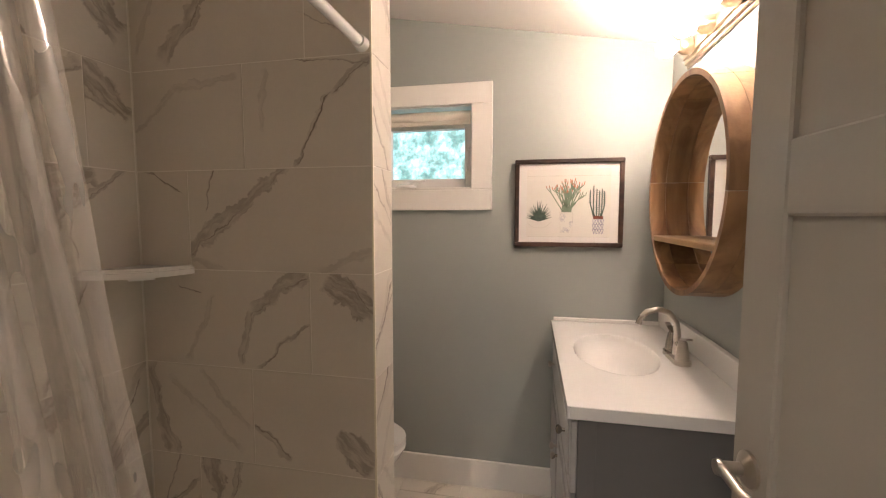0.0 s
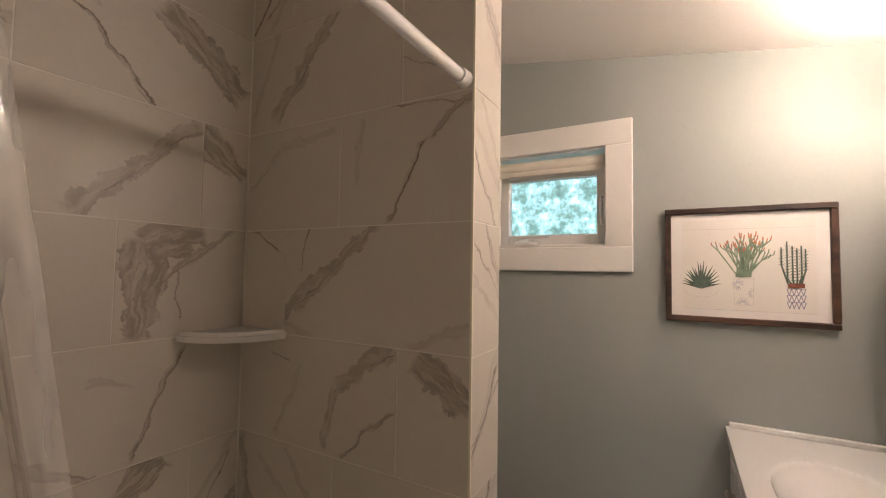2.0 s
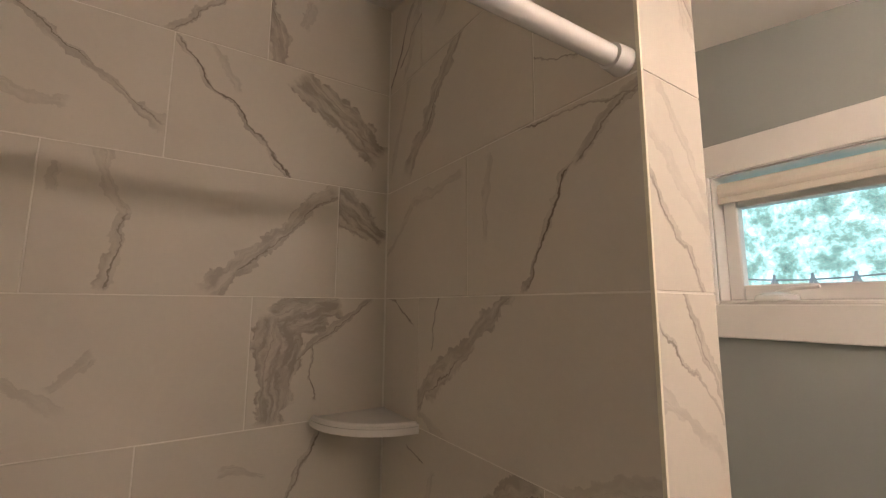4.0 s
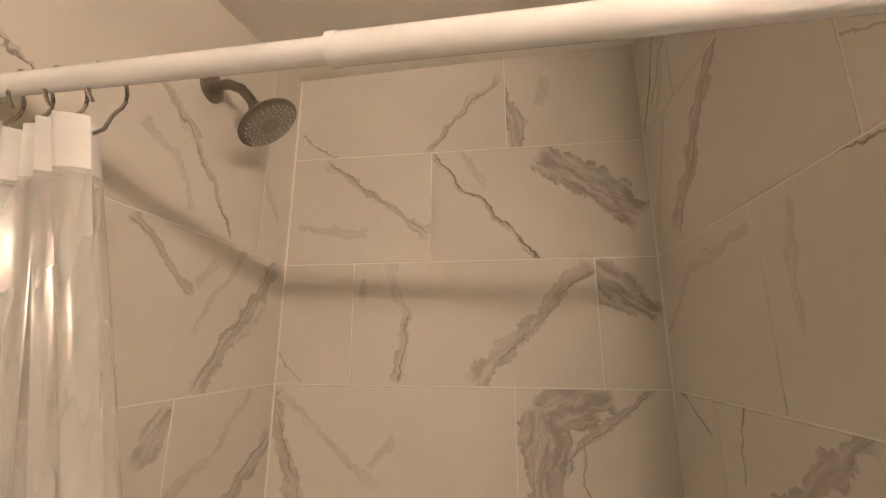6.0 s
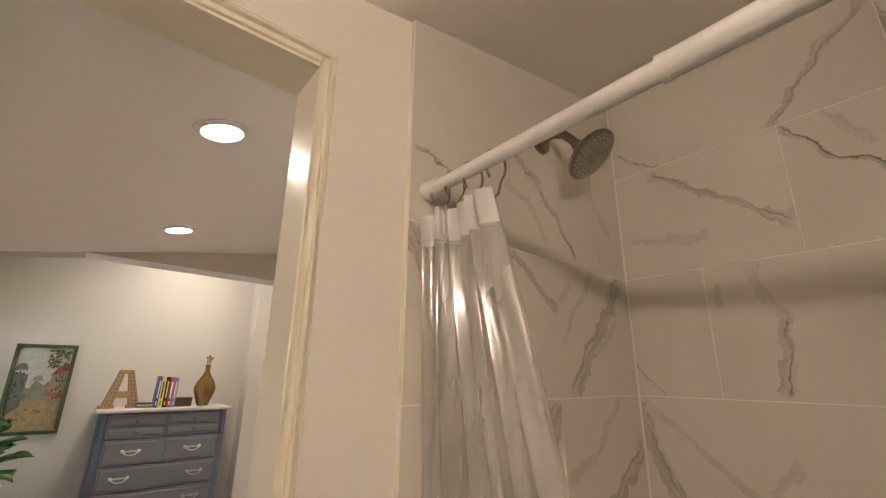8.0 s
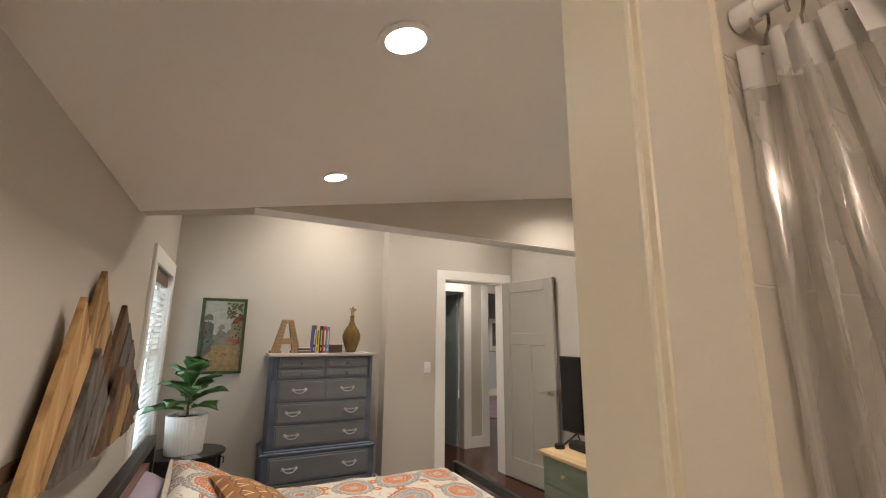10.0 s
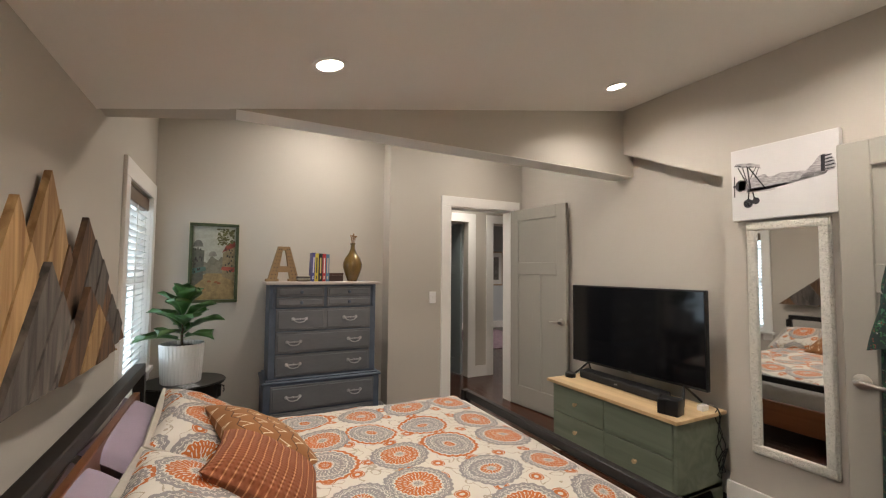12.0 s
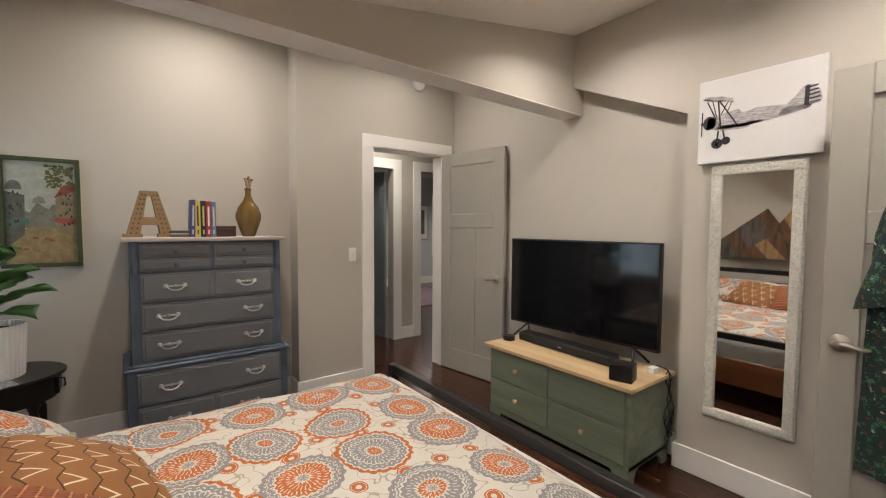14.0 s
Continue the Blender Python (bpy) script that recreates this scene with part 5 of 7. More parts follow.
# ---- nightstand, plant ----
def nightstand():
    t = thing("nightstand", "oval black wooden side table with an apron", "side table", pose(0.60, -2.36, 0.01))
    def oval(rx, ry, z0, z1):
        return prism(B(), [(rx * math.cos(a), ry * math.sin(a)) for a in [2 * math.pi * i / 48 for i in range(48)]], "z", z0, z1)
    bm = oval(0.265, 0.245, 0.565, 0.585)
    bmesh.ops.bevel(bm, geom=[e for e in bm.edges if abs(e.verts[0].co.z - e.verts[1].co.z) < 1e-5 and e.calc_face_angle(0) > 1], offset=0.006, segments=2, affect="EDGES")
    part("tabletop", bm, BLACKWOOD, t, "", True)
    part("apron", oval(0.225, 0.205, 0.45, 0.565), BLACKWOOD, t, "", True)
    for a in (40, 140, 220, 320):
        x, y = 0.185 * math.cos(radians(a)), 0.165 * math.sin(radians(a))
        part("leg", lathe(B(), [(0.016, -0.01), (0.022, 0.04), (0.014, 0.07), (0.024, 0.2), (0.026, 0.36), (0.016, 0.40), (0.028, 0.43), (0.028, 0.46)], (x, y, 0), 16), BLACKWOOD, t, "", True)
    dr = part("drawer", box(B(), -0.237, -0.215, -0.06, 0.06, 0.465, 0.55, 0.003), BLACKWOOD, t)
    part("pull", tube(B(), [(-0.237, 0.0, 0.53), (-0.254, 0.0, 0.525), (-0.256, 0, 0.49), (-0.248, 0, 0.482)], 0.005, 8), BLACK, dr, "drop pull")
    c = tagged(part("coaster", box(B(), -0.05, 0.05, -0.07, 0.07, 0, 0.006, 0.002), mat("patterned_card", (0.25, 0.25, 0.26), 0.6, vary=0.8, scale=60, grain=150), None), "grey patterned card lying on the side table", "card")
    c.matrix_basis = pose(0.56, -2.18, 0.5955, 0, 0, 25)


nightstand()


def plant():
    pot = thing("plant_pot", "white fluted ceramic plant pot on the side table", "plant pot", pose(0.615, -2.34, 0.5955))
    part("pot", lathe(B(), [(0.118, 0.0), (0.122, 0.006), (0.136, 0.262), (0.134, 0.268), (0.124, 0.266), (0.122, 0.235), (0.003, 0.233)], seg=72, flute=0.018), CERAMIC, pot, "", True)
    part("soil", lathe(B(), [(0.121, 0.234), (0.08, 0.245), (0.002, 0.248)], seg=28), mat("soil", (0.03, 0.02, 0.014), 0.95, vary=0.4, grain=120, bump=0.6), pot, "dark soil", True)
    p = thing("fig_plant", "fiddle-leaf fig with large glossy green leaves", "plant", pose(0.615, -2.34, 0.5955 + 0.246))
    LEAF = mat("fig_leaf", (0.045, 0.12, 0.028), 0.35, vary=0.3, scale=14, grain=60, bump=0.08)
    RIB = mat("fig_rib", (0.16, 0.27, 0.09), 0.5, vary=0.1, bump=0.0)
    STEM = mat("fig_stem", (0.10, 0.065, 0.035), 0.8, vary=0.2, bump=0.2)
    part("stem", tube(B(), [(0, 0, 0), (0.004, 0.004, 0.08), (-0.004, 0.008, 0.18), (0.0, 0.01, 0.27)], [0.009, 0.008, 0.006, 0.004], 10), STEM, p, "", True)
    rnd = random.Random(11)

    def leaf(z, turn, pitch, size):
        """Fiddle shape: narrow at the stem, broad and blunt at the far end, cupped along the rib, with a wavy rim."""
        def f(u, v):
            c = (v - 0.5) * 2
            wv = size * (0.20 * math.sin(math.pi * u ** 0.8) + 0.26 * math.exp(-((u - 0.70) / 0.21) ** 2)) * (1 if u < 1 else 0.25) * (1 if u > 0 else 0.02)
            tip = size * (u - 0.06 * c * c * u)
            return (tip, c * wv, 0.16 * size * c * c * (0.4 + u) - 0.34 * size * u ** 2.4 + 0.022 * size * math.sin(11 * u + 4 * c) * abs(c))
        bm = cloth_grid(B(), f, 16, 10)
        m = Matrix.Translation((0, 0.008, z)) @ Matrix.Rotation(turn, 4, "Z") @ Matrix.Rotation(-pitch, 4, "Y") @ Matrix.Translation((0.03, 0, 0))
        bmesh.ops.transform(bm, matrix=m, verts=bm.verts)
        blade = part("leaf", bm, LEAF, p, "", True)
        rib = [m @ Vector((size * u, 0, -0.34 * size * max(u, 0.0) ** 2.4 + 0.0012)) for u in (-0.03 / size, 0.0, 0.25, 0.5, 0.75, 0.95)]
        part("rib", tube(B(), rib, [0.0028, 0.0026, 0.0022, 0.0018, 0.0014, 0.0008], 6), RIB, blade, "pale green leaf rib", True)
    for i in range(17):
        k = i / 16
        leaf(0.04 + 0.22 * k, i * 2.4 + rnd.uniform(-0.3, 0.3), radians(14 + 58 * k + rnd.uniform(-7, 7)), 0.24 - 0.05 * k + rnd.uniform(-0.02, 0.02))


plant()


# ---- dresser ----
def dresser():
    t = thing("dresser", "tall slate-blue and grey painted chest of drawers with silver pulls", "dresser", pose(-0.372, -2.775, 0))
    D = 0.41
    bm = box(B(), -0.455, 0.455, 0.0, D + 0.012, 0.04, 0.50, 0.003)
    box(bm, -0.425, 0.425, 0.0, D - 0.02, 0.53, 1.262, 0.003)
    part("body", bm, DRESSERBLUE, t)
    bm = box(B(), -0.47, 0.47, 0.0, D + 0.028, 0.50, 0.518, 0.005)
    box(bm, -0.445, 0.445, 0.0, D + 0.006, 0.518, 0.532, 0.004)
    part("waist_moulding", bm, DRESSERBLUE, t)
    part("top", box(B(), -0.455, 0.455, 0.0, D + 0.012, 1.262, 1.284, 0.006, 2), DRESSERTOP, t, "pale whitewashed wooden top")
    for s in (-1, 1):
        part("foot", box(B(), s * 0.40 - 0.05, s * 0.40 + 0.05, 0.02, D + 0.004, 0, 0.04, 0.004), DRESSERBLUE, t)
        part("spindle", lathe(B(), [(0.014, 1.075), (0.017, 1.085), (0.013, 1.095), (0.019, 1.12), (0.014, 1.15), (0.018, 1.165), (0.013, 1.18), (0.019, 1.215), (0.015, 1.24), (0.018, 1.255)], (s * 0.402, D - 0.018, 0), 16), DRESSERBLUE, t, "turned corner spindle", True)

    def pull(parent, x, y, z):
        bm = tube(B(), [(x - 0.052, y, z + 0.008), (x - 0.046, y + 0.016, z + 0.004), (x - 0.03, y + 0.022, z - 0.012), (x, y + 0.024, z - 0.018), (x + 0.03, y + 0.022, z - 0.012), (x + 0.046, y + 0.016, z + 0.004), (x + 0.052, y, z + 0.008)], 0.0045, 8)
        for s in (-1, 1):
            lathe(bm, [(0.014, 0), (0.012, 0.004), (0.004, 0.006)], seg=14, m=Matrix.Translation((x + s * 0.05, y - 0.0005, z + 0.008)) @ Matrix.Rotation(radians(-90), 4, "X"))
            box(bm, x + s * 0.026 - 0.022, x + s * 0.026 + 0.022, y - 0.0005, y + 0.003, z + 0.002, z + 0.012, 0.001)
        bmesh.ops.create_icosphere(bm, subdivisions=1, radius=0.009, matrix=Matrix.Translation((x, y + 0.002, z + 0.008)))
        part("pull", bm, SILVER, parent, "ornate silver bail pull", True)

    def drawer(x0, x1, z0, z1, y, pulls=(), split=False, knobs=()):
        bm = box(B(), x0, x1, y - 0.01, y + 0.012, z0, z1, 0.004, 2)
        for a, b in (((x0, (x0 + x1) / 2), ((x0 + x1) / 2, x1)) if split else ((x0, x1),)):
            box(bm, a + 0.014, b - 0.014, y + 0.010, y + 0.019, z0 + 0.014, z1 - 0.014, 0.006, 2)
        d = part("drawer", bm, DRESSERGREY, t)
        for px in pulls:
            pull(d, px, y + 0.019, (z0 + z1) / 2)
        for px, pz in knobs:
            part("knob", lathe(B(), [(0.006, 0), (0.006, 0.01), (0.014, 0.016), (0.012, 0.024), (0.002, 0.026)], seg=16, m=Matrix.Translation((px, y + 0.018, pz)) @ Matrix.Rotation(radians(-90), 4, "X")), DRESSERBLUE, d, "", True)
    yf = D - 0.018
    for s in (-1, 1):
        for z0, z1 in ((1.165, 1.245), (1.085, 1.16)):
            drawer(min(s * 0.012, s * 0.375), max(s * 0.012, s * 0.375), z0, z1, yf, (), False, ((s * 0.19, (z0 + z1) / 2),))
    drawer(-0.375, 0.375, 0.90, 1.07, yf, (-0.2, 0.2), True)
    drawer(-0.375, 0.375, 0.725, 0.89, yf, (-0.24, 0.24))
    drawer(-0.375, 0.375, 0.55, 0.715, yf, (-0.24, 0.24))
    drawer(-0.405, 0.405, 0.295, 0.485, D + 0.014, (-0.24, 0.24))
    drawer(-0.405, 0.405, 0.085, 0.28, D + 0.014, (-0.2, 0.2), True)


dresser()
ZT = 1.2845


def dresser_items():
    y = -2.56
    a = thing("letter_sign", "freestanding cork letter A studded with dark dots", "letter sign", pose(-0.06, y, ZT, 0, 0, 8))
    cork = mat("cork", (0.31, 0.20, 0.10), 0.85, vary=0.12, scale=30, grain=200, bump=0.2)
    H, W, T = 0.285, 0.125, 0.02
    body = B()
    for s in (-1, 1):
        prism(body, [(s * W, 0), (s * (W - 0.07), 0), (s * 0.008, H), (s * 0.045, H)], "y", -T, T)
    prism(body, [(-0.075, 0.075), (0.075, 0.075), (0.055, 0.125), (-0.055, 0.125)], "y", -T + 0.001, T - 0.001)
    prism(body, [(-0.052, H - 0.03), (0.052, H - 0.03), (0.045, H + 0.001), (-0.045, H + 0.001)], "y", -T - 0.001, T + 0.001)
    for s in (-1, 1):
        box(body, min(s * (W + 0.012), s * (W - 0.085)), max(s * (W + 0.012), s * (W - 0.085)), -T - 0.001, T + 0.001, 0, 0.022)
    part("letter", body, cork, a)
    dots = mat("dark_stud", (0.03, 0.02, 0.015), 0.4)
    for s in (-1, 1):
        for k in range(9):
            for q in (-0.014, 0.014):
                f = (k + 0.5) / 9
                x = s * ((W - 0.035) * (1 - f) + 0.0265 * f) + q * (1 - 0.4 * f)
                part("stud", lathe(B(), [(0.0045, 0), (0.003, 0.002), (0.0006, 0.0025)], seg=8, m=Matrix.Translation((x, T + 0.0015, 0.012 + f * (H - 0.02))) @ Matrix.Rotation(radians(-90), 4, "X")), dots, a)
    st = thing("small_boxes", "two small flat boxes with pale lids stacked", "box", pose(-0.215, y + 0.02, ZT))
    for i, c in enumerate(((0.16, 0.12, 0.08), (0.08, 0.07, 0.06))):
        part("box", box(B(), -0.05, 0.05, -0.04, 0.04, i * 0.024, i * 0.024 + 0.017, 0.002), mat("card_box_%d" % i, c, 0.6), st)
        part("lid", box(B(), -0.052, 0.052, -0.042, 0.042, i * 0.024 + 0.017, i * 0.024 + 0.0235, 0.002), mat("pale_lid_%d" % i, (0.5, 0.46, 0.38), 0.6), st)
    x = -0.272
    for i, (c, w, h, bar) in enumerate((((0.06, 0.055, 0.22), 0.026, 0.24, (0.5, 0.5, 0.6)), ((0.62, 0.50, 0.07), 0.030, 0.235, (0.05, 0.05, 0.05)), ((0.015, 0.015, 0.018), 0.030, 0.235, (0.6, 0.5, 0.2)), ((0.45, 0.035, 0.04), 0.026, 0.233, (0.8, 0.75, 0.7)), ((0.10, 0.20, 0.32), 0.028, 0.23, (0.55, 0.5, 0.4)))):
        b = thing("book", "upright book with a %s spine on the dresser" % ("violet", "yellow", "black", "red", "blue")[i], "book", pose(x - w / 2, y, ZT, 0, -2 if i == 0 else 0, 0), "books on the dresser")
        cov = mat("book_cover_%d" % i, c, 0.45, vary=0.06)
        bm = box(B(), -w / 2, w / 2, 0.066, 0.07, 0, h, 0.0015)
        box(bm, -w / 2, -w / 2 + 0.002, -0.07, 0.066, 0, h), box(bm, w / 2 - 0.002, w / 2, -0.07, 0.066, 0, h)
        part("cover", bm, cov, b)
        part("pages", box(B(), -w / 2 + 0.002, w / 2 - 0.002, -0.066, 0.066, 0.003, h - 0.003), mat("pages_%d" % i, (0.7, 0.66, 0.56), 0.9), b)
        ink = mat("spine_print_%d" % i, bar, 0.5)
        part("title_bar", box(B(), -0.005, 0.005, 0.0695, 0.0708, h * 0.3, h * 0.85), ink, b), part("author_bar", box(B(), -0.004, 0.004, 0.0695, 0.0708, h * 0.08, h * 0.2), ink, b)
        x -= w + 0.002
    bx = thing("wooden_box", "small dark reddish wooden box with a lid", "box", pose(-0.485, y, ZT))
    dk = wood("rosewood", (0.035, 0.014, 0.009), (0.10, 0.04, 0.025), "X", rough=0.5)
    part("body", box(B(), -0.06, 0.06, -0.045, 0.045, 0, 0.052, 0.002), dk, bx), part("lid", box(B(), -0.062, 0.062, -0.047, 0.047, 0.053, 0.072, 0.003), dk, bx)
    v = thing("vase", "amber glazed vase with dried stems in its neck", "vase", pose(-0.635, y, ZT))
    amber = mat("amber_glaze", (0.14, 0.08, 0.016), 0.08, vary=0.35, scale=9, stretch=(3, 3, 0.4), bump=0.0, spec=0.8)
    part("body", lathe(B(), [(0.038, 0.0), (0.045, 0.006), (0.064, 0.06), (0.083, 0.12), (0.084, 0.155), (0.068, 0.20), (0.036, 0.245), (0.02, 0.285), (0.018, 0.315), (0.024, 0.335), (0.02, 0.336), (0.013, 0.31)], seg=40), amber, v, "", True)
    stems = thing("dried_stems", "short bunch of dried brown stems in the vase", "dried flowers", pose(-0.635, y, ZT + 0.305))
    rnd = random.Random(3)
    dry = mat("dried_stem", (0.26, 0.14, 0.06), 0.9, vary=0.3)
    for i in range(12):
        a, r = rnd.random() * 6.28, 0.006 + 0.016 * rnd.random()
        tip = (r * 1.6 * math.cos(a), r * 1.6 * math.sin(a), 0.075 + 0.035 * rnd.random())
        bm = tube(B(), [(0.3 * r * math.cos(a), 0.3 * r * math.sin(a), 0), (r * math.cos(a), r * math.sin(a), 0.05), tip], 0.0018, 6)
        bmesh.ops.create_icosphere(bm, subdivisions=1, radius=0.006 + 0.004 * rnd.random(), matrix=Matrix.Translation(tip))
        part("stem", bm, dry, stems)


dresser_items()


# ---- pictures ----
def flat(bm, pts, y):
    return bm.faces.new([bm.verts.new((x, y, z)) for x, z in pts])


def street_painting():
    t = thing("street_painting", "oil painting of an old town street in a green frame", "painting", pose(0.452, YDR + 0.001, 1.43))
    W, H = 0.178, 0.322
    flip = -1
    FR = mat("mossy_green_frame", (0.045, 0.06, 0.020), 0.45, vary=0.3, scale=14, bump=0.15)
    for a0, a1, c0, c1 in ((-W, W, H - 0.025, H), (-W, W, -H, -H + 0.025), (-W, -W + 0.025, -H + 0.025, H - 0.025), (W - 0.025, W, -H + 0.025, H - 0.025)):
        part("frame", box(B(), a0, a1, 0.001, 0.032, c0, c1, 0.006, 2), FR, t)
    bm = B()
    for a0, a1, c0, c1 in ((-W - 0.003, W + 0.003, H, H + 0.004), (W, W + 0.004, -H, H), (-W - 0.004, -W, -H, H)):
        box(bm, a0, a1, 0.001, 0.028, c0, c1)
    part("outer_lip", bm, mat("cream_lip", (0.55, 0.50, 0.38), 0.5), t)

    def oil(name, c, v=0.25):
        return mat(name, c, 0.45, vary=v, scale=28, grain=120, bump=0.25)
    canvas = part("canvas", box(B(), -W + 0.022, W - 0.022, 0.004, 0.014, -H + 0.022, H - 0.022), oil("oil_sky", (0.37, 0.37, 0.31), 0.2), t, "painted canvas")
    w, h = W - 0.026, H - 0.026
    layers = (("far_building", (0.17, 0.16, 0.12), [(-w, -0.09), (w, -0.09), (w, 0.03), (0.05, 0.05), (0.03, 0.02), (-0.02, 0.06), (-0.05, 0.0), (-w, 0.04)]),
              ("street", (0.27, 0.195, 0.09), [(-w, -h), (w, -h), (w, -0.12), (0.06, -0.085), (-0.05, -0.085), (-w, -0.14)]),
              ("left_house", (0.10, 0.10, 0.075), [(-w, -0.2), (-0.075, -0.13), (-0.07, 0.10), (-w, 0.12)]),
              ("awning", (0.07, 0.13, 0.11), [(-w, -0.09), (-0.055, -0.06), (-0.06, -0.03), (-w, -0.045)]),
              ("right_house", (0.22, 0.175, 0.10), [(0.06, -0.11), (w, -0.15), (w, 0.14), (0.062, 0.085)]),
              ("red_roof", (0.22, 0.045, 0.03), [(0.055, 0.085), (w, 0.135), (w, 0.18), (0.09, 0.155)]),
              ("red_awning", (0.33, 0.07, 0.045), [(0.05, -0.055), (w, -0.075), (w, -0.035), (0.06, -0.028)]),
              ("dome", (0.13, 0.125, 0.105), [(-0.115 + 0.035 * math.cos(radians(a)), 0.13 + 0.055 * math.sin(radians(a))) for a in range(0, 181, 15)]),
              ("small_dome", (0.22, 0.21, 0.175), [(-0.01 + 0.03 * math.cos(radians(a)), 0.055 + 0.04 * math.sin(radians(a))) for a in range(0, 181, 15)]))
    for i, (nm, c, pts) in enumerate(layers):
        bm = B()
        flat(bm, [(flip * max(-w, min(w, x)), z) for x, z in pts], 0.0144 + 0.0002 * i)
        part(nm, bm, oil("oil_" + nm, c, 0.35), canvas)
    rnd = random.Random(8)
    bm = B()
    for i in range(90):
        x, z, r = 0.02 + 0.12 * rnd.random(), 0.15 + 0.13 * rnd.random(), 0.006 + 0.006 * rnd.random()
        if x < w - r:
            flat(bm, [(flip * (x + r * math.cos(k * 1.05 + i)), z + r * 0.8 * math.sin(k * 1.05 + i)) for k in range(6)], 0.0163 + 0.00002 * i)
    part("foliage", bm, oil("oil_foliage", (0.09, 0.09, 0.03), 0.4), canvas)
    bm = B()
    for i in range(34):
        s = 1 if i % 2 else -1
        x, z = s * (0.075 + 0.06 * rnd.random()), -0.08 + 0.2 * rnd.random()
        if abs(x) < w - 0.008:
            flat(bm, [(flip * (x - 0.004), z - 0.008), (flip * (x + 0.004), z - 0.008), (flip * (x + 0.004), z + 0.008), (flip * (x - 0.004), z + 0.008)], 0.0164 + 0.00002 * i)
    part("painted_window", bm, oil("oil_dark", (0.035, 0.03, 0.025)), canvas)
    bm = B()
    for x, z in ((-0.04, -0.17), (0.03, -0.155), (-0.02, -0.16), (0.07, -0.22), (0.10, -0.215)):
        flat(bm, [(x - 0.014, z), (x + 0.014, z - 0.002), (x + 0.010, z + 0.014), (x - 0.008, z + 0.012)], 0.0172)
    part("painted_cart", bm, oil("oil_red_brown", (0.24, 0.08, 0.03)), canvas)


street_painting()


def plane_canvas():
    # canvas faces east; local x runs south to north seen from the room as left to right
    t = thing("canvas_print", "white canvas print of a vintage grey biplane", "picture", pose(XW, -0.083, 1.907, 0, 0, 90))
    W, H = 0.255, 0.212
    part("canvas", box(B(), -W, W, -0.04, -0.002, -H, H, 0.004, 2), mat("white_canvas", (0.72, 0.70, 0.69), 0.85, vary=0.02, grain=400, bump=0.1), t)
    ink, light = mat("print_dark", (0.035, 0.03, 0.035), 0.8, vary=0.5, scale=40), mat("print_grey", (0.44, 0.415, 0.42), 0.8, vary=0.5, scale=30, stretch=(1, 1, 6))
    shade = mat("print_mid_grey", (0.20, 0.185, 0.19), 0.8, vary=0.5, scale=30, stretch=(1, 1, 6))
    y = -0.0408

    def shape(name, material, *polys):
        bm = B()
        for i, p in enumerate(polys):
            flat(bm, p, y - 0.0002 * (i + 1))
        part(name, bm, material, t)

    def bar(p, q, w):
        d = Vector((q[0] - p[0], q[1] - p[1])).normalized() * w
        return [(p[0] - d.y, p[1] + d.x), (p[0] + d.y, p[1] - d.x), (q[0] + d.y, q[1] - d.x), (q[0] - d.y, q[1] + d.x)]
    disc = lambda x, z, r, a=1.0: [(x + r * math.cos(k * 0.3927), z + a * r * math.sin(k * 0.3927)) for k in range(16)]
    shape("fuselage", light, [(-0.21, 0.022), (-0.215, -0.03), (-0.17, -0.048), (-0.05, -0.048), (0.04, -0.034), (0.19, -0.014), (0.21, 0.008), (0.12, 0.022), (0.0, 0.034), (-0.03, 0.024), (-0.06, 0.024), (-0.075, 0.042), (-0.13, 0.036)])
    shape("engine", ink, disc(-0.203, -0.006, 0.030, 1.15), bar((-0.238, -0.07), (-0.236, 0.055), 0.003), disc(-0.236, -0.006, 0.008))
    shape("belly_shade", shade, [(-0.17, -0.046), (-0.05, -0.0475), (0.03, -0.036), (0.02, -0.026), (-0.06, -0.03), (-0.17, -0.026)])
    shape("upper_wing", light, [(-0.235, 0.118), (-0.225, 0.132), (-0.15, 0.12), (-0.10, 0.10), (-0.095, 0.075), (-0.13, 0.092), (-0.19, 0.104)])
    shape("wing_edge", ink, [(-0.237, 0.117), (-0.19, 0.102), (-0.13, 0.090), (-0.13, 0.098), (-0.19, 0.112), (-0.23, 0.124)])
    shape("lower_wing", light, [(-0.175, -0.038), (-0.04, -0.04), (-0.02, -0.05), (-0.05, -0.058), (-0.15, -0.052)])
    shape("strut", ink, bar((-0.215, 0.105), (-0.155, -0.03), 0.003), bar((-0.165, 0.10), (-0.15, -0.04), 0.004), bar((-0.16, 0.10), (-0.075, -0.04), 0.0035), bar((-0.12, 0.09), (-0.15, 0.03), 0.0025), bar((-0.19, 0.10), (-0.17, 0.02), 0.0025), bar((-0.105, 0.085), (-0.125, 0.03), 0.002))
    shape("tail", light, [(0.115, 0.022), (0.15, 0.055), (0.165, 0.08), (0.185, 0.094), (0.21, 0.088), (0.232, 0.062), (0.24, 0.025), (0.232, 0.006), (0.19, 0.002)])
    shape("tail_stripe", ink, *[bar((0.196, 0.012 + 0.017 * i), (0.236 - 0.003 * i, 0.016 + 0.017 * i), 0.0034) for i in range(5)], [(0.178, 0.004), (0.195, 0.004), (0.197, 0.09), (0.18, 0.088)])
    shape("tail_shade", shade, [(0.085, -0.022), (0.20, -0.008), (0.205, 0.004), (0.12, 0.012), (0.10, 0.004)])
    shape("wheel", ink, disc(-0.165, -0.115, 0.026), disc(-0.125, -0.105, 0.02), bar((-0.165, -0.10), (-0.16, -0.05), 0.004), bar((-0.13, -0.1), (-0.14, -0.05), 0.004))
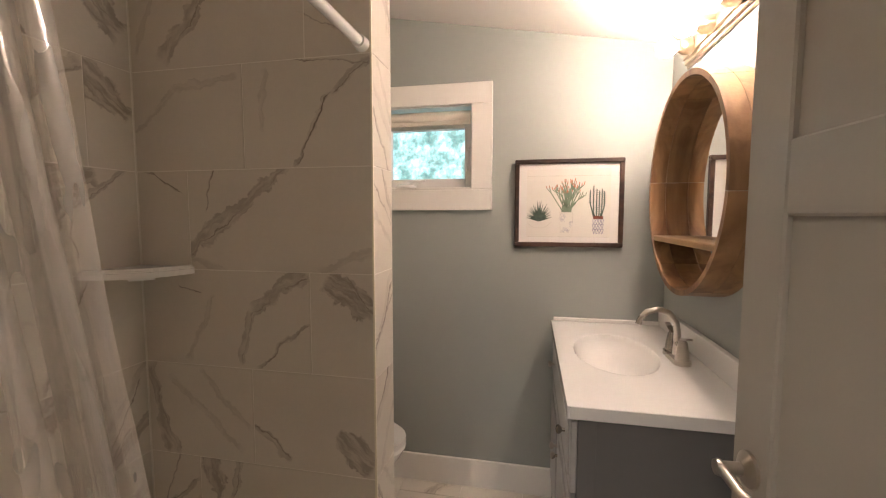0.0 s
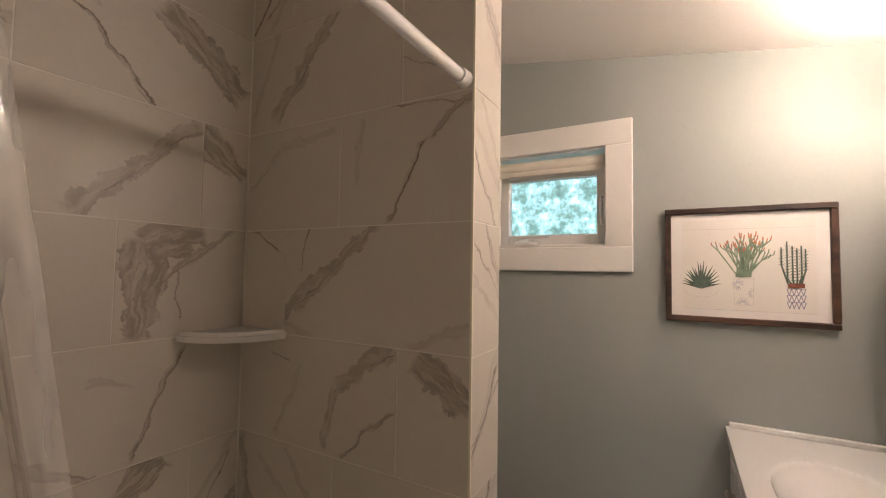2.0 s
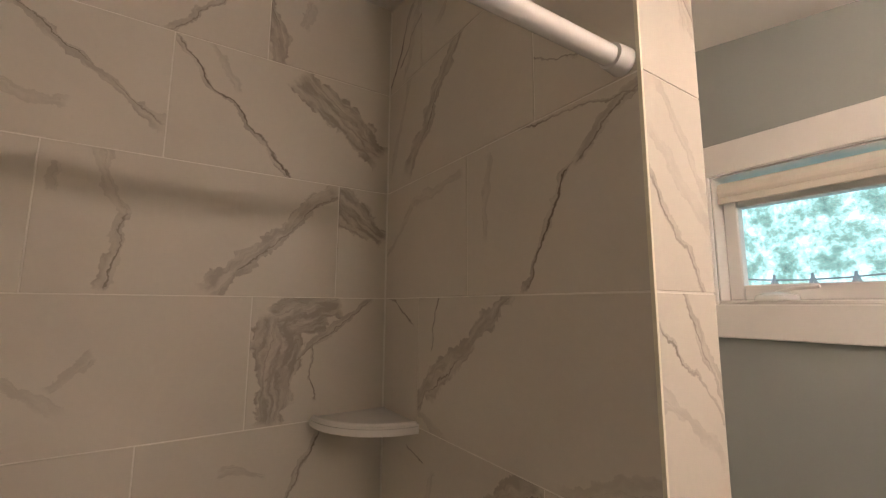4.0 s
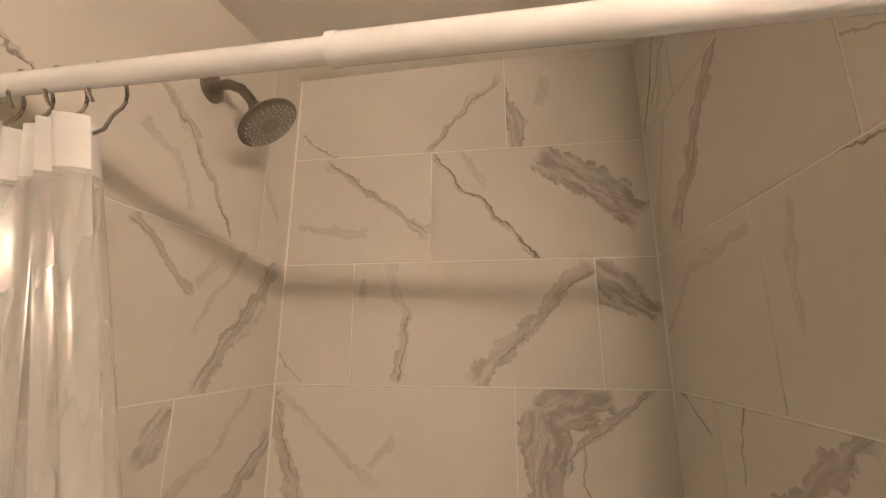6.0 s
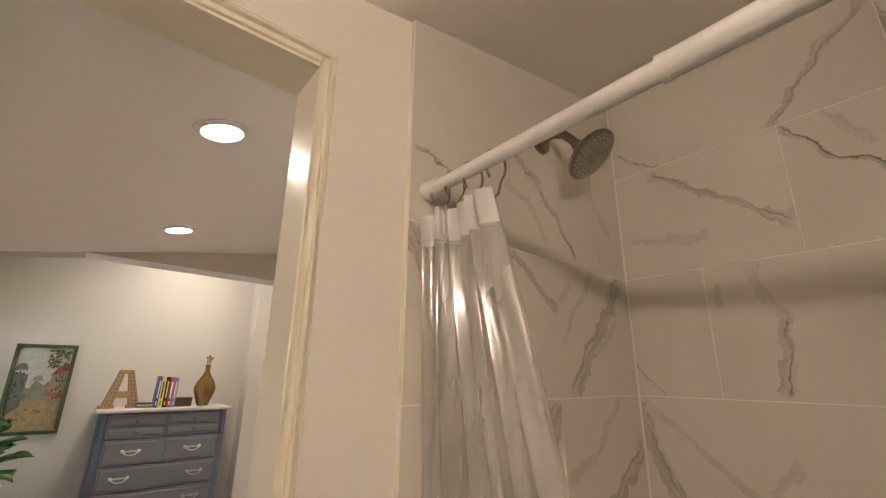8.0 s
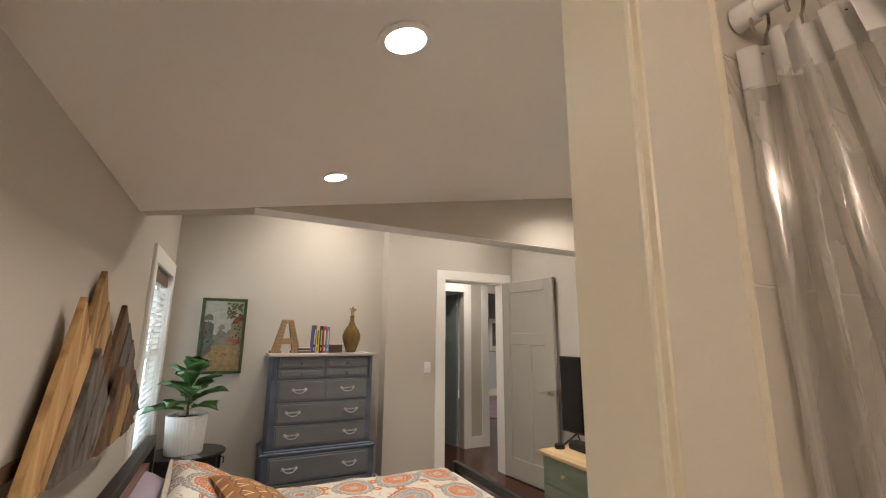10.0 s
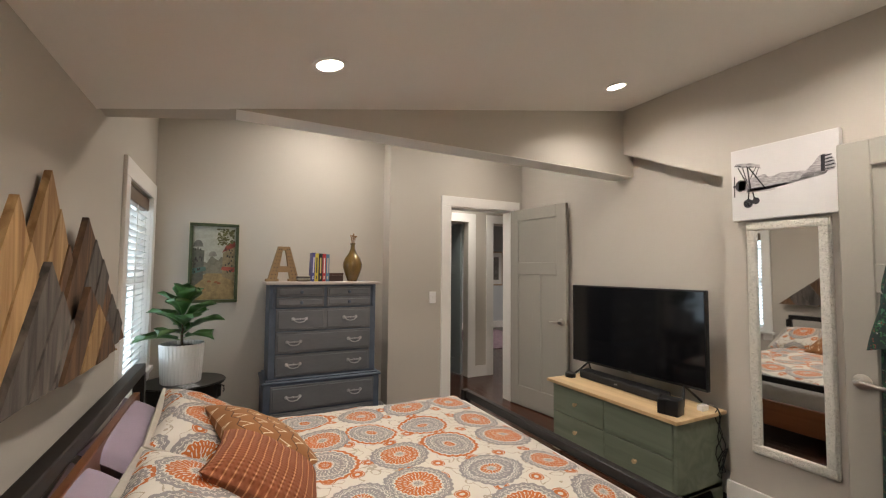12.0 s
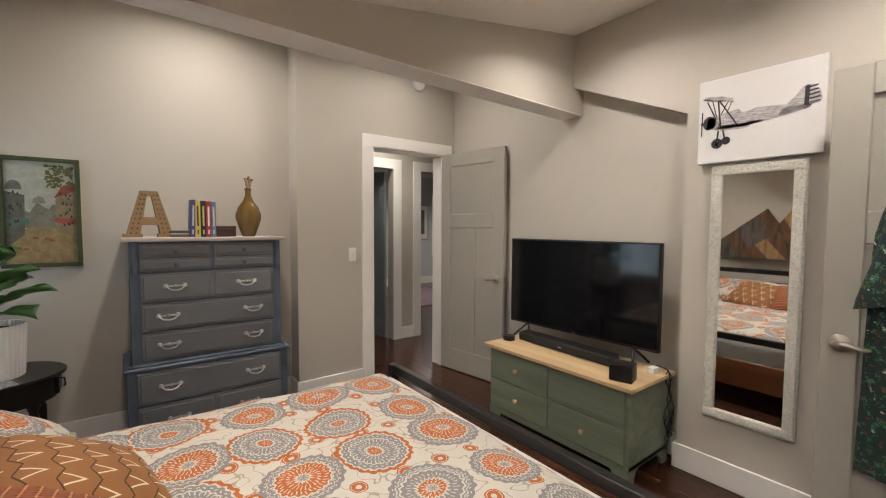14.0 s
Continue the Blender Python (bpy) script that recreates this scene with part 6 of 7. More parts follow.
    shape("wheel_hub", light, disc(-0.165, -0.115, 0.011))


plane_canvas()


def wall_mirror():
    t = thing("wall_mirror", "tall rectangular mirror in an ornate white carved frame", "mirror", pose(XW, -0.078, 1.02, 0, 0, 90))
    W, H, F = 0.19, 0.655, 0.044
    FR = mat("carved_white_frame", (0.78, 0.75, 0.67), 0.5, vary=0.12, scale=60, grain=140, bump=0.0)
    n, l, b = graph(FR)
    v = n.new("ShaderNodeTexNoise")
    v.inputs["Scale"].default_value, v.inputs["Distortion"].default_value = 55, 3.0
    tc = n.new("ShaderNodeTexCoord")
    bp = node(n, "Bump")
    bp.inputs["Strength"].default_value, bp.inputs["Distance"].default_value = 1.0, 0.012
    l.new(tc.outputs["Object"], v.inputs["Vector"]), l.new(v.outputs[0], bp.inputs["Height"]), l.new(bp.outputs[0], b.inputs["Normal"])
    # grey-brown shade of the carved hollows, put into the colour
    hollow_shade, shaded = node(n, "MapRange", i1=0.32, i2=0.44, i3=0.55, i4=0.0), n.new("ShaderNodeMix")
    shaded.data_type = "RGBA"
    shaded.inputs["B"].default_value = (0.30, 0.265, 0.20, 1)
    l.new(v.outputs[0], hollow_shade.inputs[0]), l.new(hollow_shade.outputs[0], shaded.inputs["Factor"])
    l.new(b.inputs["Base Color"].links[0].from_socket, shaded.inputs["A"]), l.new(shaded.outputs["Result"], b.inputs["Base Color"])
    for a0, a1, c0, c1 in ((-W, W, H - F, H), (-W, W, -H, -H + F), (-W, -W + F, -H + F, H - F), (W - F, W, -H + F, H - F)):
        part("frame", box(B(), a0, a1, -0.03, -0.004, c0, c1, 0.008, 3), FR, t, "", True)
    bm = B()
    for a0, a1, c0, c1 in ((-W - 0.004, W + 0.004, H, H + 0.006), (-W - 0.004, W + 0.004, -H - 0.006, -H), (-W - 0.006, -W, -H, H), (W, W + 0.006, -H, H)):
        box(bm, a0, a1, -0.022, -0.002, c0, c1, 0.002)
    part("back_edge", bm, FR, t)
    part("glass", box(B(), -W + F - 0.004, W - F + 0.004, -0.014, -0.008, -H + F - 0.004, H - F + 0.004), MIRROR, t, "mirror glass")


wall_mirror()


# ---- television corner ----
def tv_stand():
    t = thing("tv_stand", "sage green stained low chest with a honey pine top", "tv stand", pose(-1.985, -0.985, 0))
    w, D = 0.52, 0.44
    bm = box(B(), -D, -0.012, -w, w, 0.075, 0.515, 0.003)
    part("body", bm, OLIVE, t)
    for s in (-1, 1):
        bm = prism(B(), [(-D, 0.0), (-D + 0.06, 0.0), (-D + 0.085, 0.05), (-D + 0.12, 0.074), (-0.13, 0.074), (-0.09, 0.05), (-0.07, 0.0), (-0.01, 0.0), (-0.01, 0.10), (-D, 0.10)], "y", s * w - (0.018 if s > 0 else 0.0), s * w + (0.0 if s > 0 else 0.018))
        part("side_foot", bm, OLIVE, t)
    part("plinth", prism(B(), [(-w + 0.018, 0.10), (-w + 0.018, 0.0), (-w + 0.07, 0.0), (-w + 0.10, 0.06), (w - 0.10, 0.06), (w - 0.07, 0.0), (w - 0.018, 0.0), (w - 0.018, 0.10)], "x", -0.03, -0.008), OLIVE, t)
    part("top", box(B(), -D - 0.01, 0.03, -w - 0.03, w + 0.03, 0.515, 0.538, 0.005, 2), PINE, t, "honey pine top board")
    for s in (-1, 1):
        for z0, z1 in ((0.11, 0.298), (0.306, 0.505)):
            d = part("drawer", box(B(), -0.014, 0.004, min(s * 0.003, s * (w - 0.02)), max(s * 0.003, s * (w - 0.02)), z0, z1, 0.003), OLIVE, t)
            if s < 0 or z0 < 0.2:
                part("knob", lathe(B(), [(0.008, 0), (0.007, 0.01), (0.015, 0.018), (0.014, 0.026), (0.003, 0.03)], seg=18, m=Matrix.Translation((0.004, s * 0.255, (z0 + z1) / 2)) @ Matrix.Rotation(radians(90), 4, "Y")), PINE, d, "round pine knob", True)


tv_stand()


def television():
    t = thing("television", "large black flat television on two feet, switched off", "television", pose(-2.335, -1.055, 0.538, 0, 0, 1.8))
    W, H = 0.56, 0.635
    part("cabinet", box(B(), -0.028, 0.006, -W, W, 0.10, 0.10 + H, 0.006, 2), BLACK, t)
    part("screen", box(B(), 0.0055, 0.0085, -W + 0.011, W - 0.011, 0.10 + 0.018, 0.10 + H - 0.011), SCREEN, t, "glossy black screen")
    part("badge", box(B(), 0.0065, 0.008, -0.012, 0.012, 0.106, 0.112), SILVER, t, "small silver badge")
    for s in (-1, 1):
        part("foot", tube(B(), [(0.10, s * 0.46, 0.006), (-0.01, s * 0.40, 0.105), (-0.10, s * 0.46, 0.006)], 0.008, 8), BLACK, t, "splayed foot", True)


television()


def av_items():
    s = thing("soundbar", "black soundbar with a fabric front on the pine top", "speaker", pose(-2.235, -1.06, 0.538, 0, 0, -2))
    part("body", box(B(), -0.055, 0.045, -0.37, 0.37, 0.004, 0.062, 0.012, 3), mat("black_grille", (0.012, 0.012, 0.013), 0.7, vary=0.2, grain=500, bump=0.4), s, "", True)
    part("top_plate", box(B(), -0.05, 0.04, -0.365, 0.365, 0.062, 0.066, 0.002), BLACK, s)
    part("badge", box(B(), 0.0445, 0.0465, -0.014, 0.014, 0.03, 0.036), SILVER, s)
    for y in (-0.3, 0.3):
        part("foot", cyl(B(), (0, y, 0), (0, y, 0.006), 0.015, seg=12), BLACK, s)
    e = thing("smart_speaker", "small round black puck speaker", "speaker", pose(-2.15, -1.475, 0.538))
    part("body", lathe(B(), [(0.040, 0), (0.042, 0.004), (0.042, 0.03), (0.038, 0.034), (0.002, 0.034)], seg=32), BLACK, e, "", True)
    c = thing("media_box", "small upright black media box", "media player", pose(-2.06, -0.545, 0.538, 0, 0, 14))
    part("body", box(B(), -0.05, 0.05, -0.06, 0.06, 0, 0.095, 0.008, 2), BLACK, c, "", True)
    part("front", box(B(), 0.05, 0.058, -0.055, -0.005, 0.004, 0.09, 0.003), BLACK, c)
    a = thing("power_adapter", "small white plug adapter on the chest", "adapter", pose(-2.30, -0.50, 0.538))
    part("body", box(B(), -0.03, 0.03, -0.02, 0.02, 0, 0.035, 0.005, 2), WHITEPLASTIC, a)
    for i, (dy, sag) in enumerate(((0.0, 0.0), (0.025, 0.05), (-0.02, 0.1))):
        k = thing("power_cable", "thin black cable hanging beside the chest", "cable", pose(-2.40, -0.44, 0), "cables beside the chest")
        pts = [(0.02, -0.06 + dy, 0.56), (0.05, 0.0, 0.56)] + [(0.055 + 0.02 * math.sin(j * 0.9 + i), 0.012 + dy * 0.4 + 0.012 * math.sin(j * 1.3 + i * 2), 0.53 - j * 0.045 * (1 - sag)) for j in range(9)]
        pts += [(0.03, 0.0 + dy, 0.14 + sag), (-0.02, -0.02, 0.18 + sag), (-0.06, -0.01, 0.3)]
        part("cord", tube(B(), pts, 0.0032, 6), BLACK, k, "", True)


av_items()


def robe():
    m = mat("floral_cotton", (0.012, 0.028, 0.026), 0.8, vary=0.2, scale=9, grain=300, bump=0.1)
    n, l, b = graph(m)
    tc = n.new("ShaderNodeTexCoord")
    for sc, lim, c, rnd in ((34, 0.30, (0.03, 0.11, 0.045, 1), 1.0), (26, 0.235, (0.05, 0.16, 0.09, 1), 1.0), (23, 0.17, (0.42, 0.40, 0.36, 1), 1.0), (38, 0.2, (0.22, 0.05, 0.035, 1), 1.0)):
        nz = n.new("ShaderNodeTexNoise")
        nz.inputs["Scale"].default_value = sc * 2.2
        ad = node(n, "VectorMath", op="MULTIPLY_ADD")
        ad.inputs[1].default_value = (0.05, 0.05, 0.05)
        l.new(tc.outputs["Object"], nz.inputs["Vector"]), l.new(nz.outputs["Color"], ad.inputs[0]), l.new(tc.outputs["Object"], ad.inputs[2])
        v = n.new("ShaderNodeTexVoronoi")
        v.inputs["Scale"].default_value = sc
        l.new(ad.outputs[0], v.inputs["Vector"])
        lt = node(n, "Math", op="LESS_THAN", i1=lim)
        l.new(v.outputs["Distance"], lt.inputs[0])
        mx = n.new("ShaderNodeMix")
        mx.data_type = "RGBA"
        mx.inputs["B"].default_value = c
        old = b.inputs["Base Color"].links[0].from_socket
        l.new(lt.outputs[0], mx.inputs["Factor"]), l.new(old, mx.inputs["A"]), l.new(mx.outputs["Result"], b.inputs["Base Color"])
    t = thing("robe", "dark green floral robe hanging on the closet door", "robe", pose(-2.17, 0.57, 0.44))

    def body(u, v):
        a = 2 * math.pi * u
        z = 1.20 * v
        wy = 0.20 - 0.09 * max(0, (v - 0.72) / 0.28) ** 1.5
        fold = 1 + 0.10 * math.sin(7 * a + 2 * v) * (1 - v)
        return (0.035 + 0.04 * math.cos(a) * fold, wy * math.sin(a) * fold, z)
    part("body", cloth_grid(B(), body, 60, 16), m, t, "", True)

    def sleeve(u, v):
        a = 2 * math.pi * u
        c = Vector((0.05, -0.095, 1.06)).lerp(Vector((0.06, -0.175, 0.64)), v)
        return (c.x + 0.035 * math.cos(a), c.y + (0.055 + 0.012 * v) * math.sin(a) * (1 + 0.05 * math.sin(9 * v)), c.z + 0.02 * math.sin(a))
    part("sleeve", cloth_grid(B(), sleeve, 28, 10), m, t, "", True)
    part("hook", tube(B(), [(-0.018, 0, 1.24), (0.02, 0, 1.24), (0.035, 0, 1.21), (0.05, 0, 1.23)], 0.005, 8), NICKEL, t, "nickel hook on the door")


robe()


# ---- small fittings ----
def wall_plate():
    t = thing("light_switch", "white rocker light switch plate on the wall", "light switch", pose(-1.442, YSW, 1.122))
    part("plate", box(B(), -0.035, 0.035, 0.0, 0.006, -0.057, 0.057, 0.003), WHITEPLASTIC, t)
    part("toggle", box(B(), -0.005, 0.005, 0.006, 0.018, -0.010, 0.012, 0.002), WHITEPLASTIC, t)
    s = thing("smoke_detector", "round white smoke detector above the door", "smoke detector", pose(-2.10, YSW, 2.65))
    part("body", lathe(B(), [(0.065, 0), (0.064, 0.018), (0.05, 0.032), (0.002, 0.034)], seg=32, m=Matrix.Rotation(radians(-90), 4, "X")), WHITEPLASTIC, s, "", True)


wall_plate()


def hall_items():
    t = thing("hall_picture", "framed picture on the far room wall", "picture", pose(-5.52, -7.599, 1.45))
    part("frame", box(B(), -0.2, 0.2, 0.0, 0.025, -0.42, 0.42, 0.004), mat("oak_frame", (0.35, 0.24, 0.14), 0.5), t)
    part("mount", box(B(), -0.17, 0.17, 0.024, 0.028, -0.39, 0.39), mat("hall_mount", (0.7, 0.68, 0.64), 0.7), t)
    part("print", box(B(), -0.08, 0.08, 0.0275, 0.03, -0.28, 0.28), mat("hall_print", (0.12, 0.11, 0.10), 0.7, vary=0.7, scale=18), t)
    r = thing("rug", "dull purple patterned rug in the far room", "rug", pose(-4.6, -6.2, 0.0))
    part("weave", box(B(), -0.7, 0.7, -1.0, 1.0, 0.0, 0.012, 0.004), mat("rug_wool", (0.13, 0.085, 0.10), 0.95, vary=0.5, scale=10, grain=120, bump=0.4), r)
    w = tagged(thing("window_3", "white framed window of the far room", "window", pose(-6.09, -7.6, 0.75)), kind="structure")
    bm = B()
    for a0, a1, c0, c1 in ((-0.25, -0.15, -0.1, 1.35), (0.15, 0.25, -0.1, 1.35), (-0.15, 0.15, 1.25, 1.35), (-0.15, 0.15, -0.1, 0.0)):
        box(bm, a0, a1, 0.0, 0.02, c0, c1, 0.003)
    part("casing", bm, TRIM, w)
    bm = B()
    box(bm, -0.15, 0.15, -0.08, -0.05, 0.6, 0.65), box(bm, -0.15, -0.12, -0.08, -0.05, 0, 1.25), box(bm, 0.12, 0.15, -0.08, -0.05, 0, 1.25)
    part("window_frame", bm, BLACK, w)
    g = part("pane", box(B(), -0.15, 0.15, -0.068, -0.064, 0, 1.25), GLASS, w)
    g.visible_shadow = False


hall_items()


# ---- outside ----
def foliage_backdrop():
    m = bpy.data.materials.new("glowing_distant_trees")
    m.use_nodes = True
    n, l, b = graph(m)
    tc, t1, t2 = n.new("ShaderNodeTexCoord"), n.new("ShaderNodeTexNoise"), n.new("ShaderNodeTexNoise")
    t1.inputs["Scale"].default_value, t1.inputs["Detail"].default_value, t1.inputs["Roughness"].default_value = 4.0, 9, 0.72
    l.new(tc.outputs["Object"], t1.inputs["Vector"])
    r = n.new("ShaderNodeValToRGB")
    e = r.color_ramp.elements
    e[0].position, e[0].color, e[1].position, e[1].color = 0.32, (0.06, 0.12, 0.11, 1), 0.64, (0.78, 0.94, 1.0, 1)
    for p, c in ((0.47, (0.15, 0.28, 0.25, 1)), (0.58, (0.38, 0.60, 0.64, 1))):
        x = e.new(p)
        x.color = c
    # the card glows by itself, in place of daylight on trees and sky
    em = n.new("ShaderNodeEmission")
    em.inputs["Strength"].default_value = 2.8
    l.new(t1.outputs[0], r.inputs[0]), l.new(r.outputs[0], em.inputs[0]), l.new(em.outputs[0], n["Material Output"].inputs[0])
    return m


GLOWING_TREES = foliage_backdrop()
setting("backdrop_north", box(B(), -8, 6, 9.0, 9.1, -2, 7), GLOWING_TREES, "glowing backdrop card of blurred green trees behind the house", "backdrop")
setting("backdrop_east", box(B(), 7.0, 7.1, -12, 6, -2, 7), GLOWING_TREES, "glowing backdrop card of blurred green trees beside the house", "backdrop")
setting("backdrop_south", box(B(), -14, 3, -13.1, -13.0, -2, 7), GLOWING_TREES, "glowing backdrop card of blurred green trees past the far room", "backdrop")
setting("ground", box(B(), -40, 40, -40, 40, -0.6, -0.5), mat("lawn", (0.06, 0.10, 0.03), 0.95, vary=0.3, grain=20, bump=0.5), "green lawn round the house", "ground")


def deck_rail():
    t = thing("deck_railing", "white painted deck railing outside the window", "railing", pose(-0.4, 5.6, -0.5))
    part("top_rail", box(B(), -3, 3, -0.04, 0.04, 1.90, 1.96, 0.004), TRIM, t), part("low_rail", box(B(), -3, 3, -0.02, 0.02, 1.72, 1.76, 0.004), TRIM, t)
    for i in range(7):
        part("post", box(B(), -3 + i, -2.92 + i, -0.04, 0.04, 0, 1.9, 0.004), TRIM, t)
    s = thing("string_lights", "sagging white string lights with hanging bulbs", "string lights", pose(-0.4, 5.3, 1.72))
    part("cable", tube(B(), [(x * 0.25, 0, 0.10 * (x / 6.0) ** 2 + 0.04 * math.sin(x * 0.6)) for x in range(-10, 11)], 0.006, 6), WHITEPLASTIC, s)
    for x in (-2.5, 2.5):
        part("pole", cyl(B(), (x, 0, -2.22), (x, 0, 0.42), 0.02, seg=12), WHITEPLASTIC, s, "", True)
    for i in range(-4, 5):
        part("bulb", lathe(B(), [(0.008, 0.0), (0.012, -0.03), (0.028, -0.07), (0.02, -0.10), (0.002, -0.11)], (i * 0.22, 0, 0.02), 10), WHITEPLASTIC, s, "", True)


deck_rail()


# ---- tiles and planks ----
TH, TW, GAP = 0.308, 0.613, 0.0030
tile_meshes = {}
# how a vein looks: half width of its line, width of the grey band, strength of band and line
VEIN_STYLES = {"t": (0.0026, 0.006, 0.30, 0.75), "d": (0.0040, 0.013, 0.42, 0.85), "m": (0.0030, 0.022, 0.38, 0.70), "m+": (0.0034, 0.044, 0.44, 0.65),
               "f": (0.0014, 0.022, 0.20, 0.26), "p": (0.0034, 0.050, 0.50, 0.70), "P": (0.0022, 0.085, 0.55, 0.50)}
# veins that stand out on the shower walls: from (along, up) to (along, up), and the look
BACK_HIGH = [
    (1.18, 2.22, 1.30, 2.14, "t"),
    (1.76, 2.35, 1.56, 2.14, "m"),
    (1.77, 2.34, 1.81, 2.14, "p"),
    (1.85, 2.26, 1.88, 2.35, "f"),
    (1.27, 2.13, 1.56, 1.91, "m"),
    (1.19, 1.94, 1.40, 1.92, "f"),
    (1.57, 2.12, 1.85, 1.83, "d"),
    (1.65, 2.13, 1.72, 2.03, "f"),
    (1.87, 2.13, 2.11, 1.95, "P"),
    (1.46, 1.83, 1.51, 1.69, "f"),
    (1.51, 1.69, 1.49, 1.53, "m"),
    (1.17, 1.60, 1.25, 1.53, "t"),
    (1.98, 1.81, 1.68, 1.53, "m+"),
    (1.40, 1.78, 1.39, 1.73, "f"),
    (1.98, 1.82, 2.12, 1.70, "P"),
]
BACK_LOW = [
    (1.17, 1.51, 1.26, 1.23, "m+"),
    (1.19, 1.50, 1.44, 1.30, "f"),
    (1.81, 1.23, 1.82, 1.47, "P"),
    (1.82, 1.47, 1.98, 1.52, "P"),
    (2.09, 1.52, 1.81, 1.32, "m"),
    (1.92, 1.41, 1.93, 1.26, "t"),
    (1.49, 1.40, 1.42, 1.34, "f"),
    (1.95, 1.19, 1.83, 0.92, "d"),
    (1.60, 1.00, 1.77, 0.89, "m"),
    (1.90, 0.89, 1.81, 0.84, "m"),
    (1.72, 1.14, 1.82, 1.11, "f"),
    (1.91, 0.89, 1.82, 0.81, "P"),
    (1.97, 0.74, 1.86, 0.67, "m"),
]
PARTITION_HIGH = [
    (-0.55, 2.15, -0.80, 1.86, "m+"),
    (-0.79, 2.17, -0.90, 1.89, "f"),
    (-0.34, 1.95, -0.23, 1.91, "t"),
    (-0.56, 1.79, -0.77, 1.77, "f"),
    (-0.77, 1.77, -0.92, 1.64, "f"),
    (-0.13, 1.81, -0.25, 1.73, "m"),
    (-0.26, 1.73, -0.37, 1.53, "d"),
    (-0.46, 1.81, -0.48, 1.63, "f"),
    (-0.13, 1.80, -0.37, 1.83, "t"),
]
PARTITION_LOW = [
    (-0.91, 1.53, -0.76, 1.45, "t"),
    (-0.65, 1.53, -0.68, 1.40, "t"),
    (-0.40, 1.52, -0.75, 1.25, "m+"),
    (-0.12, 1.28, -0.30, 1.22, "f"),
    (-0.74, 1.25, -0.61, 1.21, "f"),
    (-0.35, 1.20, -0.53, 1.08, "m+"),
    (-0.53, 1.08, -0.57, 0.91, "m"),
    (-0.34, 1.05, -0.51, 0.91, "d"),
    (-0.27, 1.21, -0.12, 1.11, "P"),
    (-0.22, 1.20, -0.13, 1.08, "t"),
    (-0.66, 1.13, -0.76, 0.92, "f"),
    (-0.79, 1.16, -0.72, 1.14, "t"),
    (-0.91, 0.89, -0.83, 0.60, "m+"),
    (-0.72, 0.90, -0.55, 0.71, "f"),
    (-0.84, 0.86, -0.59, 0.65, "f"),
    (-0.54, 0.73, -0.41, 0.63, "m"),
    (-0.25, 0.73, -0.13, 0.66, "P"),
    (-0.69, 0.62, -0.66, 0.47, "P"),
    (-0.58, 0.62, -0.62, 0.47, "m"),
]
HEAD_HIGH = [
    (-0.44, 2.07, -0.54, 2.00, "m"),
    (-0.54, 2.00, -0.68, 1.85, "d"),
    (-0.42, 1.97, -0.49, 1.94, "f"),
    (-0.49, 1.96, -0.55, 1.87, "f"),
    (-0.18, 1.97, -0.28, 1.96, "t"),
    (-0.20, 2.25, -0.37, 2.28, "f"),
    (-0.77, 2.04, -0.86, 1.94, "f"),
    (-0.43, 1.82, -0.58, 1.71, "m"),
    (-0.75, 1.85, -0.59, 1.64, "f"),
    (-0.87, 1.82, -0.62, 1.54, "m+"),
    (-0.64, 1.79, -0.59, 1.73, "f"),
    (-0.84, 1.71, -0.74, 1.63, "f"),
]
HEAD_LOW = [
    (-0.62, 1.53, -0.51, 1.44, "m+"),
    (-0.91, 1.41, -0.74, 1.30, "m+"),
    (-0.82, 1.52, -0.69, 1.40, "f"),
    (-0.69, 1.40, -0.58, 1.36, "f"),
]
vein_rnd = random.Random(21)


def own_veins(la, lz):
    """Slanting veins for a tile that has no veins of its own listed."""
    lean_ = vein_rnd.choice((-1, 1, 1))
    out = []
    for style, size in ((vein_rnd.choice(("m", "m+", "d")), 0.5), ("f", 0.4), (vein_rnd.choice(("f", "t")), 0.3)):
        x, z = vein_rnd.uniform(-0.3, 0.3) * la, vein_rnd.uniform(-0.3, 0.3) * lz
        a = radians(vein_rnd.uniform(35, 70))
        dx, dz = lean_ * size * 0.35 * math.cos(a), size * 0.35 * math.sin(a)
        out.append((x - dx, z - dz, x + dx, z + dz, style))
    return out


def tile(parent, axis, face, a0, a1, z0, z1, out, veins=()):
    """One tile on a wall face (axis x or y) or on the floor (axis z); out is the way it faces."""
    la, lz = round(a1 - a0 - GAP, 3), round(z1 - z0 - GAP, 3)
    if la < 0.012 or lz < 0.012:
        return
    key = (axis == "y", la, lz)
    if key not in tile_meshes:
        bm = box(B(), -0.005, 0.005, -la / 2, la / 2, -lz / 2, lz / 2, 0.0006) if axis == "y" else box(B(), -la / 2, la / 2, -0.005, 0.005, -lz / 2, lz / 2, 0.0006)
        tile_meshes[key] = mesh_of("tile", bm, MARBLE)
    ob = new("tile", tile_meshes[key])
    ob.parent = parent
    c, m = (a0 + a1) / 2, (z0 + z1) / 2
    ob.location = {"x": (c, face - out * 0.005, m), "y": (face - out * 0.005, c, m), "z": (c, m, face - out * 0.005)}[axis]
    if axis == "z":
        ob.rotation_euler = (radians(-90), 0, 0)
    mine = [(p - c, q - m, u - c, v - m, style) for p, q, u, v, style in veins if a0 < (p + u) / 2 <= a1 and z0 < (q + v) / 2 <= z1]
    for k, (p, q, u, v, style) in enumerate((mine or own_veins(la, lz))[:VEIN_SLOTS]):
        ob["vein_%d" % k], ob["style_%d" % k] = (p, q, u, v), VEIN_STYLES[style]


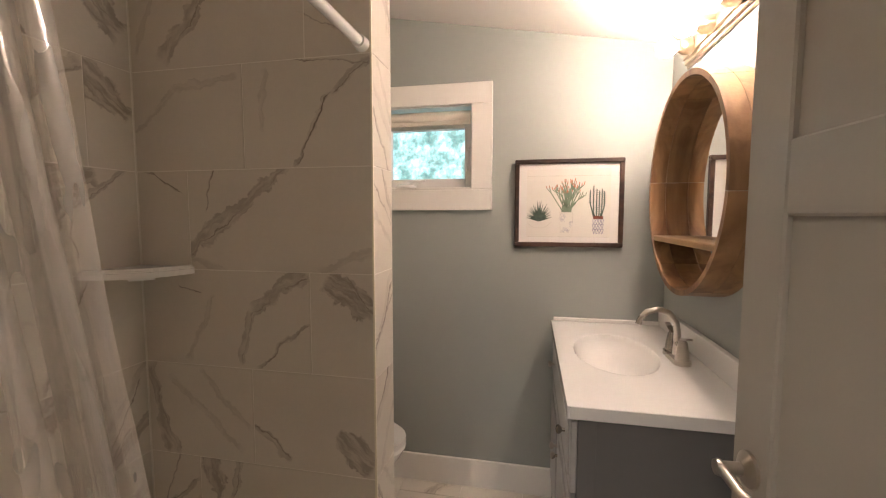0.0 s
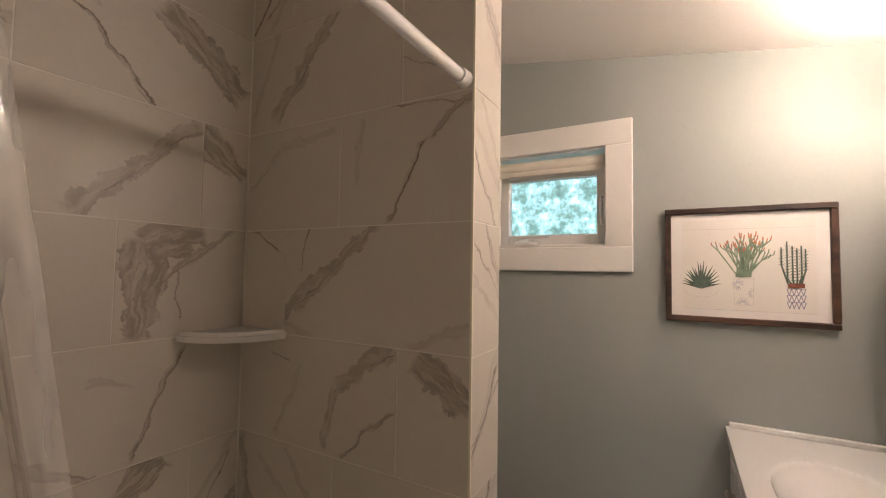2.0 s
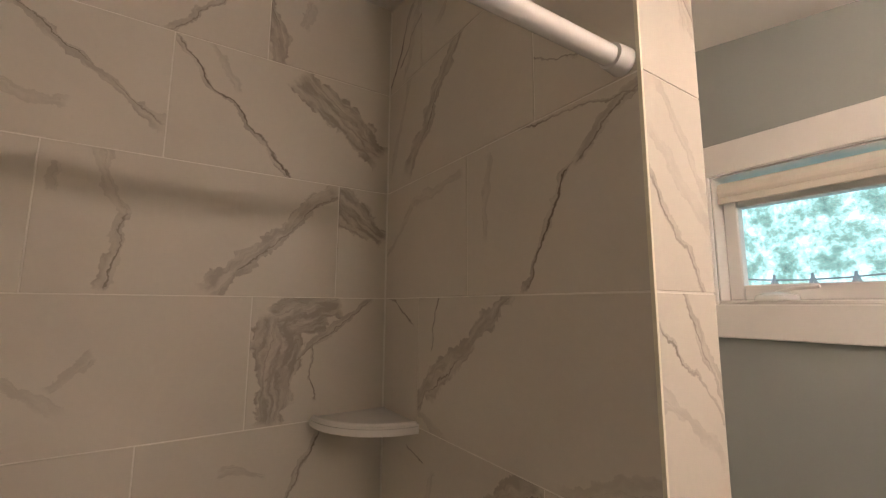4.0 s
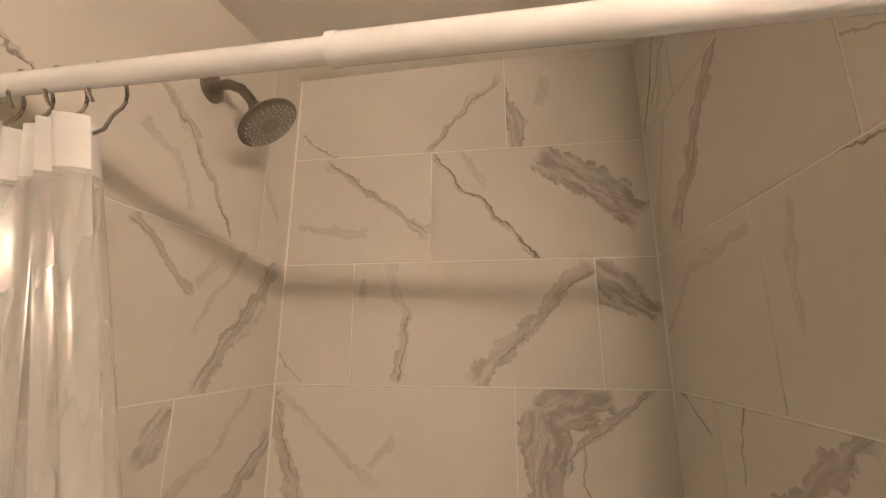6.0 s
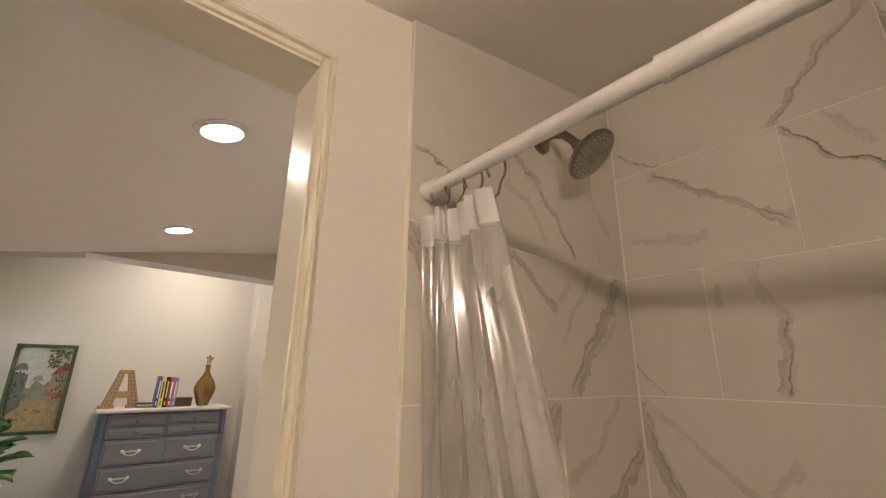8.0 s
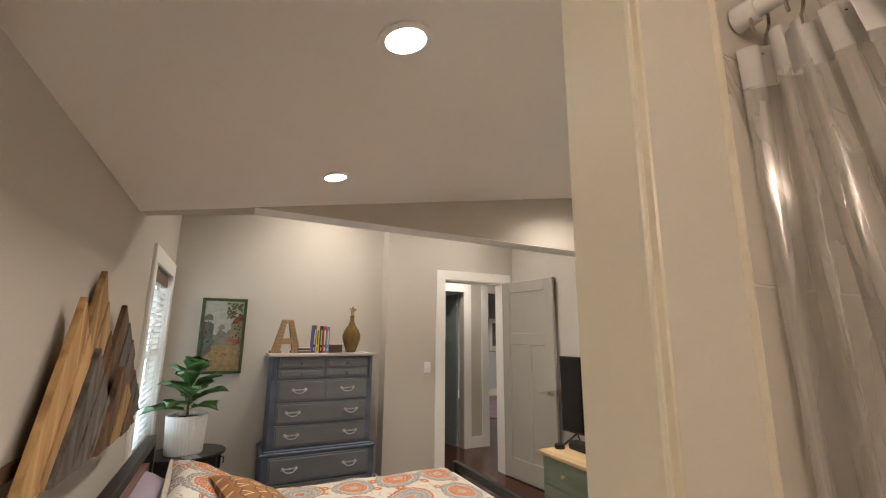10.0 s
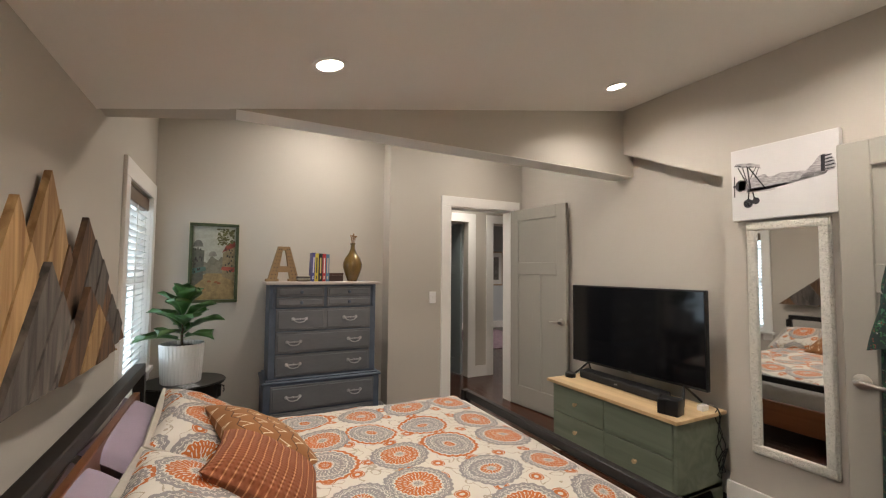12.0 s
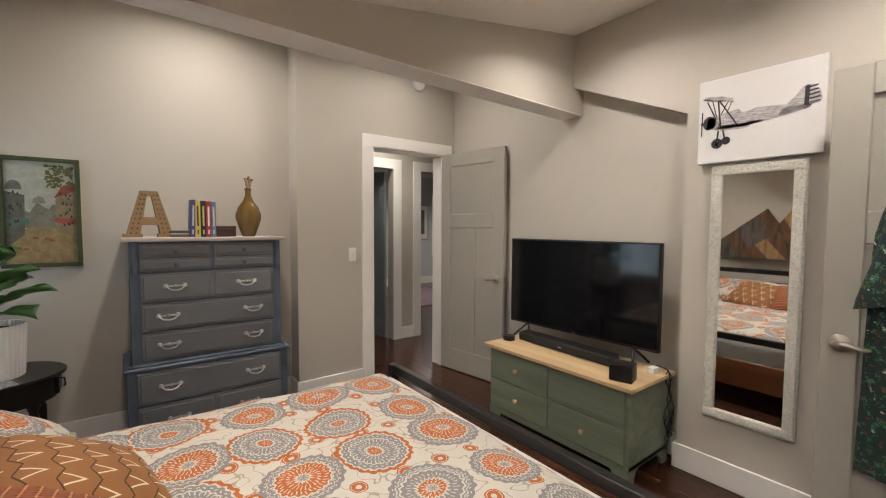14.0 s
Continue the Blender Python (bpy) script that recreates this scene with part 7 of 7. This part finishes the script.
def tiled(parent, axis, face, a0, a1, z_top, joint, step, out, veins=(), tall=False):
    """Rows of tiles; tall: the row at eye height runs up to the ceiling."""
    for k in range(-6, 1 if tall else 4):
        z0, z1 = 1.829 + TH * k, 1.829 + TH * (k + 1)
        if z0 >= z_top:
            continue
        z1, z0 = z_top if tall and k == 0 else min(z1, z_top), max(z0, 0.0)
        off = joint + step * k
        cuts = sorted({a0, a1} | {round(off + TW * i, 4) for i in range(-5, 6) if a0 + 0.02 < off + TW * i < a1 - 0.02})
        for p, q in zip(cuts, cuts[1:]):
            tile(parent, axis, face, p, q, z0, z1, out, veins)


tiled(wall_shower_back, "y", -0.925, 1.164, 2.118, 2.45, 1.563, 0.2043, 1, BACK_HIGH + BACK_LOW)
tiled(wall_partition, "x", 2.12, -0.923, -0.127, 2.45, -0.328, 0.2043, -1, PARTITION_HIGH + PARTITION_LOW)
tiled(wall_shower_head, "x", 1.162, -0.923, -0.172, 2.45, -0.79, 0.2043, 1, HEAD_HIGH + HEAD_LOW, True)
tiled(wall_partition, "y", -0.125, 2.121, 2.281, 2.45, 9.0, 0.0, 1)
bm = B()
box(bm, -0.1745, -0.1705, 1.1525, 1.1615, 0, ceil_z(-0.17) + 0.01)
box(bm, -0.130, -0.1245, 2.1185, 2.1235, 0, ceil_z(-0.12) + 0.03)
setting("trim_tile_edge", bm, CREAMTRIM, "thin pale edge strip along the tiles", "trim")
for i in range(8):
    for j in range(4):
        x0, y0 = -0.93 + i * 0.305, 1.10 + j * 0.61 - (0.305 if i % 2 else 0)
        a, b = max(x0, -0.93), min(x0 + 0.305, 0.87)
        c, d = max(y0, 1.10), min(y0 + 0.61, YN)
        if b - a > 0.03 and d - c > 0.03:
            tile(bath_floor, "z", 0.003, a, b, c, d, 1)

# floor boards: single planks in the bedroom, one joined sheet of planks in the hall and far room
PW, PL = 0.083, 1.22
rnd = random.Random(5)
plank_meshes = {}


def plank_runs(x0, x1, y0, y1):
    k = 0
    x = x0
    while x < x1 - 0.02:
        a = y0 - PL * rnd.random()
        while a < y1:
            c, d = max(a, y0), min(a + PL, y1)
            if d - c > 0.06:
                yield x, min(x + PW, x1), round(c, 2), round(d, 2)
            a += PL
        x += PW


for x, xe, c, d in plank_runs(-2.655, 0.87, -2.92, 1.095):
    key = (round(xe - x, 3), round(d - c, 2))
    if key not in plank_meshes:
        w2, l2 = key[0] / 2 - 0.0006, key[1] / 2 - 0.0006
        plank_meshes[key] = mesh_of("plank", box(B(), -w2, w2, -l2, l2, -0.006, 0.0, 0.0012), FLOORWOOD)
    ob = new("plank", plank_meshes[key])
    ob.parent = floor
    ob.location = ((x + xe) / 2, (c + d) / 2, 0.0)
verts, faces = [], []
for x, xe, c, d in plank_runs(-7.3, -0.95, -7.75, -2.922):
    i, e = len(verts), 0.0008
    verts += [(x + e, c + e, 0.0), (xe - e, c + e, 0.0), (xe - e, d - e, 0.0), (x + e, d - e, 0.0), (x, c, -0.003), (xe, c, -0.003), (xe, d, -0.003), (x, d, -0.003)]
    faces += [(i, i + 1, i + 2, i + 3)] + [(i + 4 + k, i + 4 + (k + 1) % 4, i + (k + 1) % 4, i + k) for k in range(4)]
me = bpy.data.meshes.new("hall_planks")
me.from_pydata(verts, [], faces)
me.materials.append(FLOORWOOD)
hp = new("hall_planks", me)
hp.parent = floor
hp["kind"] = "stuff"
